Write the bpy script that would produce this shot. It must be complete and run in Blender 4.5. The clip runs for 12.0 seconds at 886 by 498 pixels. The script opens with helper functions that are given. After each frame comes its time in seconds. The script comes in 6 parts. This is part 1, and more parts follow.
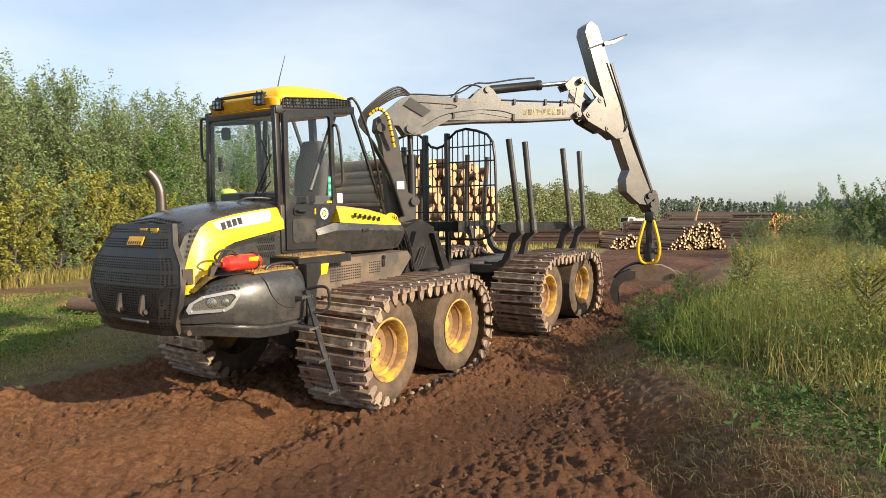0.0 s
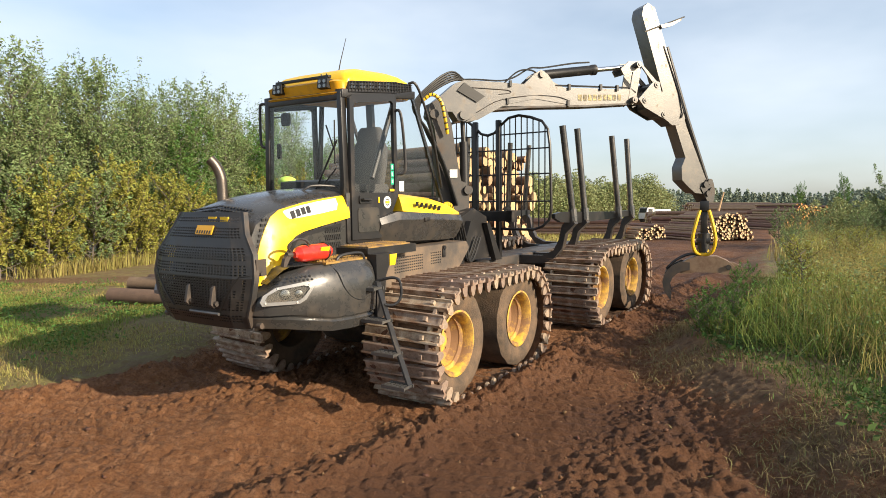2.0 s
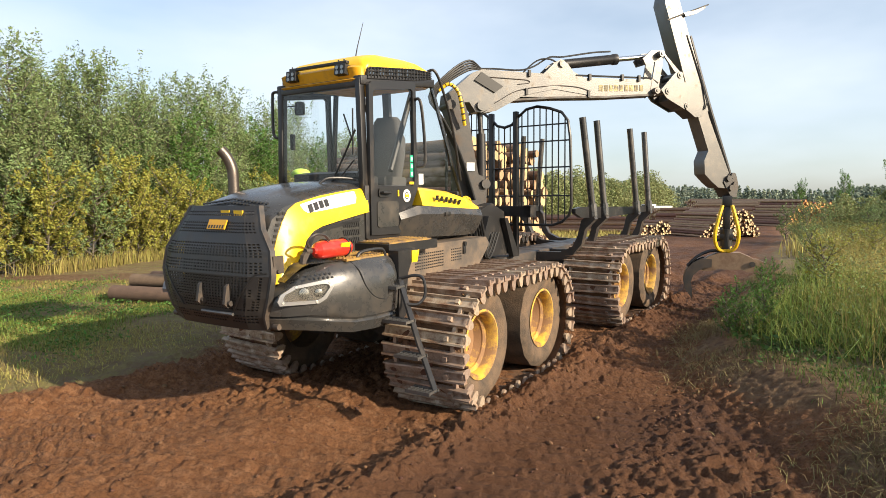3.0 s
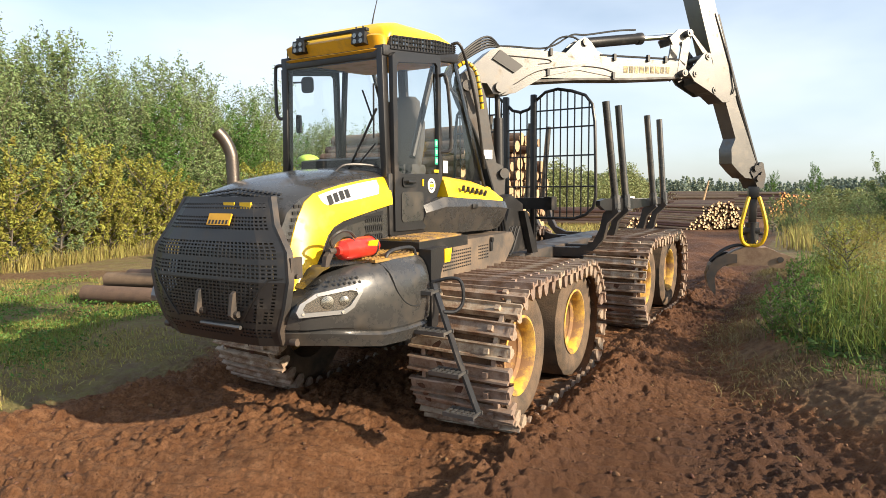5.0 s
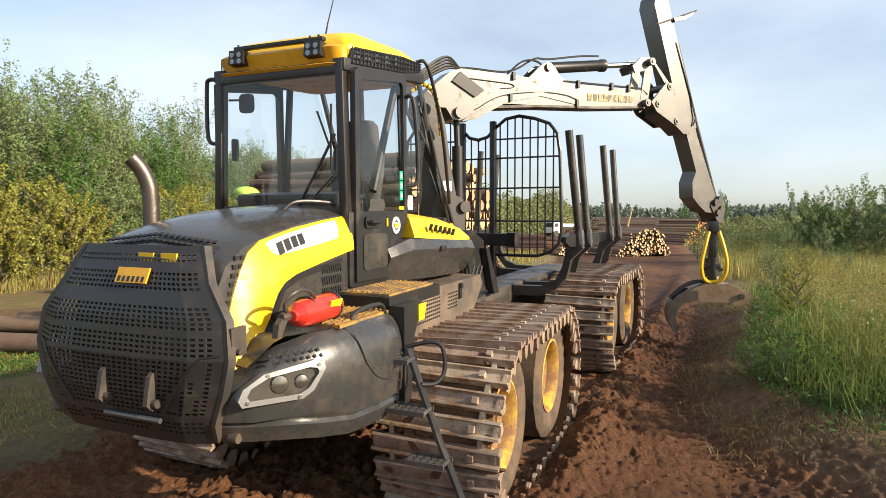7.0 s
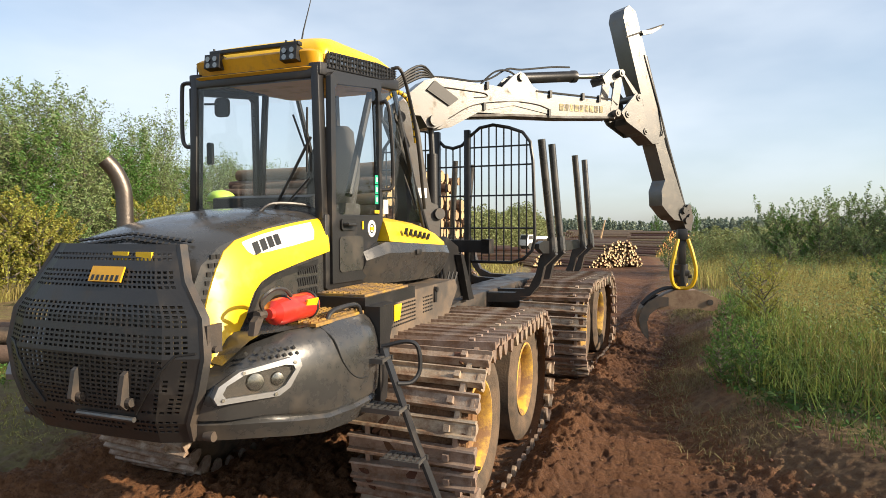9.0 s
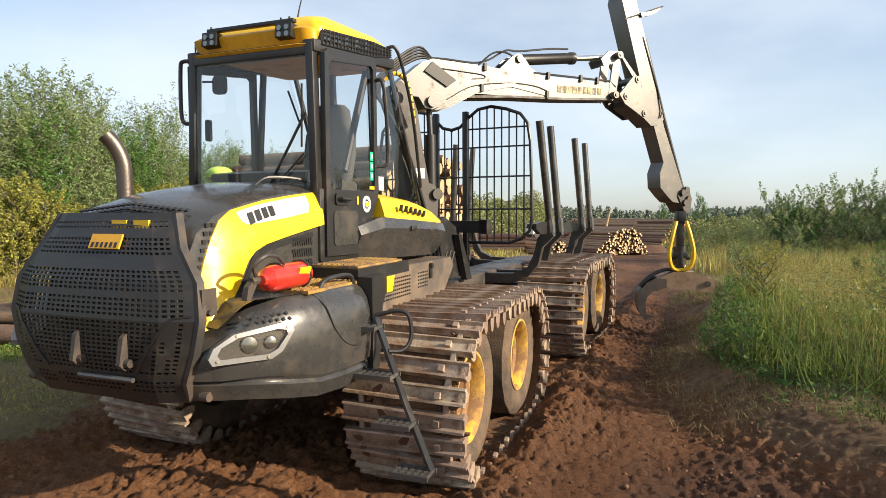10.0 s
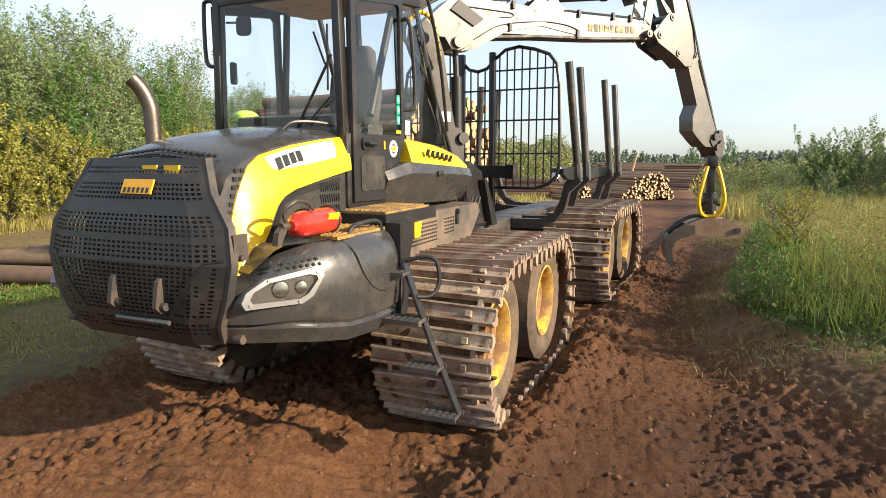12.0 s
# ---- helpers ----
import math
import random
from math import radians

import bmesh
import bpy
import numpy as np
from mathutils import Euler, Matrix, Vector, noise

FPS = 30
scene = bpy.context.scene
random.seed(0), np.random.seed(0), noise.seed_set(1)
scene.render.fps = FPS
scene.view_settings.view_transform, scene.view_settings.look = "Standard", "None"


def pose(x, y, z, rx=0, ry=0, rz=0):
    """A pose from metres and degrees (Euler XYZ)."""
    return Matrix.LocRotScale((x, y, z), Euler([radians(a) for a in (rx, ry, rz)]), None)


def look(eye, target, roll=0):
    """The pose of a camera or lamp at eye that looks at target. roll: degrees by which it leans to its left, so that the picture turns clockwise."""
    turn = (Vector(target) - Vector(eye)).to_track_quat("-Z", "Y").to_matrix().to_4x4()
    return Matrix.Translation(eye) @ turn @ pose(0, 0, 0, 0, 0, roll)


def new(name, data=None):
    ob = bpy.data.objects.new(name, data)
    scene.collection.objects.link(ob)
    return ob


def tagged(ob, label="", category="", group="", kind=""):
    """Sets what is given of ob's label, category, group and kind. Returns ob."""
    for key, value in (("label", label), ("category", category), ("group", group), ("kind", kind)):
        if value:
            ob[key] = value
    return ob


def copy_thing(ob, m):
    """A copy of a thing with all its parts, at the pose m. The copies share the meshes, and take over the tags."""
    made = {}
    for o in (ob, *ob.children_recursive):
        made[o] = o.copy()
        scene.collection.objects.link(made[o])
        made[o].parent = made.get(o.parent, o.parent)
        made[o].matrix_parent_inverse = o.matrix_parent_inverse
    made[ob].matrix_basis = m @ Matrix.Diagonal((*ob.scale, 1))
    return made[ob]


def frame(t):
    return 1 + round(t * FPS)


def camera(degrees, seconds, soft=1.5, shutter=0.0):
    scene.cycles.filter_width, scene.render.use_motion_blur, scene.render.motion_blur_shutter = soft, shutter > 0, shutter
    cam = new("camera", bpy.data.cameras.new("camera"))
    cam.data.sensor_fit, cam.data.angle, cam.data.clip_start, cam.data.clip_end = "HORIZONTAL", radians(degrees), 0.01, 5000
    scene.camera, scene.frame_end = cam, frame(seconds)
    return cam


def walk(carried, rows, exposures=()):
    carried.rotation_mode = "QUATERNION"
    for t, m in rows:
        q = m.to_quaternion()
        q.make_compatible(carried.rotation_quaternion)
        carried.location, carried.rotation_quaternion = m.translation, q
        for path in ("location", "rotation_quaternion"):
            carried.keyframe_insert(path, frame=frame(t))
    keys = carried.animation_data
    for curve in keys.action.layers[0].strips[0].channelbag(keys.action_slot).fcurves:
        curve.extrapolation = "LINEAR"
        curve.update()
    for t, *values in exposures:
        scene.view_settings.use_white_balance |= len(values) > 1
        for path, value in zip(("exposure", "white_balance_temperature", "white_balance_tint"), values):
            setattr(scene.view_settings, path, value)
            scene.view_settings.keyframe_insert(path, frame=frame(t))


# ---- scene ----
cam = camera(71.3, 12.0, soft=0.8)
S = 0.94  # metres to one unit of the plan; all lengths below are in plan units
METRES, EYE, TILT, LEAN, TURN = 4.0 * S, 2.14 * S, -3.0, 0.0, 0.0
ROWS = [
    (0.0, 0.0, 0.0, 0.0, -0.0, 0.0, 0.0),
    (0.5, -0.0071, 0.014, -0.004, 0.45, -0.14, -0.09),
    (1.0, -0.0517, 0.0155, -0.005, 1.06, -0.42, -0.16),
    (1.5, -0.1242, 0.0269, 0.0048, 1.2, -0.65, -0.22),
    (2.0, -0.1722, 0.0719, -0.0023, 1.12, -0.86, -0.08),
    (2.5, -0.2057, 0.1295, 0.0003, 1.09, -1.05, -0.05),
    (3.0, -0.2436, 0.1667, -0.006, 1.02, -1.16, -0.1),
    (5.0, -0.3906, 0.3906, 0.0017, -1.31, -1.84, 0.06),
    (5.5, -0.4255, 0.4475, 0.0111, -1.61, -1.92, 0.0),
    (6.0, -0.4484, 0.4992, 0.0332, -2.1, -1.95, 0.07),
    (6.5, -0.4506, 0.5824, 0.0421, -4.85, -1.57, 0.17),
    (7.0, -0.4748, 0.6373, 0.0544, -8.17, 0.32, 0.09),
    (9.0, -0.4771, 0.6202, 0.0309, -10.46, 1.56, 0.31),
    (9.5, -0.4585, 0.5953, 0.0069, -10.22, 1.61, 0.3),
    (10.0, -0.4528, 0.5879, -0.0027, -9.84, 0.6, 0.29),
    (10.5, -0.4474, 0.5897, -0.0073, -9.37, -1.37, 0.21),
    (11.0, -0.4496, 0.5926, -0.0068, -8.94, -2.93, 0.15),
    (11.5, -0.4538, 0.5943, -0.0048, -8.34, -3.98, 0.13),
    (12.0, -0.4625, 0.5959, 0.0005, -7.77, -4.55, 0.07),
]
walk(cam, [(t, pose(0, 0, EYE, TILT, LEAN, TURN) @ pose(METRES * x, METRES * y, METRES * z, 90 + pitch, roll, yaw)) for t, x, y, z, yaw, pitch, roll in ROWS], [(0.0, 0.72), (2.5, 0.80), (5.0, 0.95), (5.8, 0.95), (7.0, 0.84), (9.5, 0.76), (10.5, 0.86), (12.0, 1.0)])

# ---- light ----
SUN_DIR = Vector((0.85, -0.53, 0.0)).normalized()
SUN_EL = radians(23)
world = bpy.data.worlds.new("sky")
scene.world = world
world.use_nodes = True
wn, wl = world.node_tree.nodes, world.node_tree.links
wn.clear()
sky = wn.new("ShaderNodeTexSky")
sky.sky_type, sky.sun_disc, sky.sun_elevation, sky.sun_rotation = "NISHITA", False, SUN_EL, radians(122)
sky.air_density, sky.dust_density, sky.ozone_density = 1.0, 1.6, 1.5
wco = wn.new("ShaderNodeTexCoord")
wmap = wn.new("ShaderNodeMapping")
wmap.inputs["Scale"].default_value = (1.2, 1.2, 3.4)
cloud = wn.new("ShaderNodeTexNoise")
cloud.inputs["Scale"].default_value, cloud.inputs["Detail"].default_value = 1.5, 5
cramp = wn.new("ShaderNodeMapRange")
for key, v in (("From Min", 0.42), ("From Max", 0.72), ("To Min", 0.28), ("To Max", 0.72)):
    cramp.inputs[key].default_value = v
wmix = wn.new("ShaderNodeMix")
wmix.data_type = "RGBA"
wmix.inputs["B"].default_value = (5.6, 6.1, 6.7, 1)
wbg = wn.new("ShaderNodeBackground")
wbg.inputs["Strength"].default_value = 0.105
wout = wn.new("ShaderNodeOutputWorld")
wl.new(wco.outputs["Generated"], wmap.inputs["Vector"])
wl.new(wmap.outputs["Vector"], cloud.inputs["Vector"])
wl.new(cloud.outputs["Fac"], cramp.inputs["Value"])
wl.new(cramp.outputs["Result"], wmix.inputs["Factor"])
wl.new(sky.outputs["Color"], wmix.inputs["A"])
wl.new(wmix.outputs["Result"], wbg.inputs["Color"])
wl.new(wbg.outputs["Background"], wout.inputs["Surface"])
sun = new("sun", bpy.data.lights.new("sun", "SUN"))
sun.data.energy, sun.data.angle, sun.data.color = 5.0, radians(0.6), (1.0, 0.83, 0.62)
sun.matrix_world = look((0, 0, 0), -Vector((SUN_DIR.x * math.cos(SUN_EL), SUN_DIR.y * math.cos(SUN_EL), math.sin(SUN_EL))))


# ---- materials ----
def mat(name, a, b=None, rough=0.6, metal=0.0, scale=6.0, fine=60.0, bump=0.15, dirt=None, dirt_at=0.55, dirt_soft=0.1, dirt_scale=5.0, island=0.0, rnd=0.0,
        stretch=(1, 1, 1), coat=0.0, trans=0.0, spread=0.25, spec=0.5):
    """Two-tone surface with coarse and fine noise, bump and an optional coat of dirt."""
    m = bpy.data.materials.new(name)
    m.use_nodes = True
    n, l = m.node_tree.nodes, m.node_tree.links
    p = n["Principled BSDF"]
    b = b or tuple(c * 0.75 for c in a)
    co = n.new("ShaderNodeTexCoord")
    mp = n.new("ShaderNodeMapping")
    mp.inputs["Scale"].default_value = stretch
    l.new(co.outputs["Object"], mp.inputs["Vector"])
    vec = mp.outputs["Vector"]
    n1, n2 = n.new("ShaderNodeTexNoise"), n.new("ShaderNodeTexNoise")
    for k, s, d in ((n1, scale, 6), (n2, fine, 4)):
        k.inputs["Scale"].default_value, k.inputs["Detail"].default_value = s, d
        l.new(vec, k.inputs["Vector"])
    r = n.new("ShaderNodeMapRange")
    r.inputs["From Min"].default_value, r.inputs["From Max"].default_value = 0.5 - spread, 0.5 + spread
    add = n.new("ShaderNodeMath")
    add.operation = "MULTIPLY_ADD"
    add.inputs[1].default_value = 0.35
    l.new(n2.outputs["Fac"], add.inputs[0])
    sub = n.new("ShaderNodeMath")
    sub.operation = "MULTIPLY"
    sub.inputs[1].default_value = 0.65
    l.new(n1.outputs["Fac"], sub.inputs[0])
    l.new(sub.outputs[0], add.inputs[2])
    l.new(add.outputs[0], r.inputs["Value"])
    mix = n.new("ShaderNodeMix")
    mix.data_type = "RGBA"
    mix.inputs["A"].default_value, mix.inputs["B"].default_value = (*a, 1), (*b, 1)
    l.new(r.outputs["Result"], mix.inputs["Factor"])
    col = mix.outputs["Result"]
    if island or rnd:
        src = n.new("ShaderNodeNewGeometry").outputs["Random Per Island"] if island else n.new("ShaderNodeObjectInfo").outputs["Random"]
        hs = n.new("ShaderNodeHueSaturation")
        for key, k, off in (("Value", 1.0, 1.0), ("Hue", 0.07, 0.5)):
            q = n.new("ShaderNodeMapRange")
            w = (island or rnd) * k
            q.inputs["To Min"].default_value, q.inputs["To Max"].default_value = off - w, off + w
            l.new(src, q.inputs["Value"])
            l.new(q.outputs["Result"], hs.inputs[key])
        l.new(col, hs.inputs["Color"])
        col = hs.outputs["Color"]
    p.inputs["Roughness"].default_value, p.inputs["Metallic"].default_value = rough, metal
    p.inputs["Specular IOR Level"].default_value = 0.12 if trans else spec
    if coat:
        p.inputs["Coat Weight"].default_value, p.inputs["Coat Roughness"].default_value = coat, 0.12
    if dirt:
        n3 = n.new("ShaderNodeTexNoise")
        n3.inputs["Scale"].default_value, n3.inputs["Detail"].default_value = dirt_scale, 8
        n3.inputs["Roughness"].default_value = 0.68
        l.new(co.outputs["Object"], n3.inputs["Vector"])
        dr = n.new("ShaderNodeMapRange")
        dr.inputs["From Min"].default_value, dr.inputs["From Max"].default_value = dirt_at - dirt_soft, dirt_at + dirt_soft
        l.new(n3.outputs["Fac"], dr.inputs["Value"])
        dm = n.new("ShaderNodeMix")
        dm.data_type = "RGBA"
        dm.inputs["B"].default_value = (*dirt, 1)
        l.new(dr.outputs["Result"], dm.inputs["Factor"])
        l.new(col, dm.inputs["A"])
        col = dm.outputs["Result"]
        rr = n.new("ShaderNodeMapRange")
        rr.inputs["To Min"].default_value, rr.inputs["To Max"].default_value = rough, 0.9
        l.new(dr.outputs["Result"], rr.inputs["Value"])
        l.new(rr.outputs["Result"], p.inputs["Roughness"])
        if metal:
            mm = n.new("ShaderNodeMapRange")
            mm.inputs["To Min"].default_value, mm.inputs["To Max"].default_value = metal, 0.0
            l.new(dr.outputs["Result"], mm.inputs["Value"])
            l.new(mm.outputs["Result"], p.inputs["Metallic"])
    l.new(col, p.inputs["Base Color"])
    if bump:
        bp = n.new("ShaderNodeBump")
        bp.inputs["Strength"].default_value, bp.inputs["Distance"].default_value = bump, 0.02
        l.new(n2.outputs["Fac"], bp.inputs["Height"])
        l.new(bp.outputs["Normal"], p.inputs["Normal"])
    if trans:
        tr = n.new("ShaderNodeBsdfTranslucent")
        l.new(col, tr.inputs["Color"])
        ms = n.new("ShaderNodeMixShader")
        ms.inputs["Fac"].default_value = trans
        l.new(p.outputs[0], ms.inputs[1])
        l.new(tr.outputs[0], ms.inputs[2])
        l.new(ms.outputs[0], n["Material Output"].inputs["Surface"])
    return m


def glass_mat(name, tint):
    """A clear pane: see-through with a mirror gloss that grows at grazing angles."""
    m = bpy.data.materials.new(name)
    m.use_nodes = True
    n, l = m.node_tree.nodes, m.node_tree.links
    n.remove(n["Principled BSDF"])
    t, g, f, pw, ms = (n.new(k) for k in ("ShaderNodeBsdfTransparent", "ShaderNodeBsdfGlossy", "ShaderNodeLayerWeight", "ShaderNodeMath", "ShaderNodeMixShader"))
    t.inputs["Color"].default_value = (*tint, 1)
    g.inputs["Roughness"].default_value = 0.02
    f.inputs["Blend"].default_value = 0.5
    pw.operation = "MULTIPLY_ADD"
    p4 = n.new("ShaderNodeMath")
    p4.operation, p4.inputs[1].default_value = "POWER", 4.0
    l.new(f.outputs["Facing"], p4.inputs[0])
    l.new(p4.outputs[0], pw.inputs[0])
    pw.inputs[1].default_value, pw.inputs[2].default_value = 0.85, 0.06
    l.new(pw.outputs[0], ms.inputs["Fac"])
    l.new(t.outputs[0], ms.inputs[1])
    l.new(g.outputs[0], ms.inputs[2])
    l.new(ms.outputs[0], n["Material Output"].inputs["Surface"])
    return m


DUST = (0.20, 0.135, 0.09)
MUD = (0.135, 0.066, 0.042)
YELLOW = mat("yellow_paint", (0.80, 0.52, 0.012), (0.74, 0.46, 0.01), rough=0.38, scale=3, bump=0.02, dirt=(0.35, 0.24, 0.08), dirt_at=0.72, dirt_soft=0.16, coat=0.08)
YELLOW_DULL = mat("dirty_yellow_paint", (0.46, 0.27, 0.035), (0.34, 0.2, 0.035), rough=0.65, scale=8, bump=0.2, dirt=(0.15, 0.10, 0.062), dirt_at=0.46, dirt_soft=0.12, dirt_scale=6)
RIM = mat("rim_paint", (0.66, 0.42, 0.05), (0.5, 0.3, 0.05), rough=0.6, scale=6, bump=0.2, dirt=(0.23, 0.13, 0.065), dirt_at=0.50, dirt_soft=0.07, dirt_scale=3.2)
GREY = mat("grey_paint", (0.040, 0.040, 0.039), (0.029, 0.029, 0.029), rough=0.27, scale=4, bump=0.03, dirt=(0.10, 0.08, 0.058), dirt_at=0.68, dirt_soft=0.2, dirt_scale=4, coat=0.4)
BLACK = mat("black_paint", (0.013, 0.013, 0.014), (0.021, 0.020, 0.020), rough=0.4, scale=5, bump=0.06, dirt=(0.07, 0.055, 0.042), dirt_at=0.70, dirt_soft=0.16)
STEEL_DARK = mat("dusty_dark_steel", (0.026, 0.026, 0.027), (0.045, 0.041, 0.037), rough=0.45, scale=5, bump=0.1, dirt=(0.095, 0.066, 0.045), dirt_at=0.60, dirt_soft=0.16, dirt_scale=4)
CRANE = mat("crane_paint", (0.105, 0.105, 0.106), (0.165, 0.16, 0.15), rough=0.33, metal=0.55, scale=3, bump=0.06, dirt=(0.17, 0.135, 0.095), dirt_at=0.68, dirt_soft=0.14, dirt_scale=7)
GUARD = mat("guard_paint", (0.014, 0.014, 0.015), (0.024, 0.023, 0.022), rough=0.42, scale=5, bump=0.05, dirt=(0.06, 0.048, 0.036), dirt_at=0.68, dirt_soft=0.16)
LAMP_FRAME = mat("lamp_frame_paint", (0.30, 0.30, 0.30), (0.24, 0.24, 0.235), rough=0.4, metal=0.3, bump=0.04, dirt=(0.2, 0.16, 0.11), dirt_at=0.66)
TRACK_MUD = mat("track_mud", (0.17, 0.088, 0.043), (0.085, 0.044, 0.022), rough=0.9, scale=7, fine=45, bump=0.8)
DUSTY = mat("dust_covered_panel", (0.055, 0.05, 0.046), (0.08, 0.066, 0.054), rough=0.6, scale=4, bump=0.08, dirt=(0.19, 0.135, 0.088), dirt_at=0.52, dirt_soft=0.16, dirt_scale=3)
LEAF_MID = mat("young_wood_leaves", (0.21, 0.25, 0.10), (0.29, 0.30, 0.15), rough=0.6, scale=0.1, bump=0.0, island=0.4, trans=0.3)
GRASS_LOW = mat("low_verge_grass", (0.075, 0.125, 0.03), (0.12, 0.15, 0.045), rough=0.55, scale=0.5, bump=0.0, island=0.45, trans=0.25)
CHROME = mat("chrome_rod", (0.75, 0.75, 0.75), (0.6, 0.6, 0.6), rough=0.15, metal=1.0, bump=0.0)
SHOE = mat("worn_track_steel", (0.47, 0.385, 0.315), (0.27, 0.19, 0.13), rough=0.4, metal=0.3, scale=9, fine=50, bump=0.25, dirt=(0.18, 0.10, 0.058), dirt_at=0.54, dirt_soft=0.1, dirt_scale=6, rnd=0.22)
TYRE = mat("dusty_rubber", (0.048, 0.037, 0.028), (0.10, 0.073, 0.05), rough=0.9, scale=5, bump=0.4, dirt=(0.145, 0.095, 0.058), dirt_at=0.52, dirt_soft=0.15)
RUBBER = mat("black_hose_rubber", (0.02, 0.02, 0.02), rough=0.55, bump=0.05)
HOSE_Y = mat("yellow_hose_wrap", (0.80, 0.50, 0.01), (0.6, 0.36, 0.01), rough=0.45, bump=0.2)
GLASS = glass_mat("cab_glass", (0.93, 0.95, 0.95))
LENS = glass_mat("lamp_lens", (0.9, 0.9, 0.88))
RED = mat("red_paint", (0.62, 0.035, 0.02), (0.5, 0.025, 0.015), rough=0.3, bump=0.03, dirt=DUST, dirt_at=0.68, coat=0.3)
WHITE = mat("white_paint", (0.78, 0.78, 0.76), (0.7, 0.7, 0.68), rough=0.45, bump=0.03, dirt=(0.5, 0.46, 0.4), dirt_at=0.66)
GREEN_STICKER = mat("green_sticker", (0.02, 0.42, 0.24), rough=0.4, bump=0.0)
HIVIS = mat("hivis_plastic", (0.55, 0.85, 0.12), (0.5, 0.75, 0.1), rough=0.5, bump=0.05)
INK = mat("black_ink", (0.015, 0.015, 0.015), rough=0.5, bump=0.0)
CLOTH = mat("grey_seat_cloth", (0.05, 0.05, 0.052), (0.075, 0.073, 0.07), rough=0.9, scale=12, fine=150, bump=0.3)
EXHAUST = mat("heat_stained_steel", (0.15, 0.128, 0.11), (0.09, 0.08, 0.072), rough=0.42, metal=0.8, scale=7, bump=0.1)
# Yellow paint turned orange: shade on the roof front put into the colour; badge too.
YELLOW_SHADED = mat("shaded_yellow_paint", (0.70, 0.37, 0.014), (0.62, 0.31, 0.012), rough=0.4, scale=4, bump=0.03, dirt=(0.3, 0.18, 0.05), dirt_at=0.66, dirt_soft=0.16)
FADED = mat("faded_lettering_paint", (0.36, 0.29, 0.10), (0.22, 0.19, 0.11), rough=0.45, metal=0.3, scale=14, bump=0.05, dirt=(0.15, 0.135, 0.11), dirt_at=0.5, dirt_scale=14)
REFLECT = mat("lamp_reflector", (0.27, 0.27, 0.26), rough=0.2, metal=0.9, bump=0.0)
BARK = mat("log_bark", (0.165, 0.105, 0.07), (0.095, 0.062, 0.045), rough=0.9, scale=7, fine=40, bump=0.6, rnd=0.3)
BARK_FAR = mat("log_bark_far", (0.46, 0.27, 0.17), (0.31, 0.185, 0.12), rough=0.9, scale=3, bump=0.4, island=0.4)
CUT = mat("log_cut_end", (0.52, 0.37, 0.21), (0.38, 0.25, 0.13), rough=0.8, scale=9, bump=0.2, rnd=0.2)
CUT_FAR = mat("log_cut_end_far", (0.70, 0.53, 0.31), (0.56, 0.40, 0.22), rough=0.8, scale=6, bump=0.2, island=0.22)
CUT_ORANGE = mat("alder_cut_end", (0.66, 0.33, 0.11), (0.5, 0.24, 0.08), rough=0.8, scale=6, bump=0.2, island=0.22)
TRUNK = mat("tree_bark", (0.16, 0.14, 0.11), (0.09, 0.075, 0.06), rough=0.9, scale=8, bump=0.5, stretch=(1, 1, 0.3))
LEAF = mat("willow_leaves", (0.15, 0.22, 0.072), (0.24, 0.285, 0.14), rough=0.5, scale=0.6, bump=0.0, island=0.45, trans=0.32)
LEAF_DEEP = mat("alder_leaves", (0.075, 0.155, 0.034), (0.115, 0.195, 0.05), rough=0.45, scale=0.6, bump=0.0, island=0.45, trans=0.3)
LEAF_GOLD = mat("autumn_leaves", (0.33, 0.30, 0.065), (0.24, 0.26, 0.06), rough=0.55, scale=0.8, bump=0.0, island=0.4, trans=0.3)
# Paler, bluer leaves: the haze of distance is put into their colour.
LEAF_HAZED = mat("hazed_far_leaves", (0.215, 0.265, 0.215), (0.27, 0.31, 0.24), rough=0.7, scale=0.05, bump=0.0, island=0.35, trans=0.2)
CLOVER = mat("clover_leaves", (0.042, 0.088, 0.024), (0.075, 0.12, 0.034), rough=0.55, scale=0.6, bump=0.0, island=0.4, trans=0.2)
WEED = mat("field_weed_leaves", (0.20, 0.19, 0.055), (0.29, 0.24, 0.085), rough=0.6, scale=0.6, bump=0.0, island=0.45, trans=0.3)
GRAPPLE_STEEL = mat("rusty_grapple_steel", (0.30, 0.21, 0.135), (0.19, 0.13, 0.085), rough=0.5, metal=0.25, scale=6, bump=0.2, dirt=(0.13, 0.075, 0.045), dirt_at=0.58, dirt_soft=0.12, dirt_scale=5)
THATCH = mat("trodden_straw", (0.25, 0.185, 0.10), (0.16, 0.14, 0.06), rough=0.7, scale=0.8, bump=0.0, island=0.45, trans=0.15)
GRASS = mat("green_grass", (0.135, 0.21, 0.042), (0.22, 0.25, 0.065), rough=0.5, scale=0.5, bump=0.0, island=0.45, trans=0.35)
GRASS_DRY = mat("dry_grass", (0.40, 0.315, 0.12), (0.26, 0.25, 0.075), rough=0.65, scale=0.5, bump=0.0, island=0.35, trans=0.3)
CLOD = mat("mud_clods", (0.14, 0.066, 0.032), (0.08, 0.037, 0.018), rough=0.85, scale=5, bump=0.5, island=0.3)


# ---- builders ----
def box(bm, c, s, m=None):
    t = Matrix.Translation(c) @ (m or Matrix()) @ Matrix.Diagonal((*s, 1))
    bmesh.ops.create_cube(bm, size=1, matrix=t)


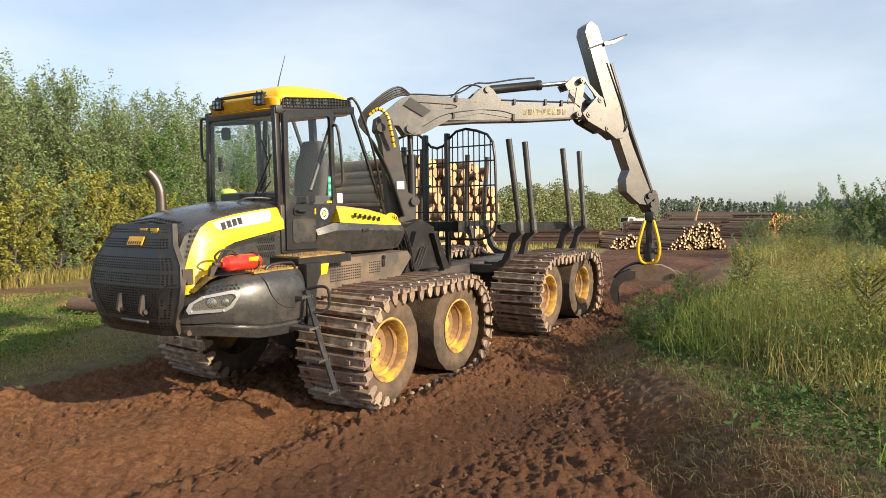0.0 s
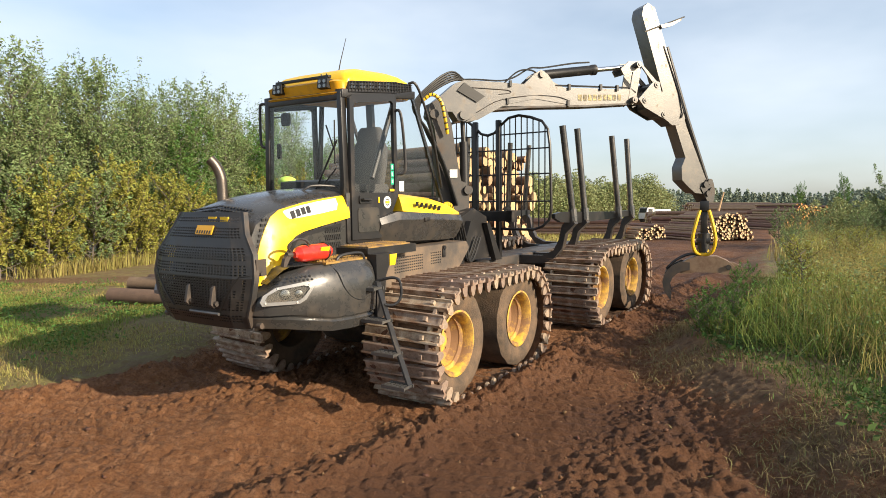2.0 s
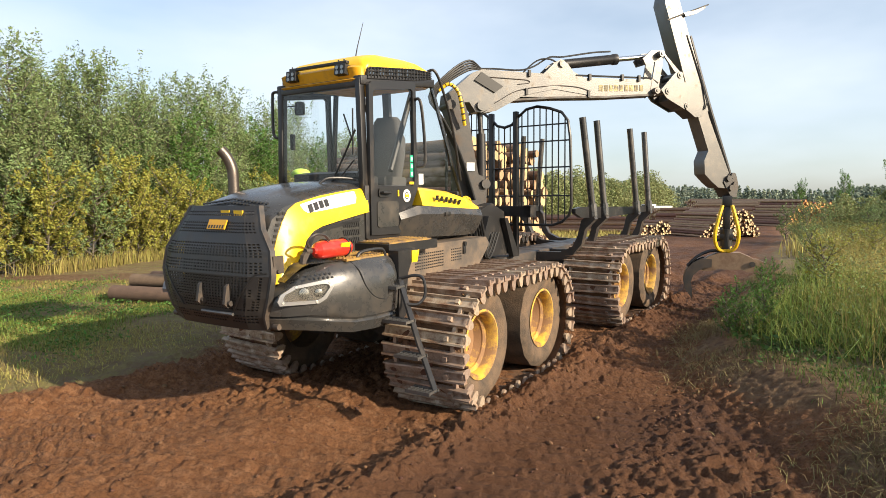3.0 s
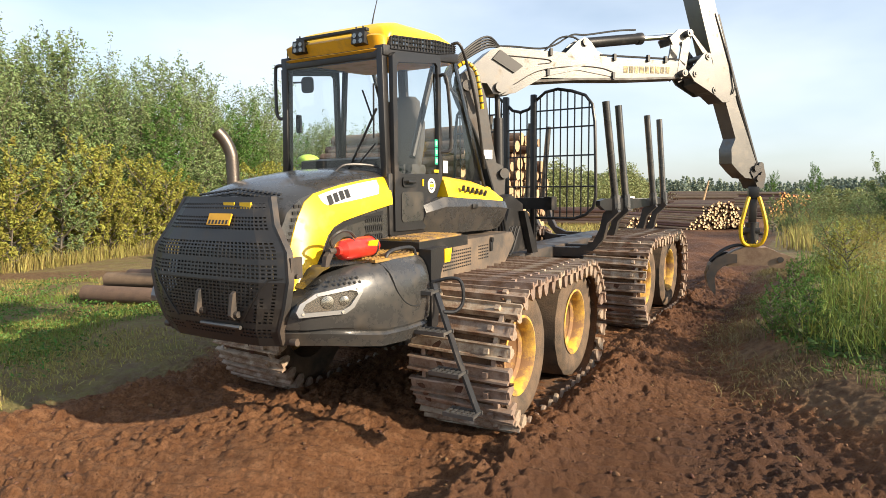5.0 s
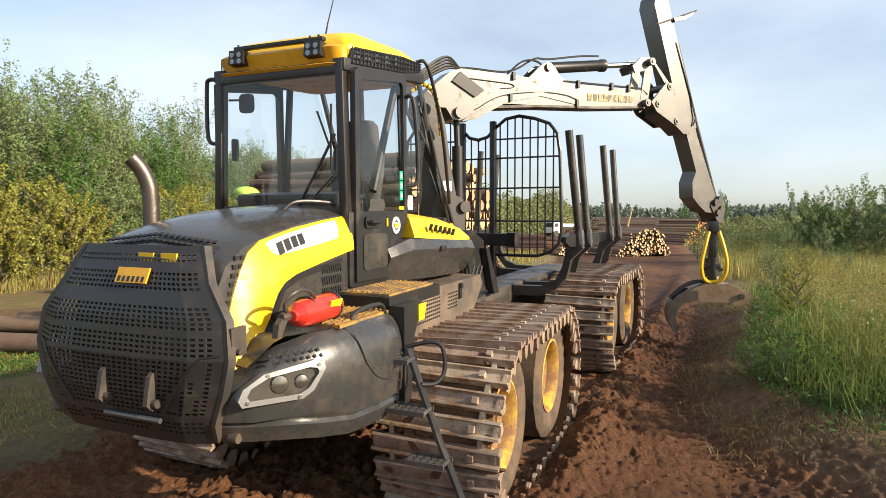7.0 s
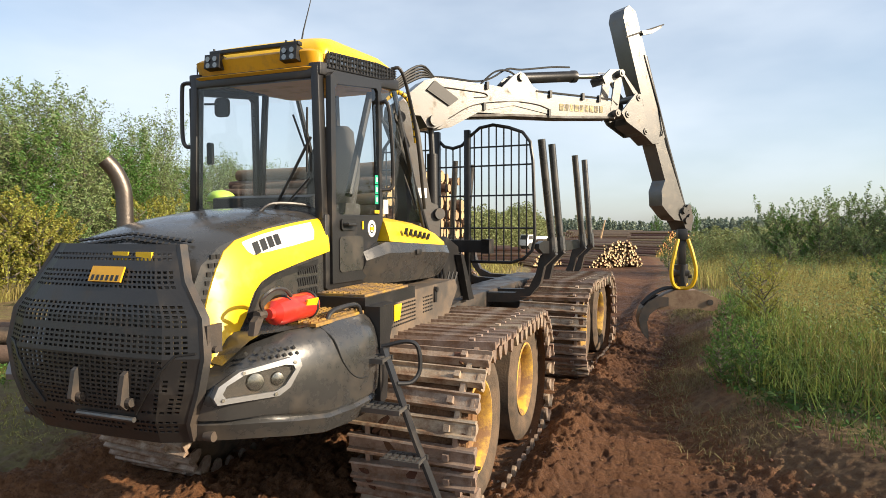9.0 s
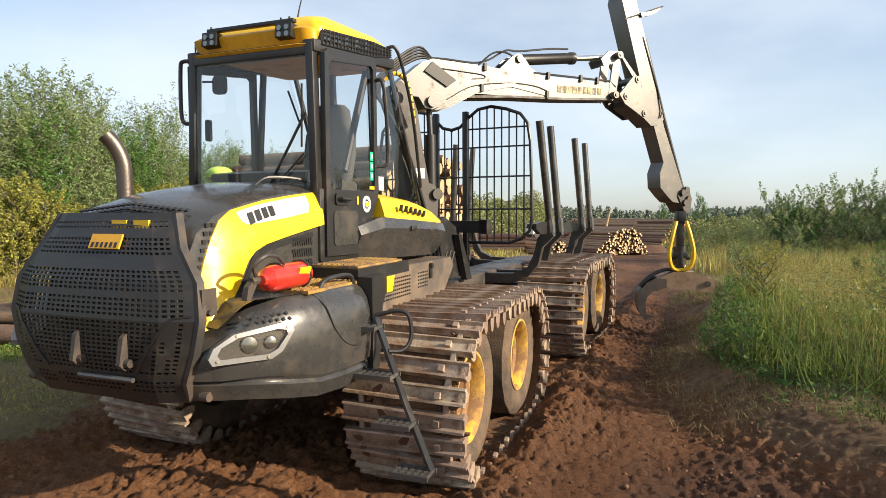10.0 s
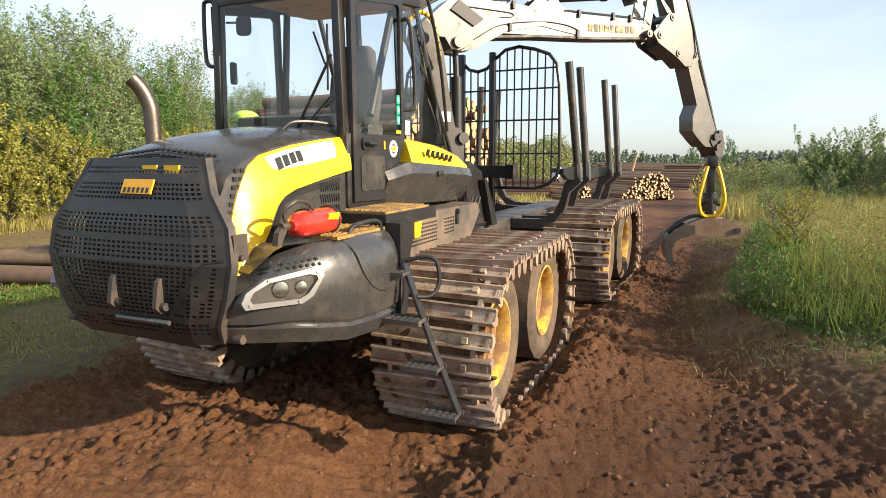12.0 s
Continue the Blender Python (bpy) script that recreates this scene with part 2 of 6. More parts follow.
def prism(bm, pts, a, b, axis="y"):
    """A flat outline pushed from a to b: outline in x,z for axis y, in y,z for x, in x,y for z."""
    def at(p, k):
        return (p[0], k, p[1]) if axis == "y" else (k, p[0], p[1]) if axis == "x" else (p[0], p[1], k)
    lo, hi = [bm.verts.new(at(p, a)) for p in pts], [bm.verts.new(at(p, b)) for p in pts]
    n = len(pts)
    for i in range(n):
        bm.faces.new((lo[i], lo[(i + 1) % n], hi[(i + 1) % n], hi[i]))
    bm.faces.new(lo[::-1])
    bm.faces.new(hi)


def loft(bm, loops, closed=True, caps=True):
    """Skin through loops of equal length."""
    rows = [[bm.verts.new(p) for p in loop] for loop in loops]
    n = len(rows[0])
    for r, q in zip(rows, rows[1:]):
        for i in range(n if closed else n - 1):
            bm.faces.new((r[i], r[(i + 1) % n], q[(i + 1) % n], q[i]))
    if caps and closed:
        bm.faces.new(rows[0][::-1])
        bm.faces.new(rows[-1])
    return rows


def tube(bm, pts, r, seg=8):
    """A round bar along points; r may be one radius or one for each point."""
    pts = [Vector(p) for p in pts]
    rs = r if isinstance(r, (list, tuple)) else [r] * len(pts)
    up, loops = None, []
    for i, p in enumerate(pts):
        d = (pts[min(i + 1, len(pts) - 1)] - pts[max(i - 1, 0)]).normalized()
        if up is None:
            up = d.orthogonal().normalized()
        up = (up - d * up.dot(d)).normalized()
        side = d.cross(up)
        loops.append([p + (up * math.cos(2 * math.pi * k / seg) + side * math.sin(2 * math.pi * k / seg)) * rs[i] for k in range(seg)])
    loft(bm, loops)


def lathe(bm, profile, seg=28, c=(0, 0, 0)):
    """A closed ring of (radius, y) points turned about the y axis through c."""
    loops = [[(c[0] + r * math.cos(2 * math.pi * k / seg), c[1] + y, c[2] + r * math.sin(2 * math.pi * k / seg)) for k in range(seg)] for r, y in profile]
    loft(bm, loops + loops[:1], caps=False)


def arc(pts, n=6):
    """A smooth line through points."""
    pts = [Vector(p) for p in pts]
    q = [pts[0] * 2 - pts[1]] + pts + [pts[-1] * 2 - pts[-2]]
    out = []
    for i in range(1, len(q) - 2):
        a, b, c, d = q[i - 1:i + 3]
        for k in range(n):
            t = k / n
            out.append(0.5 * (2 * b + (c - a) * t + (2 * a - 5 * b + 4 * c - d) * t * t + (3 * b - a - 3 * c + d) * t ** 3))
    return out + [pts[-1]]


def rounded(x0, x1, z0, z1, r, n=4):
    """A rounded rectangle outline."""
    out = []
    for cx, cz, a in ((x1 - r, z1 - r, 0), (x0 + r, z1 - r, 90), (x0 + r, z0 + r, 180), (x1 - r, z0 + r, 270)):
        out += [(cx + r * math.cos(radians(a + 90 * k / n)), cz + r * math.sin(radians(a + 90 * k / n))) for k in range(n + 1)]
    return out


def finish(bm, name, material, bevel=0.0, segs=2, smooth=True):
    if bevel:
        sharp = [e for e in bm.edges if len(e.link_faces) == 2 and e.calc_face_angle(0) > 0.6]
        bmesh.ops.bevel(bm, geom=sharp, offset=bevel, segments=segs, profile=0.5, affect="EDGES", clamp_overlap=True)
    bmesh.ops.recalc_face_normals(bm, faces=bm.faces)
    bmesh.ops.scale(bm, vec=(S, S, S), verts=bm.verts)
    me = bpy.data.meshes.new(name)
    bm.to_mesh(me)
    bm.free()
    me.materials.append(material)
    if smooth:
        me.shade_smooth()
        me.set_sharp_from_angle(angle=0.6)
    return me


def part(name, bm, material, parent, label="", bevel=0.0, m=None, smooth=True, kind=""):
    ob = new(name, bm if isinstance(bm, bpy.types.Mesh) else finish(bm, name, material, bevel, smooth=smooth))
    ob.parent = parent
    if m is not None:
        ob.matrix_local = place(m)
    return tagged(ob, label, kind=kind)


def islands(bm):
    """The connected pieces of a bmesh, each as a bmesh of its own."""
    seen, out = set(), []
    for v in bm.verts:
        if v in seen:
            continue
        stack, piece = [v], []
        seen.add(v)
        while stack:
            a = stack.pop()
            piece.append(a)
            for e in a.link_edges:
                b = e.other_vert(a)
                if b not in seen:
                    seen.add(b)
                    stack.append(b)
        q = bmesh.new()
        twin = {a: q.verts.new(a.co) for a in piece}
        for f in {f for a in piece for f in a.link_faces}:
            q.faces.new([twin[a] for a in f.verts])
        out.append(q)
    bm.free()
    return out


def pieces(name, bm, material, parent, label="", bevel=0.0, m=None, smooth=True):
    """One part for each connected piece of a bmesh."""
    for q in islands(bm):
        part(name, q, material, parent, label, bevel, m, smooth)


def place(m):
    """A pose in plan units turned into metres."""
    m = m.copy()
    m.translation = m.translation * S
    return m


def thing(name, label, category, m=None, group="", bm=None, material=None, bevel=0.0, kind=""):
    ob = new(name, finish(bm, name, material, bevel) if bm is not None else None)
    if m is not None:
        ob.matrix_world = place(m)
    return tagged(ob, label, category, group, kind)


def arrays(name, verts, faces, mats, index=None, smooth=False):
    """A mesh straight from number arrays; faces all of one length."""
    me = bpy.data.meshes.new(name)
    v, f = np.asarray(verts, np.float32) * S, np.asarray(faces, np.int32)
    k = f.shape[1]
    me.vertices.add(len(v))
    me.vertices.foreach_set("co", v.ravel())
    me.loops.add(f.size)
    me.loops.foreach_set("vertex_index", f.ravel())
    me.polygons.add(len(f))
    me.polygons.foreach_set("loop_start", np.arange(0, f.size, k, dtype=np.int32))
    me.polygons.foreach_set("loop_total", np.full(len(f), k, np.int32))
    for m in mats:
        me.materials.append(m)
    if index is not None:
        me.polygons.foreach_set("material_index", np.asarray(index, np.int32))
    me.update(calc_edges=True)
    if smooth:
        me.shade_smooth()
    return me


B = bmesh.new


# ---- ground ----
def hashed(ix, iy, seed):
    h = (ix * 374761393 + iy * 668265263 + seed * 974634777) & 0xFFFFFFFF
    h = ((h ^ (h >> 13)) * 1274126177) & 0xFFFFFFFF
    return ((h ^ (h >> 16)) & 0xFFFF) / 65535.0


def vnoise(x, y, seed=0):
    x, y = np.asarray(x, float), np.asarray(y, float)
    ix, iy = np.floor(x).astype(np.int64), np.floor(y).astype(np.int64)
    fx, fy = x - ix, y - iy
    fx, fy = fx * fx * (3 - 2 * fx), fy * fy * (3 - 2 * fy)
    a, b = hashed(ix, iy, seed), hashed(ix + 1, iy, seed)
    c, d = hashed(ix, iy + 1, seed), hashed(ix + 1, iy + 1, seed)
    return (a + (b - a) * fx) * (1 - fy) + (c + (d - c) * fx) * fy


def smooth01(a, b, x):
    t = np.clip((x - a) / (b - a), 0, 1)
    return t * t * (3 - 2 * t)


AX = np.array((0.53, 0.848))          # the road's way, away from the camera
NX = np.array((0.848, -0.53))         # to its right


def verge_edge(y):
    """x of the right edge of the mud, by y."""
    return np.interp(y, (-20, 4.8, 6.5, 7.8, 9.2, 10.6, 12, 14, 20, 24, 30, 50, 90), (1.6, 2.2, 2.2, 2.15, 2.35, 3.0, 4.1, 5.4, 8.5, 10.3, 14.0, 25, 42))


def mud_left(y):
    """x of the left edge of the mud."""
    return np.interp(y, (-20, 6.0, 7.4, 8.2, 9.0, 10.5, 14, 24, 27, 35, 50, 90), (-14, -8.2, -6.2, -5.0, -4.4, -4.5, -3.2, 4.0, 6.0, 9.0, 14.5, 24))


def clods(x, y, scale, seed):
    """Rounded lumps, one in each cell of a jittered grid: 0 between them, 1 on top."""
    x, y = x * scale, y * scale
    ix, iy = np.floor(x).astype(np.int64), np.floor(y).astype(np.int64)
    top = np.zeros_like(x)
    for i in (-1, 0, 1):
        for j in (-1, 0, 1):
            a, b = ix + i, iy + j
            r = 0.3 + 0.5 * hashed(a, b, seed + 2)
            d = np.hypot((x - a - hashed(a, b, seed)) * (0.7 + 0.8 * hashed(a, b, seed + 3)), y - b - hashed(a, b, seed + 1)) / r
            top = np.maximum(top, np.sqrt(np.clip(1 - d * d, 0, 1)) * (0.3 + 0.7 * hashed(a, b, seed + 4)))
    return top


def ground_z(x, y, fine=True):
    x, y = np.asarray(x, float), np.asarray(y, float)
    s = (x + 1.63) * AX[0] + (y - 9.19) * AX[1]
    w = (x + 1.63) * NX[0] + (y - 9.19) * NX[1]
    z = np.clip(-0.10 + 0.024 * s, -0.13, 0.03)
    right = smooth01(-0.5, 0.7, x - verge_edge(y))
    left = smooth01(-0.1, 1.2, mud_left(y) - x)
    mud = (1 - right) * (1 - left)
    near = smooth01(2.6, 4.4, y) * smooth01(36, 26.0, y) * smooth01(-9.0, -6.8, x) * smooth01(15.0, 11.0, x)
    z = z + 0.34 * right * smooth01(40, 14, y) + 0.06 * left + 0.12 * (vnoise(x * 0.35, y * 0.35, 3) - 0.5) * (0.4 + right)
    if fine:
        # wheel ruts under and beyond the tracks, bending towards the left in front
        bend = np.where(s < -1.6, 0.10 * (s + 1.6) ** 2, 0.0)
        ww = w + bend * 0.55
        rut = np.exp(-((ww - 1.36) / 0.5) ** 4) + np.exp(-((ww + 1.36) / 0.5) ** 4)
        rut2 = np.exp(-((w - 3.05 - 0.05 * s) / 0.62) ** 4) + np.exp(-((w - 5.2 - 0.02 * s) / 0.35) ** 4) * 0.5
        berm = np.exp(-((ww - 2.15) / 0.22) ** 2) + np.exp(-((ww - 0.35) / 0.35) ** 2) * 0.8 + np.exp(-((ww + 2.15) / 0.25) ** 2)
        n0 = vnoise(x * 1.1, y * 1.1, 5)
        z = z + near * mud * (-0.07 * rut - 0.045 * rut2 + 0.085 * berm * (0.4 + n0))
        # prints of the track shoes: narrow ridges across the way that the machine came
        print_left = np.exp(-((x + 4.0) / 2.0) ** 4 - ((y - 6.35 - 0.2 * (x + 4.0)) / 0.6) ** 4)
        ridge = np.sin((0.29 * x + 0.957 * y) * 2 * math.pi / 0.185 + 1.6 * vnoise(x * 0.7, y * 0.7, 8))
        lug = np.sign(ridge) * np.abs(ridge) ** 0.7 * 0.5
        z = z + near * mud * lug * (0.045 * rut + 0.065 * rut2 + 0.085 * print_left) * (0.3 + 1.1 * vnoise(x * 0.9, y * 0.9, 9)) - 0.03 * near * mud * print_left
        rut = np.clip(rut + print_left, 0, 1)
        # clods and crumbs
        loose = mud * (1 - 0.5 * np.clip(rut + rut2, 0, 1)) * (0.4 + vnoise(x * 0.7, y * 0.7, 11))
        c1 = np.abs(vnoise(x * 3.1, y * 3.1, 12) - 0.5) * 2
        c2 = np.abs(vnoise(x * 7.3, y * 7.3, 13) - 0.5) * 2
        c3 = vnoise(x * 15, y * 15, 14) - 0.5
        z = z + near * loose * (0.044 * c1 + 0.038 * c2 + 0.036 * np.abs(vnoise(x * 13.7, y * 13.7, 17) - 0.5) * 2 - 0.05) + near * (0.3 + 0.7 * mud) * (0.036 * c3 + 0.034 * (vnoise(x * 27, y * 27, 18) - 0.5) + 0.016 * (vnoise(x * 44, y * 44, 19) - 0.5)) * (0.25 + 1.1 * n0) * (1 - 0.5 * np.clip(rut + rut2, 0, 1))
        lump = vnoise(x * 0.9, y * 0.9, 60) * (1 - 0.5 * np.clip(rut + rut2, 0, 1)) * (0.1 + 0.9 * mud)
        z = z + near * lump * (1 - 0.45 * smooth01(1.9, 2.8, w)) * (0.08 * clods(x, y, 5.0, 61) * smooth01(0.35, 0.6, vnoise(x * 1.7, y * 1.7, 66)) + 0.06 * clods(x, y, 9.5, 71) + 0.042 * clods(x, y, 19, 81))
        z = z + 0.03 * (vnoise(x * 2.2, y * 2.2, 15) - 0.5) * (1 - mud)
    return z


def spread_axis(a, b, step, lo, hi, grow=1.22, grow_up=1.22):
    mid = list(np.arange(a, b + step / 2, step))
    d, left, right = step, [], []
    v = a
    while v > lo:
        d *= grow
        v -= d
        left.append(v)
    d, v = step, mid[-1]
    while v < hi:
        d *= grow_up
        v += d
        right.append(v)
    return np.array(left[::-1] + mid + right)


def ground_material():
    m = bpy.data.materials.new("mud_and_grass_ground")
    m.use_nodes = True
    n, l = m.node_tree.nodes, m.node_tree.links
    p = n["Principled BSDF"]
    co = n.new("ShaderNodeTexCoord").outputs["Object"]

    def tex(scale, detail=6, rough=0.6):
        k = n.new("ShaderNodeTexNoise")
        k.inputs["Scale"].default_value, k.inputs["Detail"].default_value, k.inputs["Roughness"].default_value = scale, detail, rough
        l.new(co, k.inputs["Vector"])
        return k.outputs["Fac"]

    def rng(v, a, b, c=0.0, d=1.0):
        k = n.new("ShaderNodeMapRange")
        for key, val in (("From Min", a), ("From Max", b), ("To Min", c), ("To Max", d)):
            k.inputs[key].default_value = val
        l.new(v, k.inputs["Value"])
        return k.outputs["Result"]

    def blend(f, a, b):
        k = n.new("ShaderNodeMix")
        k.data_type = "RGBA"
        l.new(f, k.inputs["Factor"])
        for key, v in (("A", a), ("B", b)):
            if isinstance(v, tuple):
                k.inputs[key].default_value = (*v, 1)
            else:
                l.new(v, k.inputs[key])
        return k.outputs["Result"]

    at = n.new("ShaderNodeAttribute")
    at.attribute_name = "cover"
    sep = n.new("ShaderNodeSeparateColor")
    l.new(at.outputs["Color"], sep.inputs["Color"])
    mud = blend(rng(tex(1.3), 0.32, 0.68), (0.255, 0.118, 0.052), (0.17, 0.077, 0.034))
    mud = blend(rng(tex(11), 0.45, 0.75), mud, (0.33, 0.175, 0.09))
    mud = blend(rng(tex(40, 6, 0.75), 0.46, 0.72), mud, (0.07, 0.030, 0.015))
    mud = blend(rng(sep.outputs["Blue"], 0.0, 1.0, 0.0, 0.9), mud, (0.080, 0.038, 0.021))
    turf = blend(rng(tex(0.6), 0.35, 0.65), (0.17, 0.165, 0.055), (0.27, 0.21, 0.095))
    turf = blend(rng(tex(5, 8, 0.7), 0.42, 0.58), turf, (0.185, 0.13, 0.075))
    dry = blend(rng(tex(9), 0.4, 0.65), (0.21, 0.135, 0.075), (0.12, 0.07, 0.04))
    edge = n.new("ShaderNodeMath")
    edge.operation = "ADD"
    l.new(sep.outputs["Red"], edge.inputs[0])
    l.new(rng(tex(3.2, 8, 0.7), 0.25, 0.75, -0.35, 0.35), edge.inputs[1])
    col = blend(rng(edge.outputs[0], 0.4, 0.62), mud, turf)
    e2 = n.new("ShaderNodeMath")
    e2.operation = "ADD"
    l.new(sep.outputs["Green"], e2.inputs[0])
    l.new(rng(tex(2.1, 8, 0.7), 0.25, 0.75, -0.35, 0.35), e2.inputs[1])
    col = blend(rng(e2.outputs[0], 0.4, 0.65), col, dry)
    l.new(col, p.inputs["Base Color"])
    l.new(rng(tex(2.3), 0.35, 0.65, 0.62, 0.92), p.inputs["Roughness"])
    p.inputs["Specular IOR Level"].default_value = 0.22
    bp = n.new("ShaderNodeBump")
    bp.inputs["Strength"].default_value, bp.inputs["Distance"].default_value = 1.0, 0.06
    l.new(tex(30, 9, 0.78), bp.inputs["Height"])
    l.new(bp.outputs["Normal"], p.inputs["Normal"])
    return m


gx, gy = spread_axis(-6.6, 5.4, 0.021, -1500, 1500, 1.12, 1.04), spread_axis(4.2, 14.0, 0.021, -1200, 2500, 1.22, 1.022)
GX, GY = np.meshgrid(gx, gy)
GZ = ground_z(GX, GY)
far = smooth01(30, 120, np.hypot(GX, GY))
GZ = GZ * (1 - far)
nx, ny = len(gx), len(gy)
k = np.arange(nx * ny).reshape(ny, nx)
quads = np.stack([k[:-1, :-1], k[:-1, 1:], k[1:, 1:], k[1:, :-1]], -1).reshape(-1, 4)
me = arrays("ground", np.stack([GX, GY, GZ], -1).reshape(-1, 3), quads, [ground_material()], smooth=True)
green = np.maximum(smooth01(0.1, 1.1, GX - verge_edge(GY)), smooth01(-0.5, 0.7, mud_left(GY) - GX))
# pale trodden strips: the road's right shoulder and the lane along the wood
shoulder = np.exp(-((GX - verge_edge(GY) - 0.3) / 0.6) ** 2) * (0.35 + 0.6 * vnoise(GX * 1.3, GY * 1.3, 52))
lane = np.exp(-((GY - 17.6 - 0.12 * (GX + 11)) / 1.0) ** 4) * smooth01(-4.5, -7.0, GX) * 0.95
along_w = (GX + 1.63) * NX[0] + (GY - 9.19) * NX[1]
# darker mud in the right-hand lane and along the far road
dark_mud = (1 - smooth01(-0.6, 0.1, GX - verge_edge(GY))) * np.maximum(smooth01(1.6, 2.5, along_w), smooth01(12, 16, GY)) * (0.6 + 0.4 * smooth01(0.3, 0.6, vnoise(GX * 0.6, GY * 0.6, 51)))
attr = me.color_attributes.new("cover", "FLOAT_COLOR", "POINT")
attr.data.foreach_set("color", np.stack([green, np.maximum(shoulder, lane), dark_mud, 0 * green + 1], -1).astype(np.float32).ravel())
ground = tagged(new("ground", me), "rutted reddish-brown mud road edged with green verges", "ground", kind="structure")


# ---- the forwarder ----
FRONT = pose(-1.629, 9.193, -0.10, 0, 1.2, math.degrees(math.atan2(-0.857, -0.515)))
REAR = pose(1.214, 13.425, 0.02, 0, 1.2, math.degrees(math.atan2(-0.83, -0.557)))
RR = FRONT.inverted() @ REAR
CR = RR @ pose(3.3, 0, 0, 0, 0, 142.7)
machine = thing("forwarder", "yellow and dark grey forestry forwarder with steel tracks and loader crane", "forwarder", FRONT)


def fp(name, bm, material, parent=None, label="", bevel=0.0, m=None, smooth=True):
    return part(name, bm, material, parent or machine, label, bevel, m, smooth)


# wheels and tracks: shared meshes
WR, WHALF, WY = 0.68, 0.86, 1.36


def tyre_mesh():
    """A broad tyre; every other step round the tread stands proud as a lug."""
    bm = B()
    prof = [(0.37, -0.30), (0.50, -0.35), (0.60, -0.345), (0.655, -0.30), (0.66, -0.15), (0.66, 0.0), (0.66, 0.15), (0.655, 0.30), (0.60, 0.345), (0.50, 0.35), (0.37, 0.30), (0.36, 0.0)]
    seg = 60
    loops = []
    for r, y in prof:
        loop = []
        for k in range(seg):
            lug = 0.012 if r > 0.63 and (k + (2 if y > 0.05 else 0)) % 4 < 2 else 0.0
            a = 2 * math.pi * k / seg
            loop.append(((r + lug) * math.cos(a), y, (r + lug) * math.sin(a)))
        loops.append(loop)
    loft(bm, loops + loops[:1], caps=False)
    return finish(bm, "tyre", TYRE)


def rim_mesh():
    bm = B()
    lathe(bm, [(0.385, 0.30), (0.40, 0.325), (0.375, 0.33), (0.345, 0.29), (0.335, 0.20), (0.30, 0.17), (0.29, 0.05), (0.345, 0.0)], 36)
    prof = [(0.30, 0.155), (0.26, 0.07), (0.20, 0.055), (0.13, 0.055), (0.12, 0.10), (0.05, 0.11), (0.01, 0.11), (0.01, 0.02), (0.30, 0.01)]
    lathe(bm, prof, 36)
    for i in range(10):
        a = 2 * math.pi * i / 10
        p = (0.165 * math.cos(a), 0.05, 0.165 * math.sin(a))
        tube(bm, [p, (p[0], 0.085, p[2])], 0.014, 6)
    return finish(bm, "rim", RIM)


def shoe_mesh():
    """One steel track shoe: a ribbed crossbar with bent ends and linking eyes. x runs along the track, z outwards."""
    bm = B()
    w = 0.515
    prism(bm, [(-0.074, 0.0), (-0.071, 0.05), (-0.056, 0.056), (-0.042, 0.026), (0.034, 0.024), (0.044, 0.062), (0.064, 0.064), (0.074, 0.0)], -w, w)
    for sgn in (-1, 1):
        prism(bm, [(-0.062, 0.03), (0.062, 0.03), (0.058, -0.05), (0.036, -0.115), (0.0, -0.14), (-0.036, -0.115), (-0.058, -0.05)], sgn * (w - 0.06), sgn * (w - 0.028))
        for x in (-0.115, 0.08):
            box(bm, (x + 0.018, sgn * (w - 0.155), -0.005), (0.095, 0.04, 0.04))
    box(bm, (0.0, 0.30, 0.045), (0.05, 0.045, 0.05))
    return finish(bm, "track_shoe", SHOE, smooth=False)


TYRE_ME, RIM_ME, SHOE_ME = tyre_mesh(), rim_mesh(), shoe_mesh()


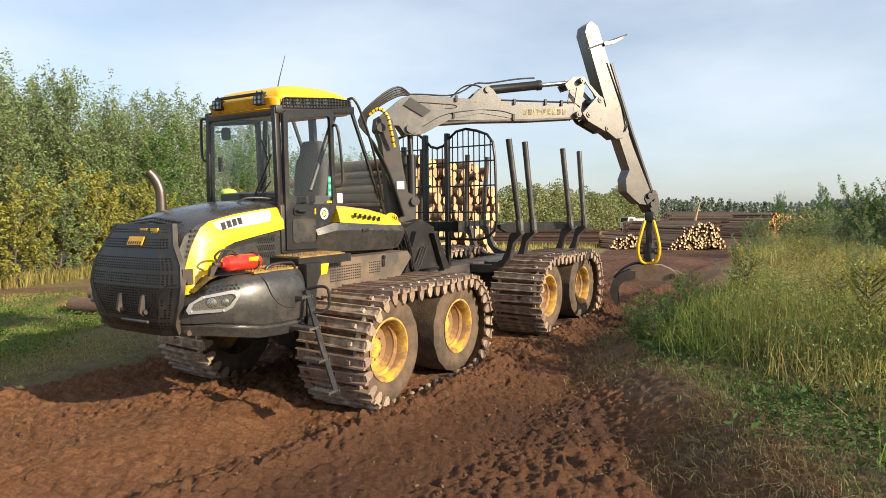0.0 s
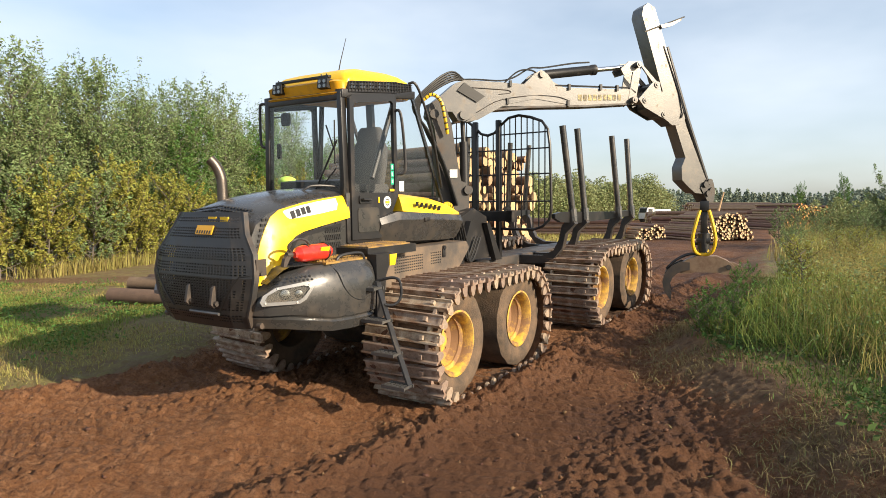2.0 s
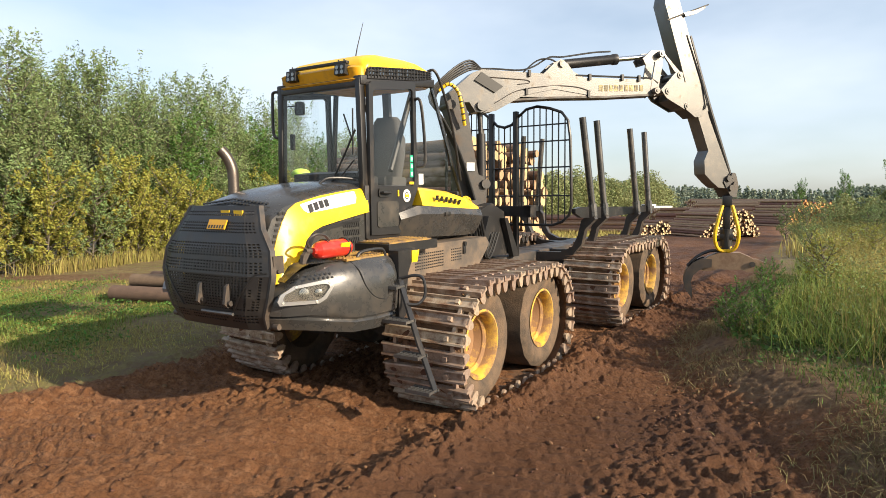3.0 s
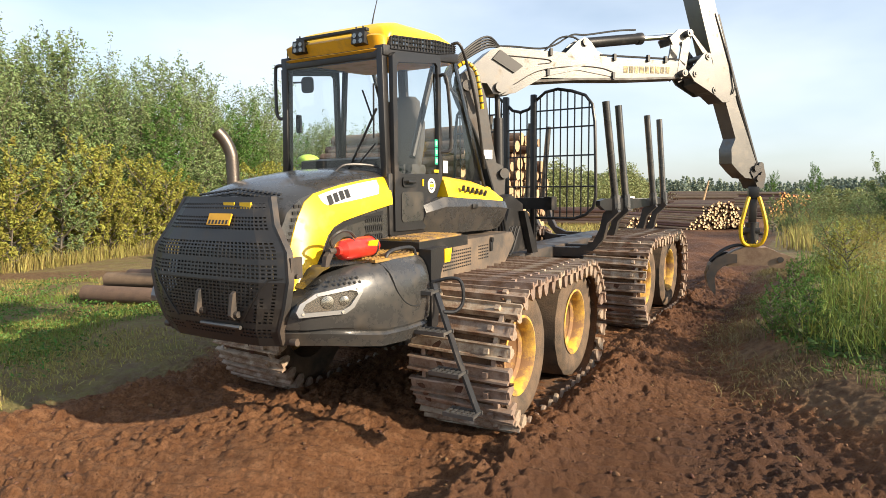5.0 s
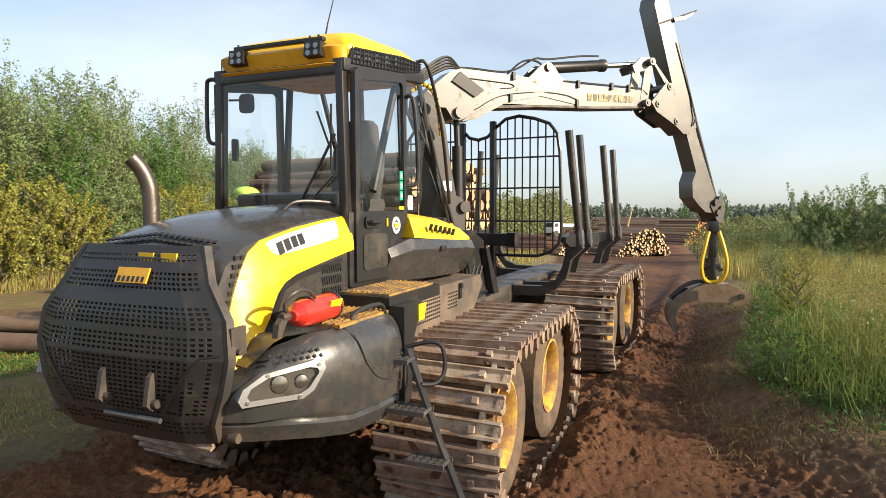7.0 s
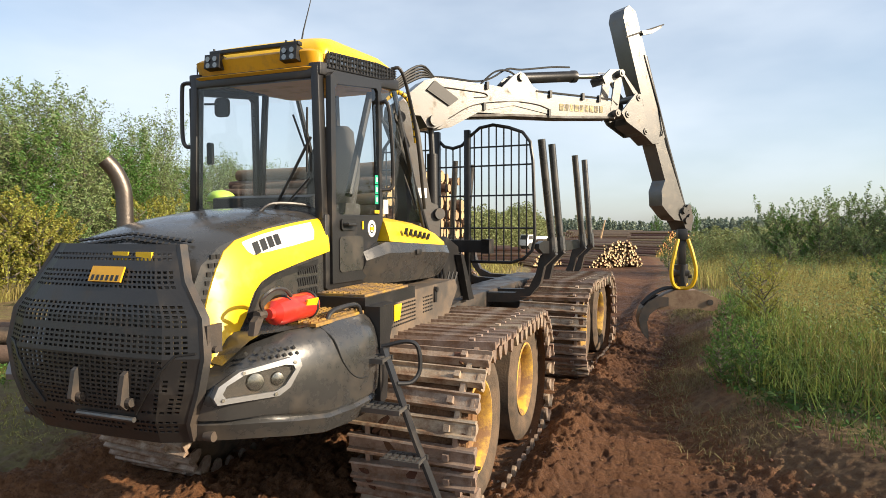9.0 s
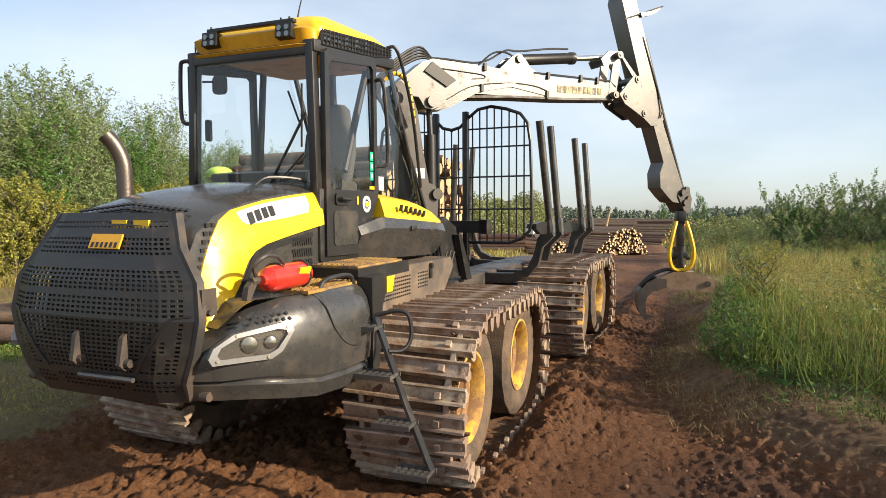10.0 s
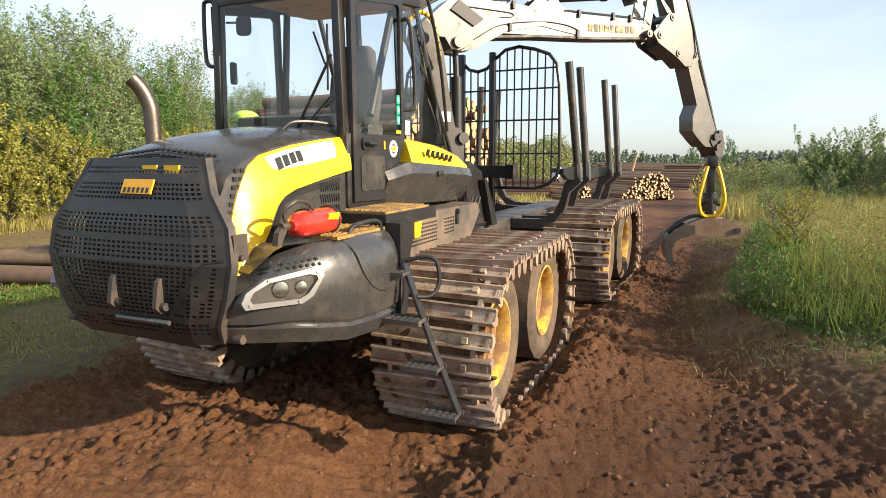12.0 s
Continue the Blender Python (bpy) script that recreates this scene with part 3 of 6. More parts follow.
def bogie(base, cx, hub_z, side):
    """Two wheels under one chain of shoes; side +1 is the machine's left."""
    y = side * WY
    flip = pose(0, 0, 0, 0, 0, 0 if side > 0 else 180)
    bm = B()
    prism(bm, [(cx - WHALF - 0.1, hub_z - 0.12), (cx + WHALF + 0.1, hub_z - 0.12), (cx + WHALF + 0.1, hub_z + 0.1), (cx + 0.3, hub_z + 0.22), (cx - 0.3, hub_z + 0.22), (cx - WHALF - 0.1, hub_z + 0.1)],
          side * 0.62, side * 0.88)
    tube(bm, [(cx, side * 0.3, hub_z + 0.05), (cx, side * 0.7, hub_z + 0.05)], 0.22, 16)
    fp("bogie_axle", bm, STEEL_DARK, bevel=0.02, m=base)
    for k in (-1, 1):
        m = base @ pose(cx + k * WHALF, y, hub_z, 0, random.uniform(0, 90), 0) @ flip
        wheel = fp("wheel", TYRE_ME, TYRE, label="mud-dusted rubber tyre on a yellow rim", m=m)
        part("rim", RIM_ME, RIM, wheel, "dusty yellow steel rim")
    # the loop of shoes
    r = WR + 0.025
    straight, turn = 2 * WHALF, math.pi * r
    total = 2 * (straight + turn)
    count = 40
    chain = B()
    for sgn in (-1, 1):
        loop = []
        for i in range(48):
            loop.append(track_point(i / 48 * total, cx, hub_z, r, straight, turn)[0])
        tube(chain, [(p[0], y + sgn * 0.36, p[1]) for p in loop + loop[:2]], 0.02, 5)
    track = fp("track", chain, SHOE, label="worn steel bogie track with mud between its shoes", m=base)
    for i in range(count):
        (x, z), a = track_point((i + 0.3 * side) / count * total, cx, hub_z, r, straight, turn)
        m = pose(x, y, z, 0, -a, 0) @ pose(0, 0, 0, random.uniform(-1.6, 1.6), random.uniform(-6, 6), random.uniform(-1.8, 1.8))
        part("track_shoe", SHOE_ME, SHOE, track, m=m)
    belt = B()  # mud packed on the tread under the shoes
    rows = []
    for i in range(97):
        (x, z), a = track_point(i / 96 * total, cx, hub_z, r, straight, turn)
        n = Vector((math.sin(radians(-a)), 0, math.cos(radians(-a))))
        rows.append([Vector((x, y + v, z)) + n * (-0.012 + 0.024 * noise.noise(Vector((x * 6, y + v * 7, z * 6))) - 0.05 * (abs(v) / 0.42) ** 6) for v in np.linspace(-0.42, 0.42, 13)])
    loft(belt, rows, closed=False, caps=False)
    part("packed_mud", belt, TRACK_MUD, track, "brown mud packed under the shoes")
    dirt = B()
    for i in range(70):
        (x, z), a = track_point(random.random() * total, cx, hub_z, r, straight, turn)
        m = pose(x, y + random.uniform(-0.45, 0.45), z, 0, -a, 0) @ pose(0, 0, 0.012, 0, 0, random.uniform(0, 360))
        bmesh.ops.create_icosphere(dirt, subdivisions=1, radius=1, matrix=m @ Matrix.Diagonal((random.uniform(0.03, 0.06), random.uniform(0.05, 0.16), random.uniform(0.015, 0.035), 1)))
    for v in dirt.verts:
        v.co += noise.noise_vector(v.co * 25) * 0.012
    part("caked_mud", dirt, CLOD, track, "brown mud caked between the shoes", kind="stuff")


def track_point(d, cx, cz, r, straight, turn):
    """The place and slope at a length d along the chain."""
    d = d % (2 * (straight + turn))
    if d < straight:
        return (cx - WHALF + d, cz + r - 0.012 * math.sin(math.pi * d / straight)), 0.0
    d -= straight
    if d < turn:
        a = d / r
        return (cx + WHALF + r * math.sin(a), cz + r * math.cos(a)), -math.degrees(a)
    d -= turn
    if d < straight:
        return (cx + WHALF - d, cz - r), 180.0
    a = (d - straight) / r
    return (cx - WHALF - r * math.sin(a), cz - r * math.cos(a)), 180 - math.degrees(a)


IDENT = Matrix()
for side in (1, -1):
    bogie(IDENT, 0.04, 0.62, side)
    bogie(RR, 0.25, 0.66, side)

# front frame and belly
bm = B()
prism(bm, [(-1.6, 0.78), (1.0, 0.78), (1.7, 1.02), (2.85, 1.06), (2.9, 1.2), (-1.6, 1.25)], -0.42, 0.42)
box(bm, (-1.7, 0, 1.0), (0.5, 0.3, 0.6))
box(bm, (0.04, 0, 0.8), (0.7, 1.3, 0.4))
fp("front_frame", bm, STEEL_DARK, bevel=0.03)
# Added plate that blocks light, so the underside stays dark.
bm = B()
prism(bm, [(2.95, 1.10), (2.95, 1.16), (1.0, 1.10), (1.0, 1.02), (1.8, 1.0)], -0.66, 0.66)
fp("light_block_plate", bm, BLACK, bevel=0.01)

# hood: dark top skin lofted from the nose to the cab
bm = B()
secs = []
for x, zc, ze, w in ((1.56, 2.49, 2.40, 0.60), (2.1, 2.46, 2.36, 0.60), (2.5, 2.40, 2.29, 0.60), (2.78, 2.32, 2.21, 0.60), (2.93, 2.22, 2.10, 0.59), (3.0, 2.05, 1.95, 0.58), (3.05, 1.5, 1.5, 0.58)):
    half = [(0.0, zc), (w * 0.55, zc - (zc - ze) * 0.25), (w * 0.85, zc - (zc - ze) * 0.6), (w, ze), (w + 0.02, ze - 0.25), (w + 0.03, min(1.6, ze - 0.4))]
    loop = [(x, y, z) for y, z in half] + [(x, -y, z) for y, z in half[:0:-1]]
    secs.append(loop)
loft(bm, secs)
fp("hood", bm, GREY, label="dark grey sloping engine hood", bevel=0.012)
bm = B()
for row, (x, z) in enumerate(((2.86, 2.285), (2.90, 2.255))):
    for i in range(20):
        box(bm, (x, -0.46 + i * 0.048, z + 0.004 - abs(-0.46 + i * 0.048) * 0.10), (0.022, 0.032, 0.012), pose(0, 0, 0, 0, 36, 0))
part("hood_vent", bm, INK, machine, kind="stuff")
bm = B()
tube(bm, arc([(2.0, 0.30, 2.43), (1.9, 0.36, 2.50), (1.66, 0.50, 2.49), (1.62, 0.58, 2.42)], 5), 0.014, 8)
fp("hood_rail", bm, BLACK)


def panel_y(x, z, f):
    return 0.61 + 0.075 * math.sin(min(1, f * 1.2) * math.pi / 2) + 0.05 * max(0, (2.2 - z)) - 0.12 * max(0, x - 2.86)


def side_panel(side):
    """The swept yellow side panel of the hood, bowed outwards, with a bright lower lip."""
    top = [(1.63, 2.39), (1.95, 2.36), (2.3, 2.315), (2.50, 2.275), (2.64, 2.245), (2.75, 2.18), (2.83, 2.07), (2.90, 1.93), (2.96, 1.77), (3.0, 1.62), (3.02, 1.50)]
    low = [(1.63, 2.13), (1.9, 2.09), (2.15, 2.05), (2.38, 2.01), (2.50, 1.97), (2.58, 1.91), (2.63, 1.84), (2.67, 1.77), (2.74, 1.69), (2.86, 1.61), (2.97, 1.52)]
    rows = []
    for i in range(6):
        f = i / 5
        row = []
        for (ax, az), (bx, bz) in zip(top, low):
            x, z = ax + (bx - ax) * f, az + (bz - az) * f
            y = panel_y(x, z, f)
            row.append((x, side * y, z))
        rows.append(row)
    inner = [[(x, y - side * 0.05, z) for x, y, z in row] for row in rows]
    loops = [rows[0], *rows[1:], *inner[::-1]]
    bm = B()
    loft(bm, loops + loops[:1], closed=False)
    return bm


def louvres(bm, x0, z0, cols, rows, dx, dz, y, side):
    for r in range(rows):
        for c in range(cols):
            box(bm, (x0 - c * dx - r * 0.004, side * y, z0 - r * dz), (0.018, 0.012, dz * 0.72), pose(0, 0, 0, 0, 14, 0))


for side in (1, -1):
    bm = B()
    for r in range(6):
        for c in range(2 + r // 3):
            box(bm, (2.93 - 0.05 * c - 0.016 * (5 - r), side * 0.603, 2.15 - r * 0.052), (0.032, 0.012, 0.026))
    part("corner_vent", bm, INK, machine, kind="stuff")
    yellow = fp("side_panel", side_panel(side), YELLOW, label="glossy yellow hood side panel")
    bm = B()
    prism(bm, [(1.62, 2.14), (2.3, 2.05), (2.52, 1.98), (2.66, 1.78), (2.72, 1.68), (1.62, 1.68)], side * 0.56, side * 0.645)
    fp("hood_side", bm, GREY, bevel=0.012)
    bm = B()
    prism(bm, [(1.74, 2.075), (2.28, 2.005), (2.47, 1.94), (2.58, 1.77), (2.6, 1.74), (2.55, 1.74), (2.44, 1.91), (2.27, 1.965), (1.74, 2.035)], side * 0.64, side * 0.652)
    fp("seal", bm, BLACK)
    bm = B()
    for r in range(3):
        louvres(bm, 2.0, 2.005 - r * 0.085, 9, 1, 0.03, 0.085, 0.646, side)
    part("side_vent", bm, INK, machine, kind="stuff")
    if side > 0:
        bm = B()
        def on_panel(x, f, out):
            zt = np.interp(x, (1.63, 1.95, 2.3, 2.50, 2.64, 2.75), (2.39, 2.36, 2.315, 2.275, 2.245, 2.18))
            zl = np.interp(x, (1.63, 1.9, 2.15, 2.38, 2.50, 2.58, 2.70), (2.13, 2.09, 2.05, 2.01, 1.97, 1.91, 1.73))
            z = zt + (zl - zt) * f
            return x, panel_y(x, z, f) + out, z
        loft(bm, [[on_panel(x, f, 0.006) for f in np.linspace(0.06, f1, 6)] for x, f1 in ((2.60, 0.10), (2.575, 0.26), (2.54, 0.36), (2.4, 0.46), (2.1, 0.52), (1.84, 0.52), (1.80, 0.3))], closed=False)
        name_plate = part("decal", bm, WHITE, yellow, "white name decal with dark lettering bars")
        bm = B()
        for i in range(4):
            x = 2.52 - i * 0.075
            loft(bm, [[on_panel(xx, f, 0.010) for f in np.linspace(0.15, 0.40, 4)] for xx in (x, x - 0.058)], closed=False)
        part("lettering", bm, INK, name_plate)

# front guard: a folded plate with punched windows, on the nose
GUARD_ROWS = [(2.22, 3.05, 0.50), (2.02, 3.14, 0.60), (1.82, 3.21, 0.755), (1.60, 3.245, 0.79), (1.40, 3.24, 0.745), (1.22, 3.21, 0.67), (1.10, 3.15, 0.64)]


def guard_at(z):
    zs = [r[0] for r in GUARD_ROWS][::-1]
    return np.interp(z, zs, [r[1] for r in GUARD_ROWS][::-1]), np.interp(z, zs, [r[2] for r in GUARD_ROWS][::-1])


def thicken(bm, d):
    bmesh.ops.recalc_face_normals(bm, faces=bm.faces)
    bmesh.ops.solidify(bm, geom=bm.faces[:], thickness=d)


def inside(y, z):
    """Holes stop short of the guard's rim and of its diagonal folds."""
    w = guard_at(z)[1]
    if z < 1.60 and abs(abs(y) - (0.30 + (z - 1.2) * 0.85)) < 0.035:
        return False
    if z < 1.60 and abs(y) > 0.30 + (z - 1.2) * 0.85 and not (0.045 < (abs(y) - z * 0.4) % 0.11 or z < 1.3):
        return False
    return abs(y) < w - 0.06


def guard_plate():
    """The guard: one folded plate with bands of holes right through it."""
    bm = B()
    zs, holed = [1.09], []
    for z0, z1, band in ((1.09, 1.16, 0), (1.16, 1.25, 1), (1.25, 1.28, 0), (1.28, 1.60, 1), (1.60, 1.625, 0), (1.625, 1.74, 1), (1.74, 1.77, 0), (1.77, 1.90, 1), (1.90, 1.98, 0), (1.98, 2.09, 1), (2.09, 2.135, 0), (2.135, 2.19, 1), (2.19, 2.23, 0)):
        if not band:
            zs.append(z1)
            holed.append(False)
            continue
        n = max(1, round((z1 - z0) / 0.027))
        step = (z1 - z0) / n
        for i in range(n):
            zs += [z0 + step * i + 0.014, z0 + step * (i + 1)]
            holed += [True, False]
    cols = 36
    us = [-1.0]
    for i in range(cols):
        us += [-1 + 2 * (i + 0.32) / cols, -1 + 2 * (i + 1) / cols]
    grid = []
    for z in zs:
        x, w = guard_at(z)
        grid.append([bm.verts.new((x - 0.03 * (u * w / 0.7) ** 2 - max(0.0, abs(u) - 0.72) * w * 0.35, u * w, z)) for u in us])
    for i, cut in enumerate(holed):
        for j in range(len(us) - 1):
            y, z = (us[j] + us[j + 1]) / 2 * guard_at(zs[i])[1], (zs[i] + zs[i + 1]) / 2
            if cut and j % 2 and inside(y, z):
                continue
            bm.faces.new((grid[i][j], grid[i][j + 1], grid[i + 1][j + 1], grid[i + 1][j]))
    return bm


guard_bm = guard_plate()
thicken(guard_bm, 0.012)
guard = fp("front_guard", guard_bm, GUARD, label="perforated dark grey steel radiator guard", smooth=False)
bm = B()
for side in (1, -1):  # rim bars down both edges of the guard
    pts = [(guard_at(z)[0] - 0.03 * (guard_at(z)[1] / 0.7) ** 2 - guard_at(z)[1] * 0.098, side * guard_at(z)[1], z) for z in (2.23, 2.12, 2.02, 1.92, 1.82, 1.71, 1.60, 1.50, 1.40, 1.31, 1.22, 1.10)]
    loops = [[(x + 0.012, y - side * 0.028, z), (x + 0.016, y + side * 0.004, z), (x - 0.035, y + side * 0.012, z), (x - 0.035, y, z)] for x, y, z in pts]
    loft(bm, loops)
pieces("guard_rim", bm, STEEL_DARK, guard)
bm = B()
for side in (1, -1):
    box(bm, (3.05, side * 0.775, 1.70), (0.12, 0.025, 0.16))
    tube(bm, [(3.06, side * 0.77, 1.64), (3.06, side * 0.81, 1.64)], 0.02, 8)
    tube(bm, [(3.04, side * 0.70, 1.13), (3.04, side * 0.76, 1.13)], 0.03, 12)
pieces("guard_hinge", bm, STEEL_DARK, guard, bevel=0.006)
for y in (-0.06, 0.32):
    bm = B()
    prism(bm, [(3.235, 1.52), (3.265, 1.50), (3.295, 1.34), (3.255, 1.30), (3.215, 1.32)], y - 0.016, y + 0.016)
    tube(bm, [(3.245, y - 0.03, 1.345), (3.245, y + 0.05, 1.345)], 0.026, 10)
    part("tow_hook", bm, STEEL_DARK, guard, bevel=0.005)
bm = B()
for side in (1, -1):
    tube(bm, [(guard_at(z)[0] + 0.004 - 0.03 * (y / 0.7) ** 2 - max(0.0, y / guard_at(z)[1] - 0.72) * guard_at(z)[1] * 0.35, side * y, z) for y, z in ((0.36, 1.27), (0.46, 1.40), (0.57, 1.54), (0.64, 1.62), (0.74, 1.63))], 0.007, 5)
pieces("guard_seam", bm, INK, guard)
bm = B()
tube(bm, [(3.225, -0.08, 1.24), (3.225, 0.36, 1.24)], 0.016, 8)
part("guard_bar", bm, CRANE, guard)
bm = B()
box(bm, (3.138, 0.08, 2.055), (0.012, 0.25, 0.095), pose(0, 0, 0, 0, -24, 0))
badge = part("badge", bm, YELLOW_SHADED, guard, "yellow maker's plate with dark bars")
bm = B()
for i in range(6):
    box(bm, (3.152, -0.015 + i * 0.038, 2.035), (0.006, 0.02, 0.034), pose(0, 0, 0, 0, -24, 0))
part("badge_mark", bm, INK, badge)
bm = B()
prism(bm, [(2.94, 1.16), (3.0, 2.02), (2.94, 2.05), (2.88, 1.16)], -0.55, 0.55)
fp("radiator", bm, BLACK)
bm = B()
for y in (0.12, 0.30):
    box(bm, (3.065, y, 2.16), (0.02, 0.12, 0.05))
pieces("marker_reflector", bm, YELLOW, machine)


FENDER = [(1.84, 0.60), (1.84, 1.21), (1.95, 1.235), (2.2, 1.225), (2.45, 1.185), (2.68, 1.10), (2.88, 0.985), (3.02, 0.86), (3.09, 0.72), (3.10, 0.60)]


def fender_y(x):
    """The fender's outline seen from above: how far out it stands at x."""
    return float(np.interp(x, [p[0] for p in FENDER[1:]], [p[1] for p in FENDER[1:]]))


def bumper(side):
    """The bulging corner fender round the nose, with a step line near its foot."""
    out = []
    for z, inset in ((0.99, 0.12), (1.0, 0.06), (1.10, 0.02), (1.125, 0.04), (1.15, 0.012), (1.25, 0.0), (1.40, -0.005), (1.52, 0.012), (1.60, 0.035), (1.66, 0.075), (1.695, 0.13)):
        loop = []
        for x, y in FENDER:
            t = float(smooth01(2.3, 3.1, x))
            zz = z + (0.10 * t if z < 1.2 else -0.02 * t - 0.20 * float(smooth01(2.80, 3.06, x)) * max(0.0, z - 1.38) / 0.315)
            yy = max(0.60, y - inset) if y > 0.6 else 0.60
            loop.append((x - inset * t * 0.6, side * yy, zz))
        out.append(loop)
    bm = B()
    loft(bm, out)
    return bm


for side in (1, -1):
    fender = fp("front_fender", bumper(side), GREY, label="dark grey rounded front fender", bevel=0.0)
    bm = B()  # the fender's shelf, falling to the nose
    xs = (2.40, 2.55, 2.70, 2.80, 2.86, 2.92, 2.98)
    loft(bm, [[(x, side * (0.60 + (fender_y(x) - 0.12 - 0.60) * k / 4), 1.702 - 0.02 * float(smooth01(2.3, 3.1, x)) - 0.20 * float(smooth01(2.80, 3.06, x)) + dz) for k in range(5)] + [(x, side * 0.60, 1.55 + dz)] for x, dz in ((x, 0.0) for x in xs)])
    part("fender_shelf", bm, GREY, fender)
    # headlamp: a pale frame set round a glass with two reflectors
    m = pose(2.885, side * 0.962, 1.435, 0, 0, 144.4 if side > 0 else 35.6) @ pose(0, 0, 0, -6, 0, 0)
    bm = B()
    outer = [(-0.25, -0.10), (0.10, -0.10), (0.17, -0.06), (0.25, 0.06), (0.24, 0.10), (0.18, 0.115), (-0.12, 0.07), (-0.24, 0.0), (-0.27, -0.06)]
    if side < 0:
        outer = [(-x, z) for x, z in outer[::-1]]
    inner = [(x * 0.82, z * 0.68) for x, z in outer]
    loft(bm, [[(x, y, z) for x, z in o] for o, y in ((outer, 0.05), (outer, -0.035), (inner, -0.042), (inner, 0.0))] + [[(x, 0.05, z) for x, z in outer]], caps=False)
    lamp = part("headlight", bm, LAMP_FRAME, fender, "pale-framed headlight", 0.004, m)
    bm = B()
    bm.faces.new([bm.verts.new((x * 1.02, -0.032, z * 1.02)) for x, z in inner])
    lens = part("lens", bm, LENS, lamp)
    bm = B()
    prism(bm, [(x * 1.05, z * 1.05) for x, z in inner], -0.012, 0.0)
    part("lamp_bowl", bm, STEEL_DARK, lamp)
    bm = B()
    for x, rad in ((-0.03, 0.06), (0.10, 0.045)):
        tube(bm, [(x, -0.008, 0.0), (x, -0.024, 0.0), (x, -0.029, 0.0)], [rad, rad * 0.8, rad * 0.25], 16)
    pieces("reflector", bm, REFLECT, lamp)
    bm = B()
    for x, z in ((-0.22, -0.075), (0.08, -0.084), (0.205, 0.085), (-0.10, 0.06)):
        tube(bm, [(x if side > 0 else -x, -0.034, z), (x if side > 0 else -x, -0.046, z)], 0.011, 6)
    pieces("bolt", bm, CHROME, lamp)
    bm = B()
    for r in range(2):
        for c in range(8):
            box(bm, (2.93 - c * 0.035 - r * 0.012, side * (fender_y(2.94 - c * 0.035 - r * 0.012) - 0.028 + 0.01 * r), 1.60 - r * 0.035), (0.007, 0.014, 0.022), pose(0, 0, 0, 0, 0, side * 54) @ pose(0, 0, 0, side * 35, 0, 0))
    part("fender_vent", bm, INK, fender, kind="stuff")
    bm = B()
    tube(bm, arc([(2.42, side * (fender_y(2.42) - 0.115), 1.685), (2.39, side * (fender_y(2.39) - 0.03), 1.60), (2.34, side * (fender_y(2.34) + 0.0), 1.45), (2.24, side * (fender_y(2.24) + 0.002), 1.34), (2.10, side * (fender_y(2.1) + 0.001), 1.29), (1.86, side * 1.215, 1.29)], 4), 0.006, 5)
    part("panel_gap", bm, INK, fender)
    bm = B()
    box(bm, (2.12, side * 0.86, 1.70), (0.72, 0.46, 0.022))
    for i in range(15):
        for j in range(9):
            box(bm, (1.80 + i * 0.047, side * (0.67 + j * 0.047), 1.716), (0.018, 0.03, 0.012), pose(0, 0, 0, 0, 0, 45 if (i + j) % 2 else -45))
    fp("deck_plate", bm, YELLOW_DULL, label="yellow anti-slip deck plate dusted with mud", smooth=False)
    bm = B()
    tube(bm, arc([(2.30, side * 1.05, 1.68), (2.25, side * 1.06, 1.75), (2.1, side * 1.07, 1.77), (1.92, side * 1.08, 1.76), (1.88, side * 1.09, 1.69)], 4), 0.017, 8)
    fp("grab_rail", bm, BLACK)
    bm = B()  # the box step behind the fender, below the door
    prism(bm, [(1.83, 1.74), (1.83, 1.0), (1.72, 1.05), (1.66, 1.5), (1.52, 1.74)], side * 0.9, side * 1.22)
    prism(bm, [(1.83, 1.80), (1.83, 1.70), (0.9, 1.70), (0.9, 1.80)], side * 0.62, side * 1.10)
    fp("step_box", bm, BLACK, bevel=0.01)
    bm = B()
    box(bm, (1.38, side * 0.86, 1.808), (0.8, 0.42, 0.016))
    for i in range(16):
        for j in range(8):
            box(bm, (1.02 + i * 0.047, side * (0.69 + j * 0.047), 1.82), (0.018, 0.03, 0.012), pose(0, 0, 0, 0, 0, 45 if (i + j) % 2 else -45))
    fp("deck_plate", bm, YELLOW_DULL, smooth=False)
    # body side: tank and lower covers
    bm = B()
    prism(bm, [(1.55, 1.72), (-0.62, 1.72), (-0.72, 1.62), (-0.35, 1.30), (1.2, 1.22), (1.5, 1.35)], side * 0.5, side * 0.93)
    fp("side_tank", bm, DUSTY, label="mud-stained lower side cover", bevel=0.025)
    bm = B()
    for r in range(6):
        for c in range(14):
            box(bm, (1.10 - c * 0.045, side * 0.932, 1.62 - r * 0.035), (0.024, 0.008, 0.014), pose(0, 0, 0, 0, 0, 0))
    for r in range(5):
        for c in range(6):
            box(bm, (0.30 - c * 0.045, side * 0.932, 1.62 - r * 0.035), (0.02, 0.008, 0.014))
    part("tank_vent", bm, INK, machine, smooth=False, kind="stuff")
    bm = B()
    box(bm, (0.0, side * 0.936, 1.60), (0.06, 0.03, 0.12))
    tube(bm, [(0.0, side * 0.93, 1.67), (0.0, side * 0.965, 1.67)], 0.03, 10)
    fp("latch", bm, BLACK, bevel=0.005)
    # upper body behind the door: yellow shoulder over a dark flank
    bm = B()
    secs = []
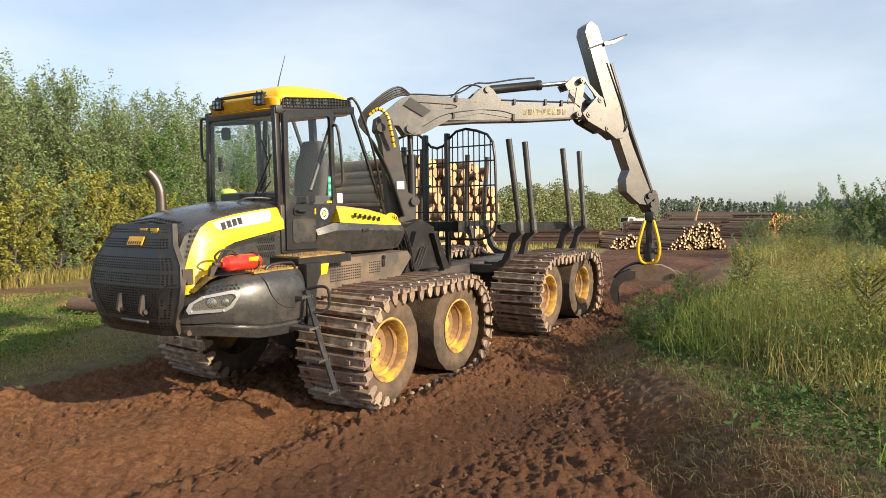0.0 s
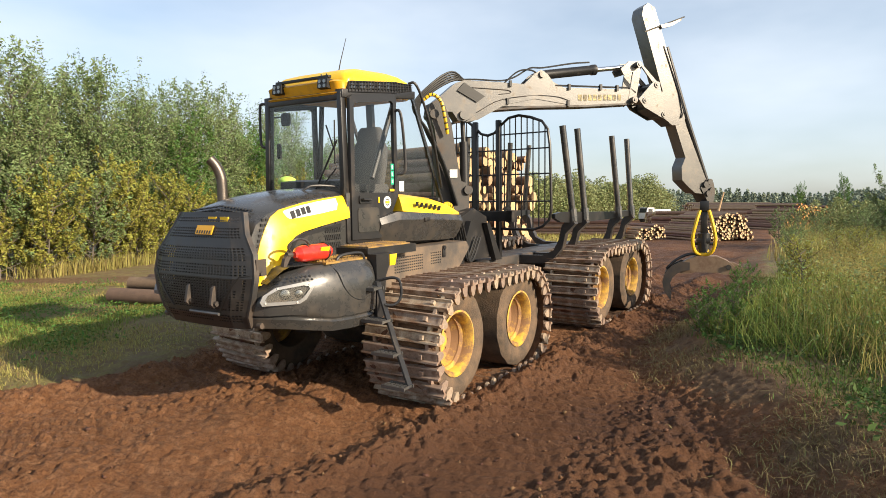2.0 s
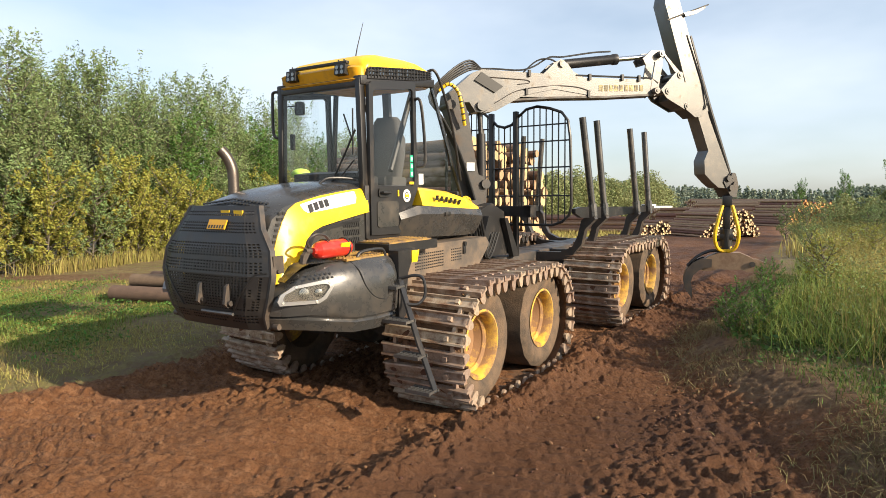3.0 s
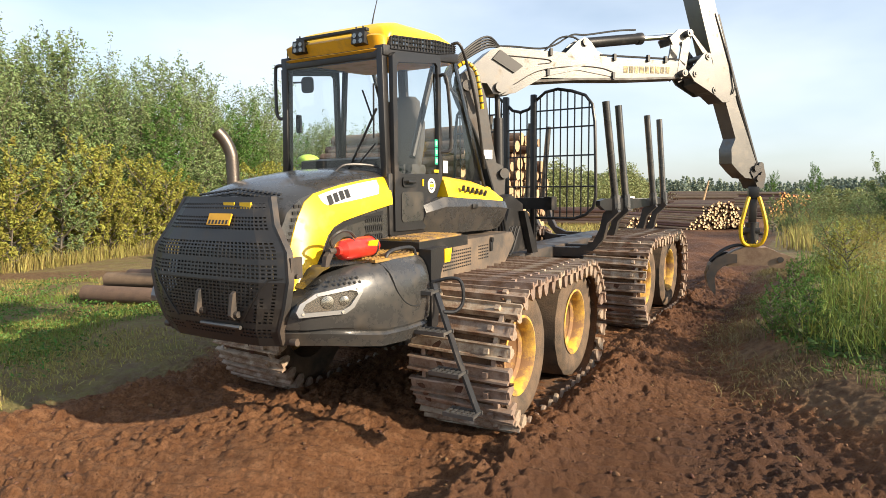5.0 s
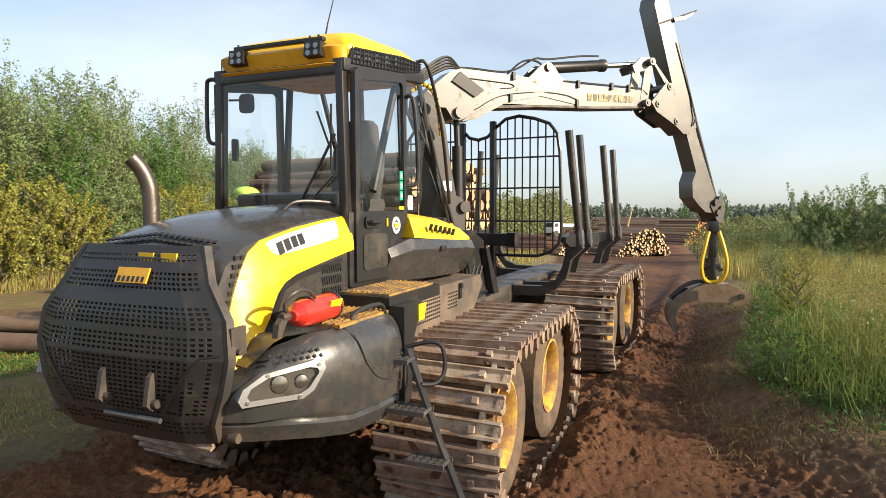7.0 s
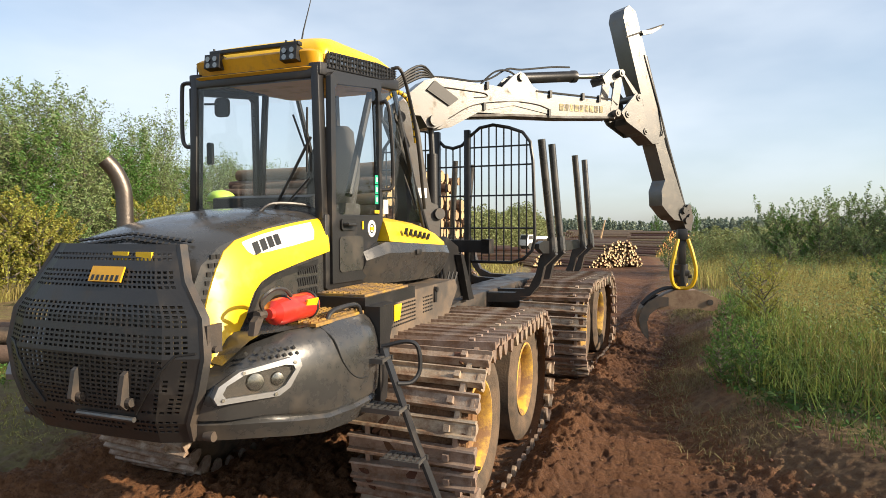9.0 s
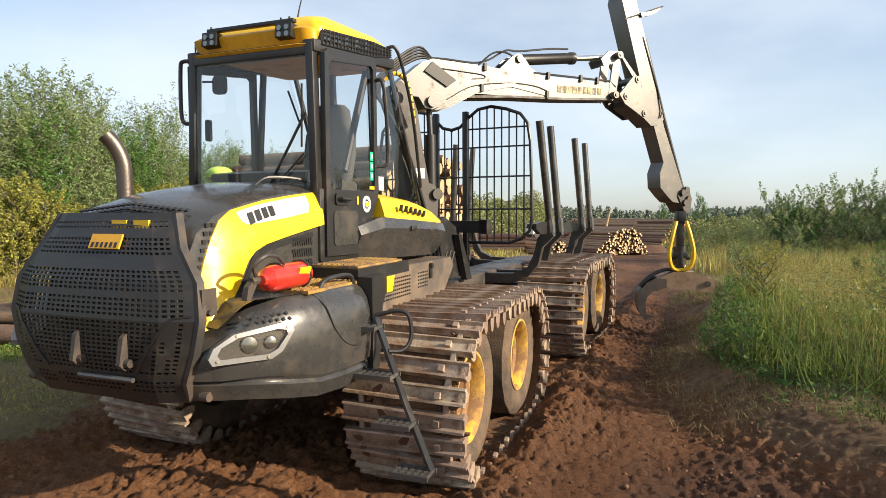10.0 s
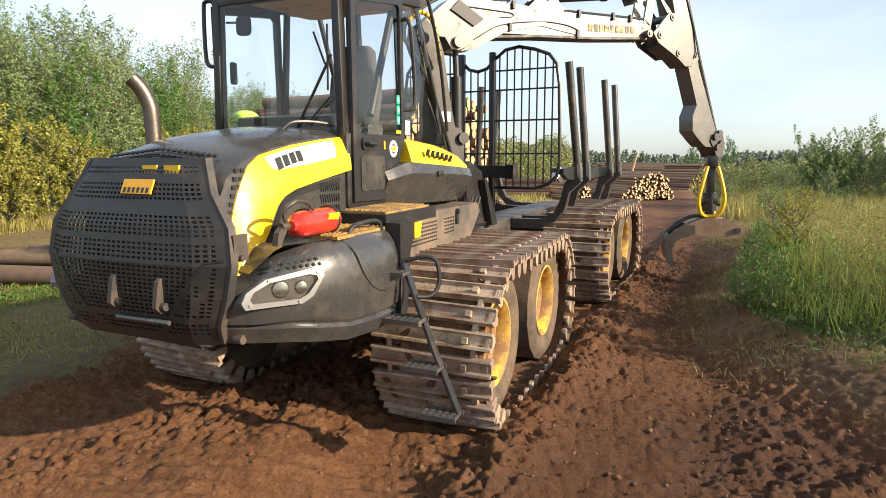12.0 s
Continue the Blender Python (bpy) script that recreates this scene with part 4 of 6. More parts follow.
    for x, zt, zl, y in ((0.69, 2.40, 2.18, 0.755), (0.5, 2.395, 2.165, 0.79), (0.0, 2.345, 2.13, 0.84), (-0.4, 2.27, 2.11, 0.83), (-0.66, 2.19, 2.10, 0.79), (-0.76, 2.12, 2.08, 0.7)):
        secs.append([(x, side * 0.45, zt + 0.01), (x, side * (y - 0.16), zt), (x, side * (y - 0.05), zt - 0.04), (x, side * y, zl + 0.03), (x, side * (y + 0.005), zl), (x, side * 0.45, zl)])
    loft(bm, secs)
    shoulder_panel = fp("rear_panel", bm, YELLOW, label="yellow shoulder panel with a row of dark lettering bars", bevel=0.008)
    bm = B()
    secs = []
    for x, zt, zm, zb, y in ((1.10, 2.10, 1.95, 1.80, 0.70), (0.85, 2.18, 1.98, 1.80, 0.80), (0.3, 2.15, 1.98, 1.78, 0.87), (-0.3, 2.115, 1.96, 1.76, 0.87), (-0.66, 2.095, 1.92, 1.76, 0.82), (-0.78, 2.07, 1.92, 1.80, 0.70)):
        secs.append([(x, side * 0.45, zt), (x, side * y, zt), (x, side * (y + 0.035), (zt + zm) / 2), (x, side * (y - 0.02), zm - 0.05), (x, side * (y - 0.10), zb), (x, side * 0.45, zb)])
    loft(bm, secs)
    fp("flank_panel", bm, GREY, label="dark grey flank cover", bevel=0.008)
    if side > 0:
        bm = B()
        for i in range(6):
            box(bm, (0.46 - i * 0.098, 0.822 + i * 0.006, 2.268 - i * 0.012), (0.05, 0.012, 0.062), pose(0, 0, 0, -16, 0, 0))
        part("lettering", bm, INK, shoulder_panel)
        bm = B()
        for i in range(3):
            box(bm, (-0.47 - i * 0.07, 0.845 - i * 0.012, 2.03), (0.045, 0.01, 0.035))
        part("model_mark", bm, YELLOW, shoulder_panel)
        bm = B()
        box(bm, (0.34, 0.905, 2.07), (0.12, 0.012, 0.05))
        fp("flap_latch", bm, BLACK, bevel=0.004)
bm = B()
prism(bm, [(1.60, 1.725), (1.46, 1.725), (1.50, 1.60), (1.60, 1.60)], 1.222, 1.228)
fp("sticker", bm, YELLOW, label="small yellow warning sticker")
bm = B()
box(bm, (0.2, 0, 1.95), (1.8, 1.2, 0.5))
box(bm, (-0.55, 0, 1.8), (0.5, 1.1, 0.8))
fp("cab_base", bm, BLACK, bevel=0.03)

# exhaust
bm = B()
tube(bm, arc([(2.29, -0.70, 2.20), (2.29, -0.70, 2.52), (2.30, -0.71, 2.64), (2.335, -0.74, 2.75), (2.385, -0.78, 2.83)], 5), [0.06] * 21, 14)
fp("exhaust_pipe", bm, EXHAUST, label="bent heat-stained exhaust stack")

# ladder on the left
bm = B()
loops = []
for x, y, z in ((1.88, 1.27, 1.46), (1.92, 1.33, 1.36), (1.97, 1.55, 0.86), (2.01, 1.77, 0.40)):
    loops.append([(x + 0.035, y + 0.012, z), (x + 0.035, y - 0.012, z), (x - 0.035, y - 0.012, z), (x - 0.035, y + 0.012, z)])
loft(bm, loops)
ladder = fp("ladder", bm, BLACK, label="black hanging access ladder with pierced treads", bevel=0.003)
for x, y, z in ((1.90, 1.31, 1.39), (1.955, 1.46, 1.06), (1.98, 1.61, 0.73), (2.01, 1.76, 0.41)):
    bm = B()
    for i in range(6):
        box(bm, (x + 0.05, y - 0.25 + i * 0.052, z), (0.16, 0.016, 0.026))
    for k in (-1, 1):
        box(bm, (x + 0.05 + k * 0.08, y - 0.115, z), (0.014, 0.29, 0.034))
    for i in range(5):
        for j in range(3):
            box(bm, (x - 0.0 + j * 0.05, y - 0.225 + i * 0.052, z + 0.016), (0.01, 0.034, 0.014), pose(0, 0, 0, 0, 0, 30))
    part("tread", bm, CRANE, ladder, "pierced steel tread", smooth=False)
bm = B()
tube(bm, arc([(1.87, 1.25, 1.46), (1.82, 1.42, 1.50), (1.79, 1.50, 1.46), (1.80, 1.52, 1.30), (1.86, 1.48, 1.22), (1.93, 1.40, 1.22)], 4), 0.016, 8)
part("ladder_handle", bm, BLACK, ladder)

# fire extinguisher on the deck
bm = B()
prof = [(0.0, 0.055), (0.045, 0.078), (0.09, 0.086), (0.42, 0.086), (0.47, 0.074), (0.50, 0.036), (0.53, 0.032)]
m = pose(2.26, 0.93, 1.81, 0, 0, 3)
tube(bm, [m @ Vector((a, 0, 0)) for a, r in [(-0.005, 0)] + prof], [0.01] + [r for a, r in prof], 18)
ext = thing("fire_extinguisher", "red fire extinguisher lying on the machine's yellow deck plate", "extinguisher", FRONT, bm=bm, material=RED)
bm = B()
for x in (2.34, 2.62):
    tube(bm, [(x, 0.93 + 0.088 * math.cos(a), 1.812 + 0.088 * math.sin(a)) for a in np.linspace(0, 2 * math.pi, 17)], 0.012, 6)
pieces("strap", bm, RUBBER, ext)
bm = B()
box(bm, (2.42, 1.022, 1.835), (0.13, 0.012, 0.06), pose(0, 0, 0, -20, 0, 0))
part("label_plate", bm, YELLOW, ext)
bm = B()
tube(bm, arc([(2.80, 0.93, 1.83), (2.86, 0.96, 1.90), (2.80, 1.0, 1.96), (2.68, 1.0, 1.95), (2.60, 0.99, 1.90)], 5), 0.012, 6)
tube(bm, [(2.79, 0.93, 1.81), (2.86, 0.93, 1.81)], 0.028, 8)
prism(bm, [(2.82, 1.84), (2.90, 1.78), (2.92, 1.70), (2.88, 1.70), (2.82, 1.79)], 0.91, 0.95)
part("valve", bm, STEEL_DARK, ext, "dark valve with squeeze handle")

# ---- cab ----
CW = 0.66


def post(bm, a, b, w=0.07, d=0.07):
    a, b = Vector(a), Vector(b)
    loft(bm, [[p + Vector((sx * d / 2, sy * w / 2, 0)) for sx, sy in ((-1, -1), (1, -1), (1, 1), (-1, 1))] for p in (a, b)])


def pane(name, pts, y0, y1, axis="y"):
    bm = B()
    bm.faces.new([bm.verts.new((p[0], y1, p[1]) if axis == "y" else (y1, p[0], p[1])) for p in pts])
    ob = fp(name, bm, GLASS, label="clear cab window pane", smooth=False)
    ob.visible_shadow = False
    return ob


bm = B()
for side in (1, -1):
    post(bm, (1.63, side * 0.62, 2.38), (1.62, side * 0.585, 3.58), 0.07, 0.09)
    post(bm, (0.70, side * CW, 2.36), (0.66, side * 0.60, 3.70), 0.05, 0.06)
    post(bm, (-0.52, side * 0.60, 2.25), (0.24, side * 0.56, 3.84), 0.045, 0.05)
    prism(bm, [(1.66, 3.50), (1.66, 3.60), (0.2, 3.76), (0.2, 3.66)], side * 0.53, side * 0.64)
    prism(bm, [(1.66, 2.42), (1.66, 1.84), (1.60, 1.80), (1.05, 1.80), (0.70, 2.30), (0.70, 2.42)], side * 0.55, side * 0.67)
box(bm, (1.63, 0, 3.53), (0.07, 1.20, 0.10))
box(bm, (1.60, 0, 2.42), (0.1, 1.3, 0.1))
box(bm, (0.26, 0, 3.74), (0.07, 1.12, 0.08))
box(bm, (-0.46, 0, 2.3), (0.1, 1.2, 0.1))
post(bm, (0.25, -0.04, 2.4), (0.32, -0.04, 3.7), 0.10, 0.06)
cab = fp("cab_frame", bm, BLACK, label="black steel cab frame", bevel=0.012)

# door on the left, and its twin frame on the right
for side in (1, -1):
    bm = B()
    outer = [(1.60, 1.87), (1.60, 3.50), (1.55, 3.54), (0.77, 3.645), (0.71, 3.61), (0.70, 2.37), (0.98, 1.93), (1.08, 1.86)]
    inner = [(1.535, 2.45), (1.53, 3.42), (1.50, 3.455), (0.81, 3.555), (0.775, 3.53), (0.755, 2.47), (0.79, 2.42), (1.45, 2.41)]
    y0, y1 = side * 0.65, side * 0.695
    loft(bm, [[(x, y, z) for x, z in o] for o, y in ((outer, y0), (outer, y1), (inner, y1), (inner, y0), (outer, y0))], caps=False)
    door = fp("door", bm, BLACK, label="black cab door with tall glass", bevel=0.006)
    if side > 0:
        bm = B()
        prism(bm, rounded(1.10, 1.50, 1.95, 2.24, 0.04), 0.694, 0.704)
        part("door_pocket", bm, GREY, door, bevel=0.004)
        bm = B()
        tube(bm, [(1.45, 0.72, 2.34), (1.45, 0.75, 2.34), (1.33, 0.755, 2.335), (1.30, 0.73, 2.335)], 0.014, 8)
        prism(bm, rounded(1.24, 1.48, 2.29, 2.385, 0.03), 0.703, 0.712)
        part("door_handle", bm, INK, door)
        bm = B()
        lathe(bm, [(0.045, 0), (0.075, 0), (0.075, 0.006), (0.045, 0.006)], 20, (0.93, 0.695, 2.30))
        tube(bm, [(0.93, 0.694, 2.30), (0.93, 0.70, 2.30)], 0.03, 12)
        part("emblem", bm, WHITE, door, "round white emblem")
        bm = B()
        box(bm, (0.93, 0.703, 2.30), (0.075, 0.006, 0.03))
        box(bm, (1.10, 0.70, 2.33), (0.025, 0.006, 0.07))
        box(bm, (0.83, 0.70, 2.45), (0.09, 0.006, 0.03))
        pieces("door_sticker", bm, YELLOW, door)
    bm = B()
    bm.faces.new([bm.verts.new((x, side * 0.68, z)) for x, z in ((1.54, 2.42), (1.54, 3.43), (1.50, 3.47), (0.80, 3.57), (0.765, 3.54), (0.745, 2.46), (0.78, 2.41))])
    g = part("door_glass", bm, GLASS, door, smooth=False)
    g.visible_shadow = False
    if side > 0:
        bm = B()
        for i in range(3):
            box(bm, (0.80, 0.684, 2.56 + i * 0.09), (0.06, 0.003, 0.08))
        part("safety_sticker", bm, GREEN_STICKER, door, "green escape sticker")
        bm = B()
        for i in range(3):
            box(bm, (0.80, 0.687, 2.56 + i * 0.09), (0.025, 0.003, 0.04))
        box(bm, (0.58, 0.668, 2.50), (0.10, 0.003, 0.13))
        pieces("sticker_mark", bm, WHITE, door)
        bm = B()
        tube(bm, arc([(0.73, 0.68, 3.44), (0.72, 0.76, 3.43), (0.68, 0.775, 3.2), (0.64, 0.775, 2.8), (0.65, 0.76, 2.67), (0.71, 0.68, 2.65)], 4), 0.019, 8)
        part("grab_handle", bm, BLACK, door)
    pane("side_glass", [(0.64, 3.68), (0.24, 3.76), (-0.46, 2.36), (0.68, 2.38)], side * 0.60, side * 0.606)
pane("windshield", [(-0.58, 2.44), (0.58, 2.44), (0.57, 3.54), (-0.57, 3.54)], 1.645, 1.651, "x")
bm = B()
loft(bm, [[(x, y, z) for y in (-0.56, 0.56)] for x, z in ((-0.46, 2.38), (0.22, 3.76))], closed=False, caps=False)
ob = fp("rear_window", bm, GLASS, smooth=False)
ob.visible_shadow = False
bm = B()
box(bm, (0.5, 0, 2.26), (2.0, 1.2, 0.08))
fp("cab_floor", bm, BLACK)
bm = B()
prism(bm, [(1.58, 2.42), (1.58, 2.56), (1.46, 2.585), (1.20, 2.52), (1.20, 2.30)], -0.48, 0.48)
fp("dashboard", bm, INK, label="black dashboard", bevel=0.02)

# roof
bm = B()
prism(bm, [(1.58, 3.545), (0.32, 3.69), (0.32, 3.72), (1.58, 3.575)], -0.55, 0.55)
fp("headliner", bm, CLOTH)
bm = B()
secs = []
for z, x0, x1, w in ((3.545, 0.24, 1.67, 0.585), (3.565, 0.22, 1.69, 0.605), (3.59, 0.22, 1.63, 0.605), (3.69, 0.22, 1.67, 0.605), (3.715, 0.26, 1.64, 0.58)):
    secs.append([(x, y, z + (0.10 * (1.6 - x) / 1.5 if z < 3.6 else 0.0)) for x, y in rounded(x0, x1, -w, w, 0.10, 4)])
loft(bm, secs)
roof = fp("roof", bm, YELLOW_SHADED, label="yellow cab roof, its visor coloured orange as if in shade", bevel=0.0)
bm = B()
secs = []
for z, x0, x1, w, r in ((3.69, 0.24, 1.56, 0.615, 0.06), (3.73, 0.24, 1.56, 0.625, 0.08), (3.78, 0.27, 1.54, 0.61, 0.10), (3.84, 0.36, 1.48, 0.55, 0.14), (3.875, 0.46, 1.36, 0.46, 0.16), (3.885, 0.6, 1.2, 0.32, 0.16)):
    secs.append([(x, y, z + 0.07 * smooth01(1.5, 0.9, x)) for x, y in rounded(x0, x1, -w, w, r, 5)])
loft(bm, secs)
part("roof_cap", bm, YELLOW, roof)
for side in (1, -1):
    bm = B()
    prism(bm, [(1.57, 3.575), (1.52, 3.70), (0.73, 3.81), (0.28, 3.83), (0.26, 3.76), (0.60, 3.685)], side * 0.55, side * 0.628)
    lampbox = part("lamp_bay", bm, INK, roof, bevel=0.01)
    bm = B()
    for i in range(5):
        x = 1.46 - i * 0.17
        tube(bm, [(x, side * 0.626, 3.645 + i * 0.024), (x, side * 0.634, 3.645 + i * 0.024)], 0.046, 10)
    pieces("work_lamp", bm, REFLECT, roof)
    bm = B()
    for i in range(22):
        x = 1.55 - i * 0.059
        z0, z1 = np.interp(x, (0.26, 0.6, 1.57), (3.76, 3.685, 3.575)), np.interp(x, (0.28, 0.73, 1.52), (3.83, 3.81, 3.70))
        tube(bm, [(x, side * 0.648, z0), (x, side * 0.648, z1)], 0.006, 5)
    for f in (0.0, 0.33, 0.66, 1.0):
        tube(bm, [(1.56 - 0.04 * f, side * 0.648, 3.575 + 0.125 * f), (0.66, side * 0.648, 3.68 + 0.13 * f), (0.27, side * 0.640, 3.76 + 0.07 * f)], 0.006, 5)
    part("lamp_grille", bm, BLACK, roof, kind="stuff")
bm = B()
for y in (-0.36, 0.38):
    box(bm, (1.66, y, 3.675), (0.09, 0.15, 0.115), pose(0, 0, 0, 0, -8, 0))
pieces("front_lamp_housing", bm, INK, roof, bevel=0.012)
bm = B()
for y in (-0.36, 0.38):
    for k in (-0.045, 0.045):
        for q in (-0.03, 0.03):
            tube(bm, [(1.700, y + k * 0.78, 3.672 + q * 0.85), (1.713, y + k * 0.78, 3.672 + q * 0.85)], 0.022, 8)
pieces("front_lamp", bm, REFLECT, roof)
bm = B()
box(bm, (1.67, 0.04, 3.75), (0.05, 0.86, 0.03))
for y in (-0.36, 0.34, 0.42):
    tube(bm, [(1.67, y, 3.72), (1.67, y, 3.785)], 0.01, 6)
part("light_bar", bm, INK, roof, bevel=0.004)
bm = B()
tube(bm, [(1.1, 0.1, 3.92), (1.07, 0.11, 4.06), (1.0, 0.15, 4.36)], [0.01, 0.007, 0.004], 6)
part("antenna", bm, INK, roof)

# mirror bracket outside right, inner mirror, wipers, handles
bm = B()
tube(bm, arc([(1.64, -0.60, 3.53), (1.66, -0.69, 3.53), (1.66, -0.715, 3.46), (1.66, -0.72, 3.12), (1.66, -0.69, 3.01), (1.64, -0.61, 3.0)], 4), 0.018, 8)
tube(bm, arc([(0.30, 0.60, 3.85), (0.26, 0.68, 3.85), (0.12, 0.70, 3.66), (-0.12, 0.70, 3.2), (-0.40, 0.66, 2.5)], 4), 0.018, 8)
pieces("guard_rail", bm, BLACK, machine)
bm = B()
prism(bm, rounded(-0.49, -0.35, 3.26, 3.42, 0.04), 1.50, 1.53, "x")
tube(bm, [(1.52, -0.46, 3.37), (1.56, -0.57, 3.37)], 0.01, 6)
prism(bm, rounded(-0.60, -0.545, 2.86, 3.05, 0.02), 1.48, 1.51, "x")
pieces("mirror", bm, INK, machine, bevel=0.006)
bm = B()
tube(bm, [(1.67, 0.20, 2.46), (1.68, 0.40, 2.76), (1.68, 0.56, 3.02)], 0.012, 6)
tube(bm, [(1.68, 0.52, 2.75), (1.68, 0.53, 3.25)], 0.009, 5)
tube(bm, [(1.68, 0.50, 2.95), (1.68, 0.40, 3.20)], 0.009, 5)
tube(bm, [(1.68, 0.54, 2.70), (1.68, 0.30, 2.48)], 0.009, 5)
pieces("wiper", bm, INK, machine)
bm = B()
tube(bm, arc([(0.36, 0.06, 3.20), (0.40, 0.12, 3.18), (0.42, 0.14, 3.0), (0.40, 0.12, 2.86), (0.36, 0.06, 2.84)], 4), 0.022, 8)
tube(bm, [(0.36, 0.40, 3.62), (0.95, 0.48, 2.6)], 0.035, 8)
pieces("inner_rail", bm, INK, machine)
bm = B()
prism(bm, rounded(0.32, 0.80, 2.42, 2.54, 0.05), -0.24, 0.26)
fp("seat_cushion", bm, CLOTH, bevel=0.03)
bm = B()
loft(bm, [[(x + t, y, z) for x, y in rounded(0.36, 0.50, -w, w, 0.06, 3)] for z, w, t in ((2.50, 0.26, 0.02), (2.8, 0.29, -0.02), (3.02, 0.28, -0.05), (3.12, 0.22, -0.06), (3.26, 0.20, -0.07), (3.31, 0.15, -0.07))])
fp("seat_back", bm, CLOTH, label="grey cloth driver's seat", bevel=0.02)
bm = B()
bmesh.ops.create_uvsphere(bm, u_segments=16, v_segments=10, radius=0.11, matrix=pose(1.42, -0.53, 2.575) @ Matrix.Diagonal((1.0, 1.15, 0.62, 1)))
box(bm, (1.48, -0.51, 2.545), (0.13, 0.17, 0.012))
thing("safety_helmet", "yellow-green plastic safety helmet behind the windscreen", "helmet", FRONT, bm=bm, material=HIVIS, bevel=0.004)


# ---- rear half: frame, bunk, gate ----
bm = B()
prism(bm, [(3.6, 0.85), (3.6, 1.15), (2.6, 1.26), (-2.0, 1.26), (-2.0, 1.02), (1.0, 1.05), (2.6, 0.9)], -0.30, 0.30)
box(bm, (0.25, 0, 0.78), (0.6, 1.3, 0.4))
prism(bm, [(4.3, 0.8), (4.3, 1.4), (3.5, 1.5), (3.5, 0.8)], -0.22, 0.22)
fp("rear_frame", bm, STEEL_DARK, label="dusty dark steel rear frame", bevel=0.02, m=RR)
bm = B()
prism(bm, [(3.75, 1.3), (3.75, 2.0), (3.3, 2.15), (2.9, 2.0), (2.75, 1.3)], -0.32, 0.32)
prism(bm, [(3.9, 1.25), (3.55, 1.95), (3.45, 1.95), (3.7, 1.25)], 0.33, 0.42)
prism(bm, [(2.55, 1.25), (2.95, 1.9), (3.05, 1.9), (2.75, 1.25)], 0.33, 0.42)
pieces("crane_base", bm, BLACK, machine, bevel=0.015, m=RR)
bm = B()
box(bm, (2.62, 0.12, 2.0), (0.16, 1.15, 0.17))
box(bm, (2.6, 0.64, 2.0), (0.2, 0.12, 0.2))
pieces("gate_beam", bm, BLACK, machine, bevel=0.012, m=RR)
# bunks with their stakes
BUNKS = (1.58, 1.02, -0.80, -1.62)
STAKE_LEAN = {1.58: 0.17, 1.02: 0.08, -0.80: 0.1, -1.62: -0.02}
for x in BUNKS:
    for side in (1, -1):
        bm = B()
        path = [(0.0, 1.18), (0.75, 1.20), (0.98, 1.30), (1.08, 1.50), (1.14, 1.76), (1.32, 1.94)]
        hi = [(y * side, z + 0.05) for y, z in path]
        lo = [(y * side + (0.07 * side if z > 1.4 else 0), z - 0.10) for y, z in path]
        prism(bm, lo + hi[::-1], x - 0.07, x + 0.07, "x")
        bolster = fp("bunk", bm, STEEL_DARK, label="dusty dark curved bunk arm", bevel=0.012, m=RR)
        bm = B()
        tube(bm, [(x, side * 1.33, 1.88), (x, side * 1.31, 2.10)], 0.075, 10)
        tube(bm, [(x, side * 1.31, 2.08), (x + STAKE_LEAN[x], side * 1.19, 3.56)], 0.058, 12)
        part("stake", bm, GREY, bolster, "upright round steel stake")
for side in (1, -1):
    bm = B()
    prism(bm, [(2.25, 2.03), (2.0, 2.06), (-0.70, 2.0), (-1.75, 2.0), (-1.75, 1.88), (-0.7, 1.86), (1.2, 1.84), (2.0, 1.88), (2.25, 1.96)], side * 1.22, side * 1.29)
    fp("bunk_rail", bm, BLACK, bevel=0.01, m=RR)

# headboard gate with two humps and a notch for the boom
gate_pts = [(-0.02, 3.42), (0.14, 3.46), (0.26, 3.58), (0.42, 3.70), (0.62, 3.73), (0.85, 3.68), (1.06, 3.60), (1.17, 3.46), (1.21, 3.20), (1.23, 2.6), (1.24, 2.10), (1.20, 1.93), (1.08, 1.82), (0.9, 1.76), (0.5, 1.76), (0.0, 1.76)]


def gate_span(y):
    y = abs(y)
    up = [p for p in gate_pts if p[1] > 2.6]
    dn = [p for p in gate_pts if p[1] <= 2.6][::-1]
    return np.interp(y, [p[0] for p in dn], [p[1] for p in dn]), np.interp(y, [p[0] for p in up], [p[1] for p in up])


bm = B()
ring = gate_pts + [(-y, z) for y, z in gate_pts[::-1]]
tube(bm, [(2.3, y, z) for y, z in ring], 0.024, 8)
gate = fp("headboard_gate", bm, BLACK, label="black barred headboard gate", m=RR)
for y in np.arange(-1.12, 1.13, 0.112):
    z0, z1 = gate_span(y)
    bm = B()
    tube(bm, [(2.3, y, z0), (2.3, y, z1)], 0.011, 6)
    part("bar", bm, BLACK, gate)
for z, y0, y1 in ((2.25, -1.22, 1.22), (2.72, -1.22, 1.22), (3.15, -1.22, 1.22), (3.42, 0.2, 1.17), (3.42, -0.2, -1.17)):
    bm = B()
    tube(bm, [(2.285, y0, z), (2.285, y1, z)], 0.013, 6)
    part("crossbar", bm, BLACK, gate)
for y in (0.24, -0.24):
    bm = B()
    box(bm, (2.33, y, 2.45), (0.09, 0.085, 2.45))
    part("gate_post", bm, BLACK, gate, bevel=0.012)

# ---- crane ----
cm = CR


def plate(bm, pts, y, t=0.03):
    prism(bm, pts, y - t / 2, y + t / 2)


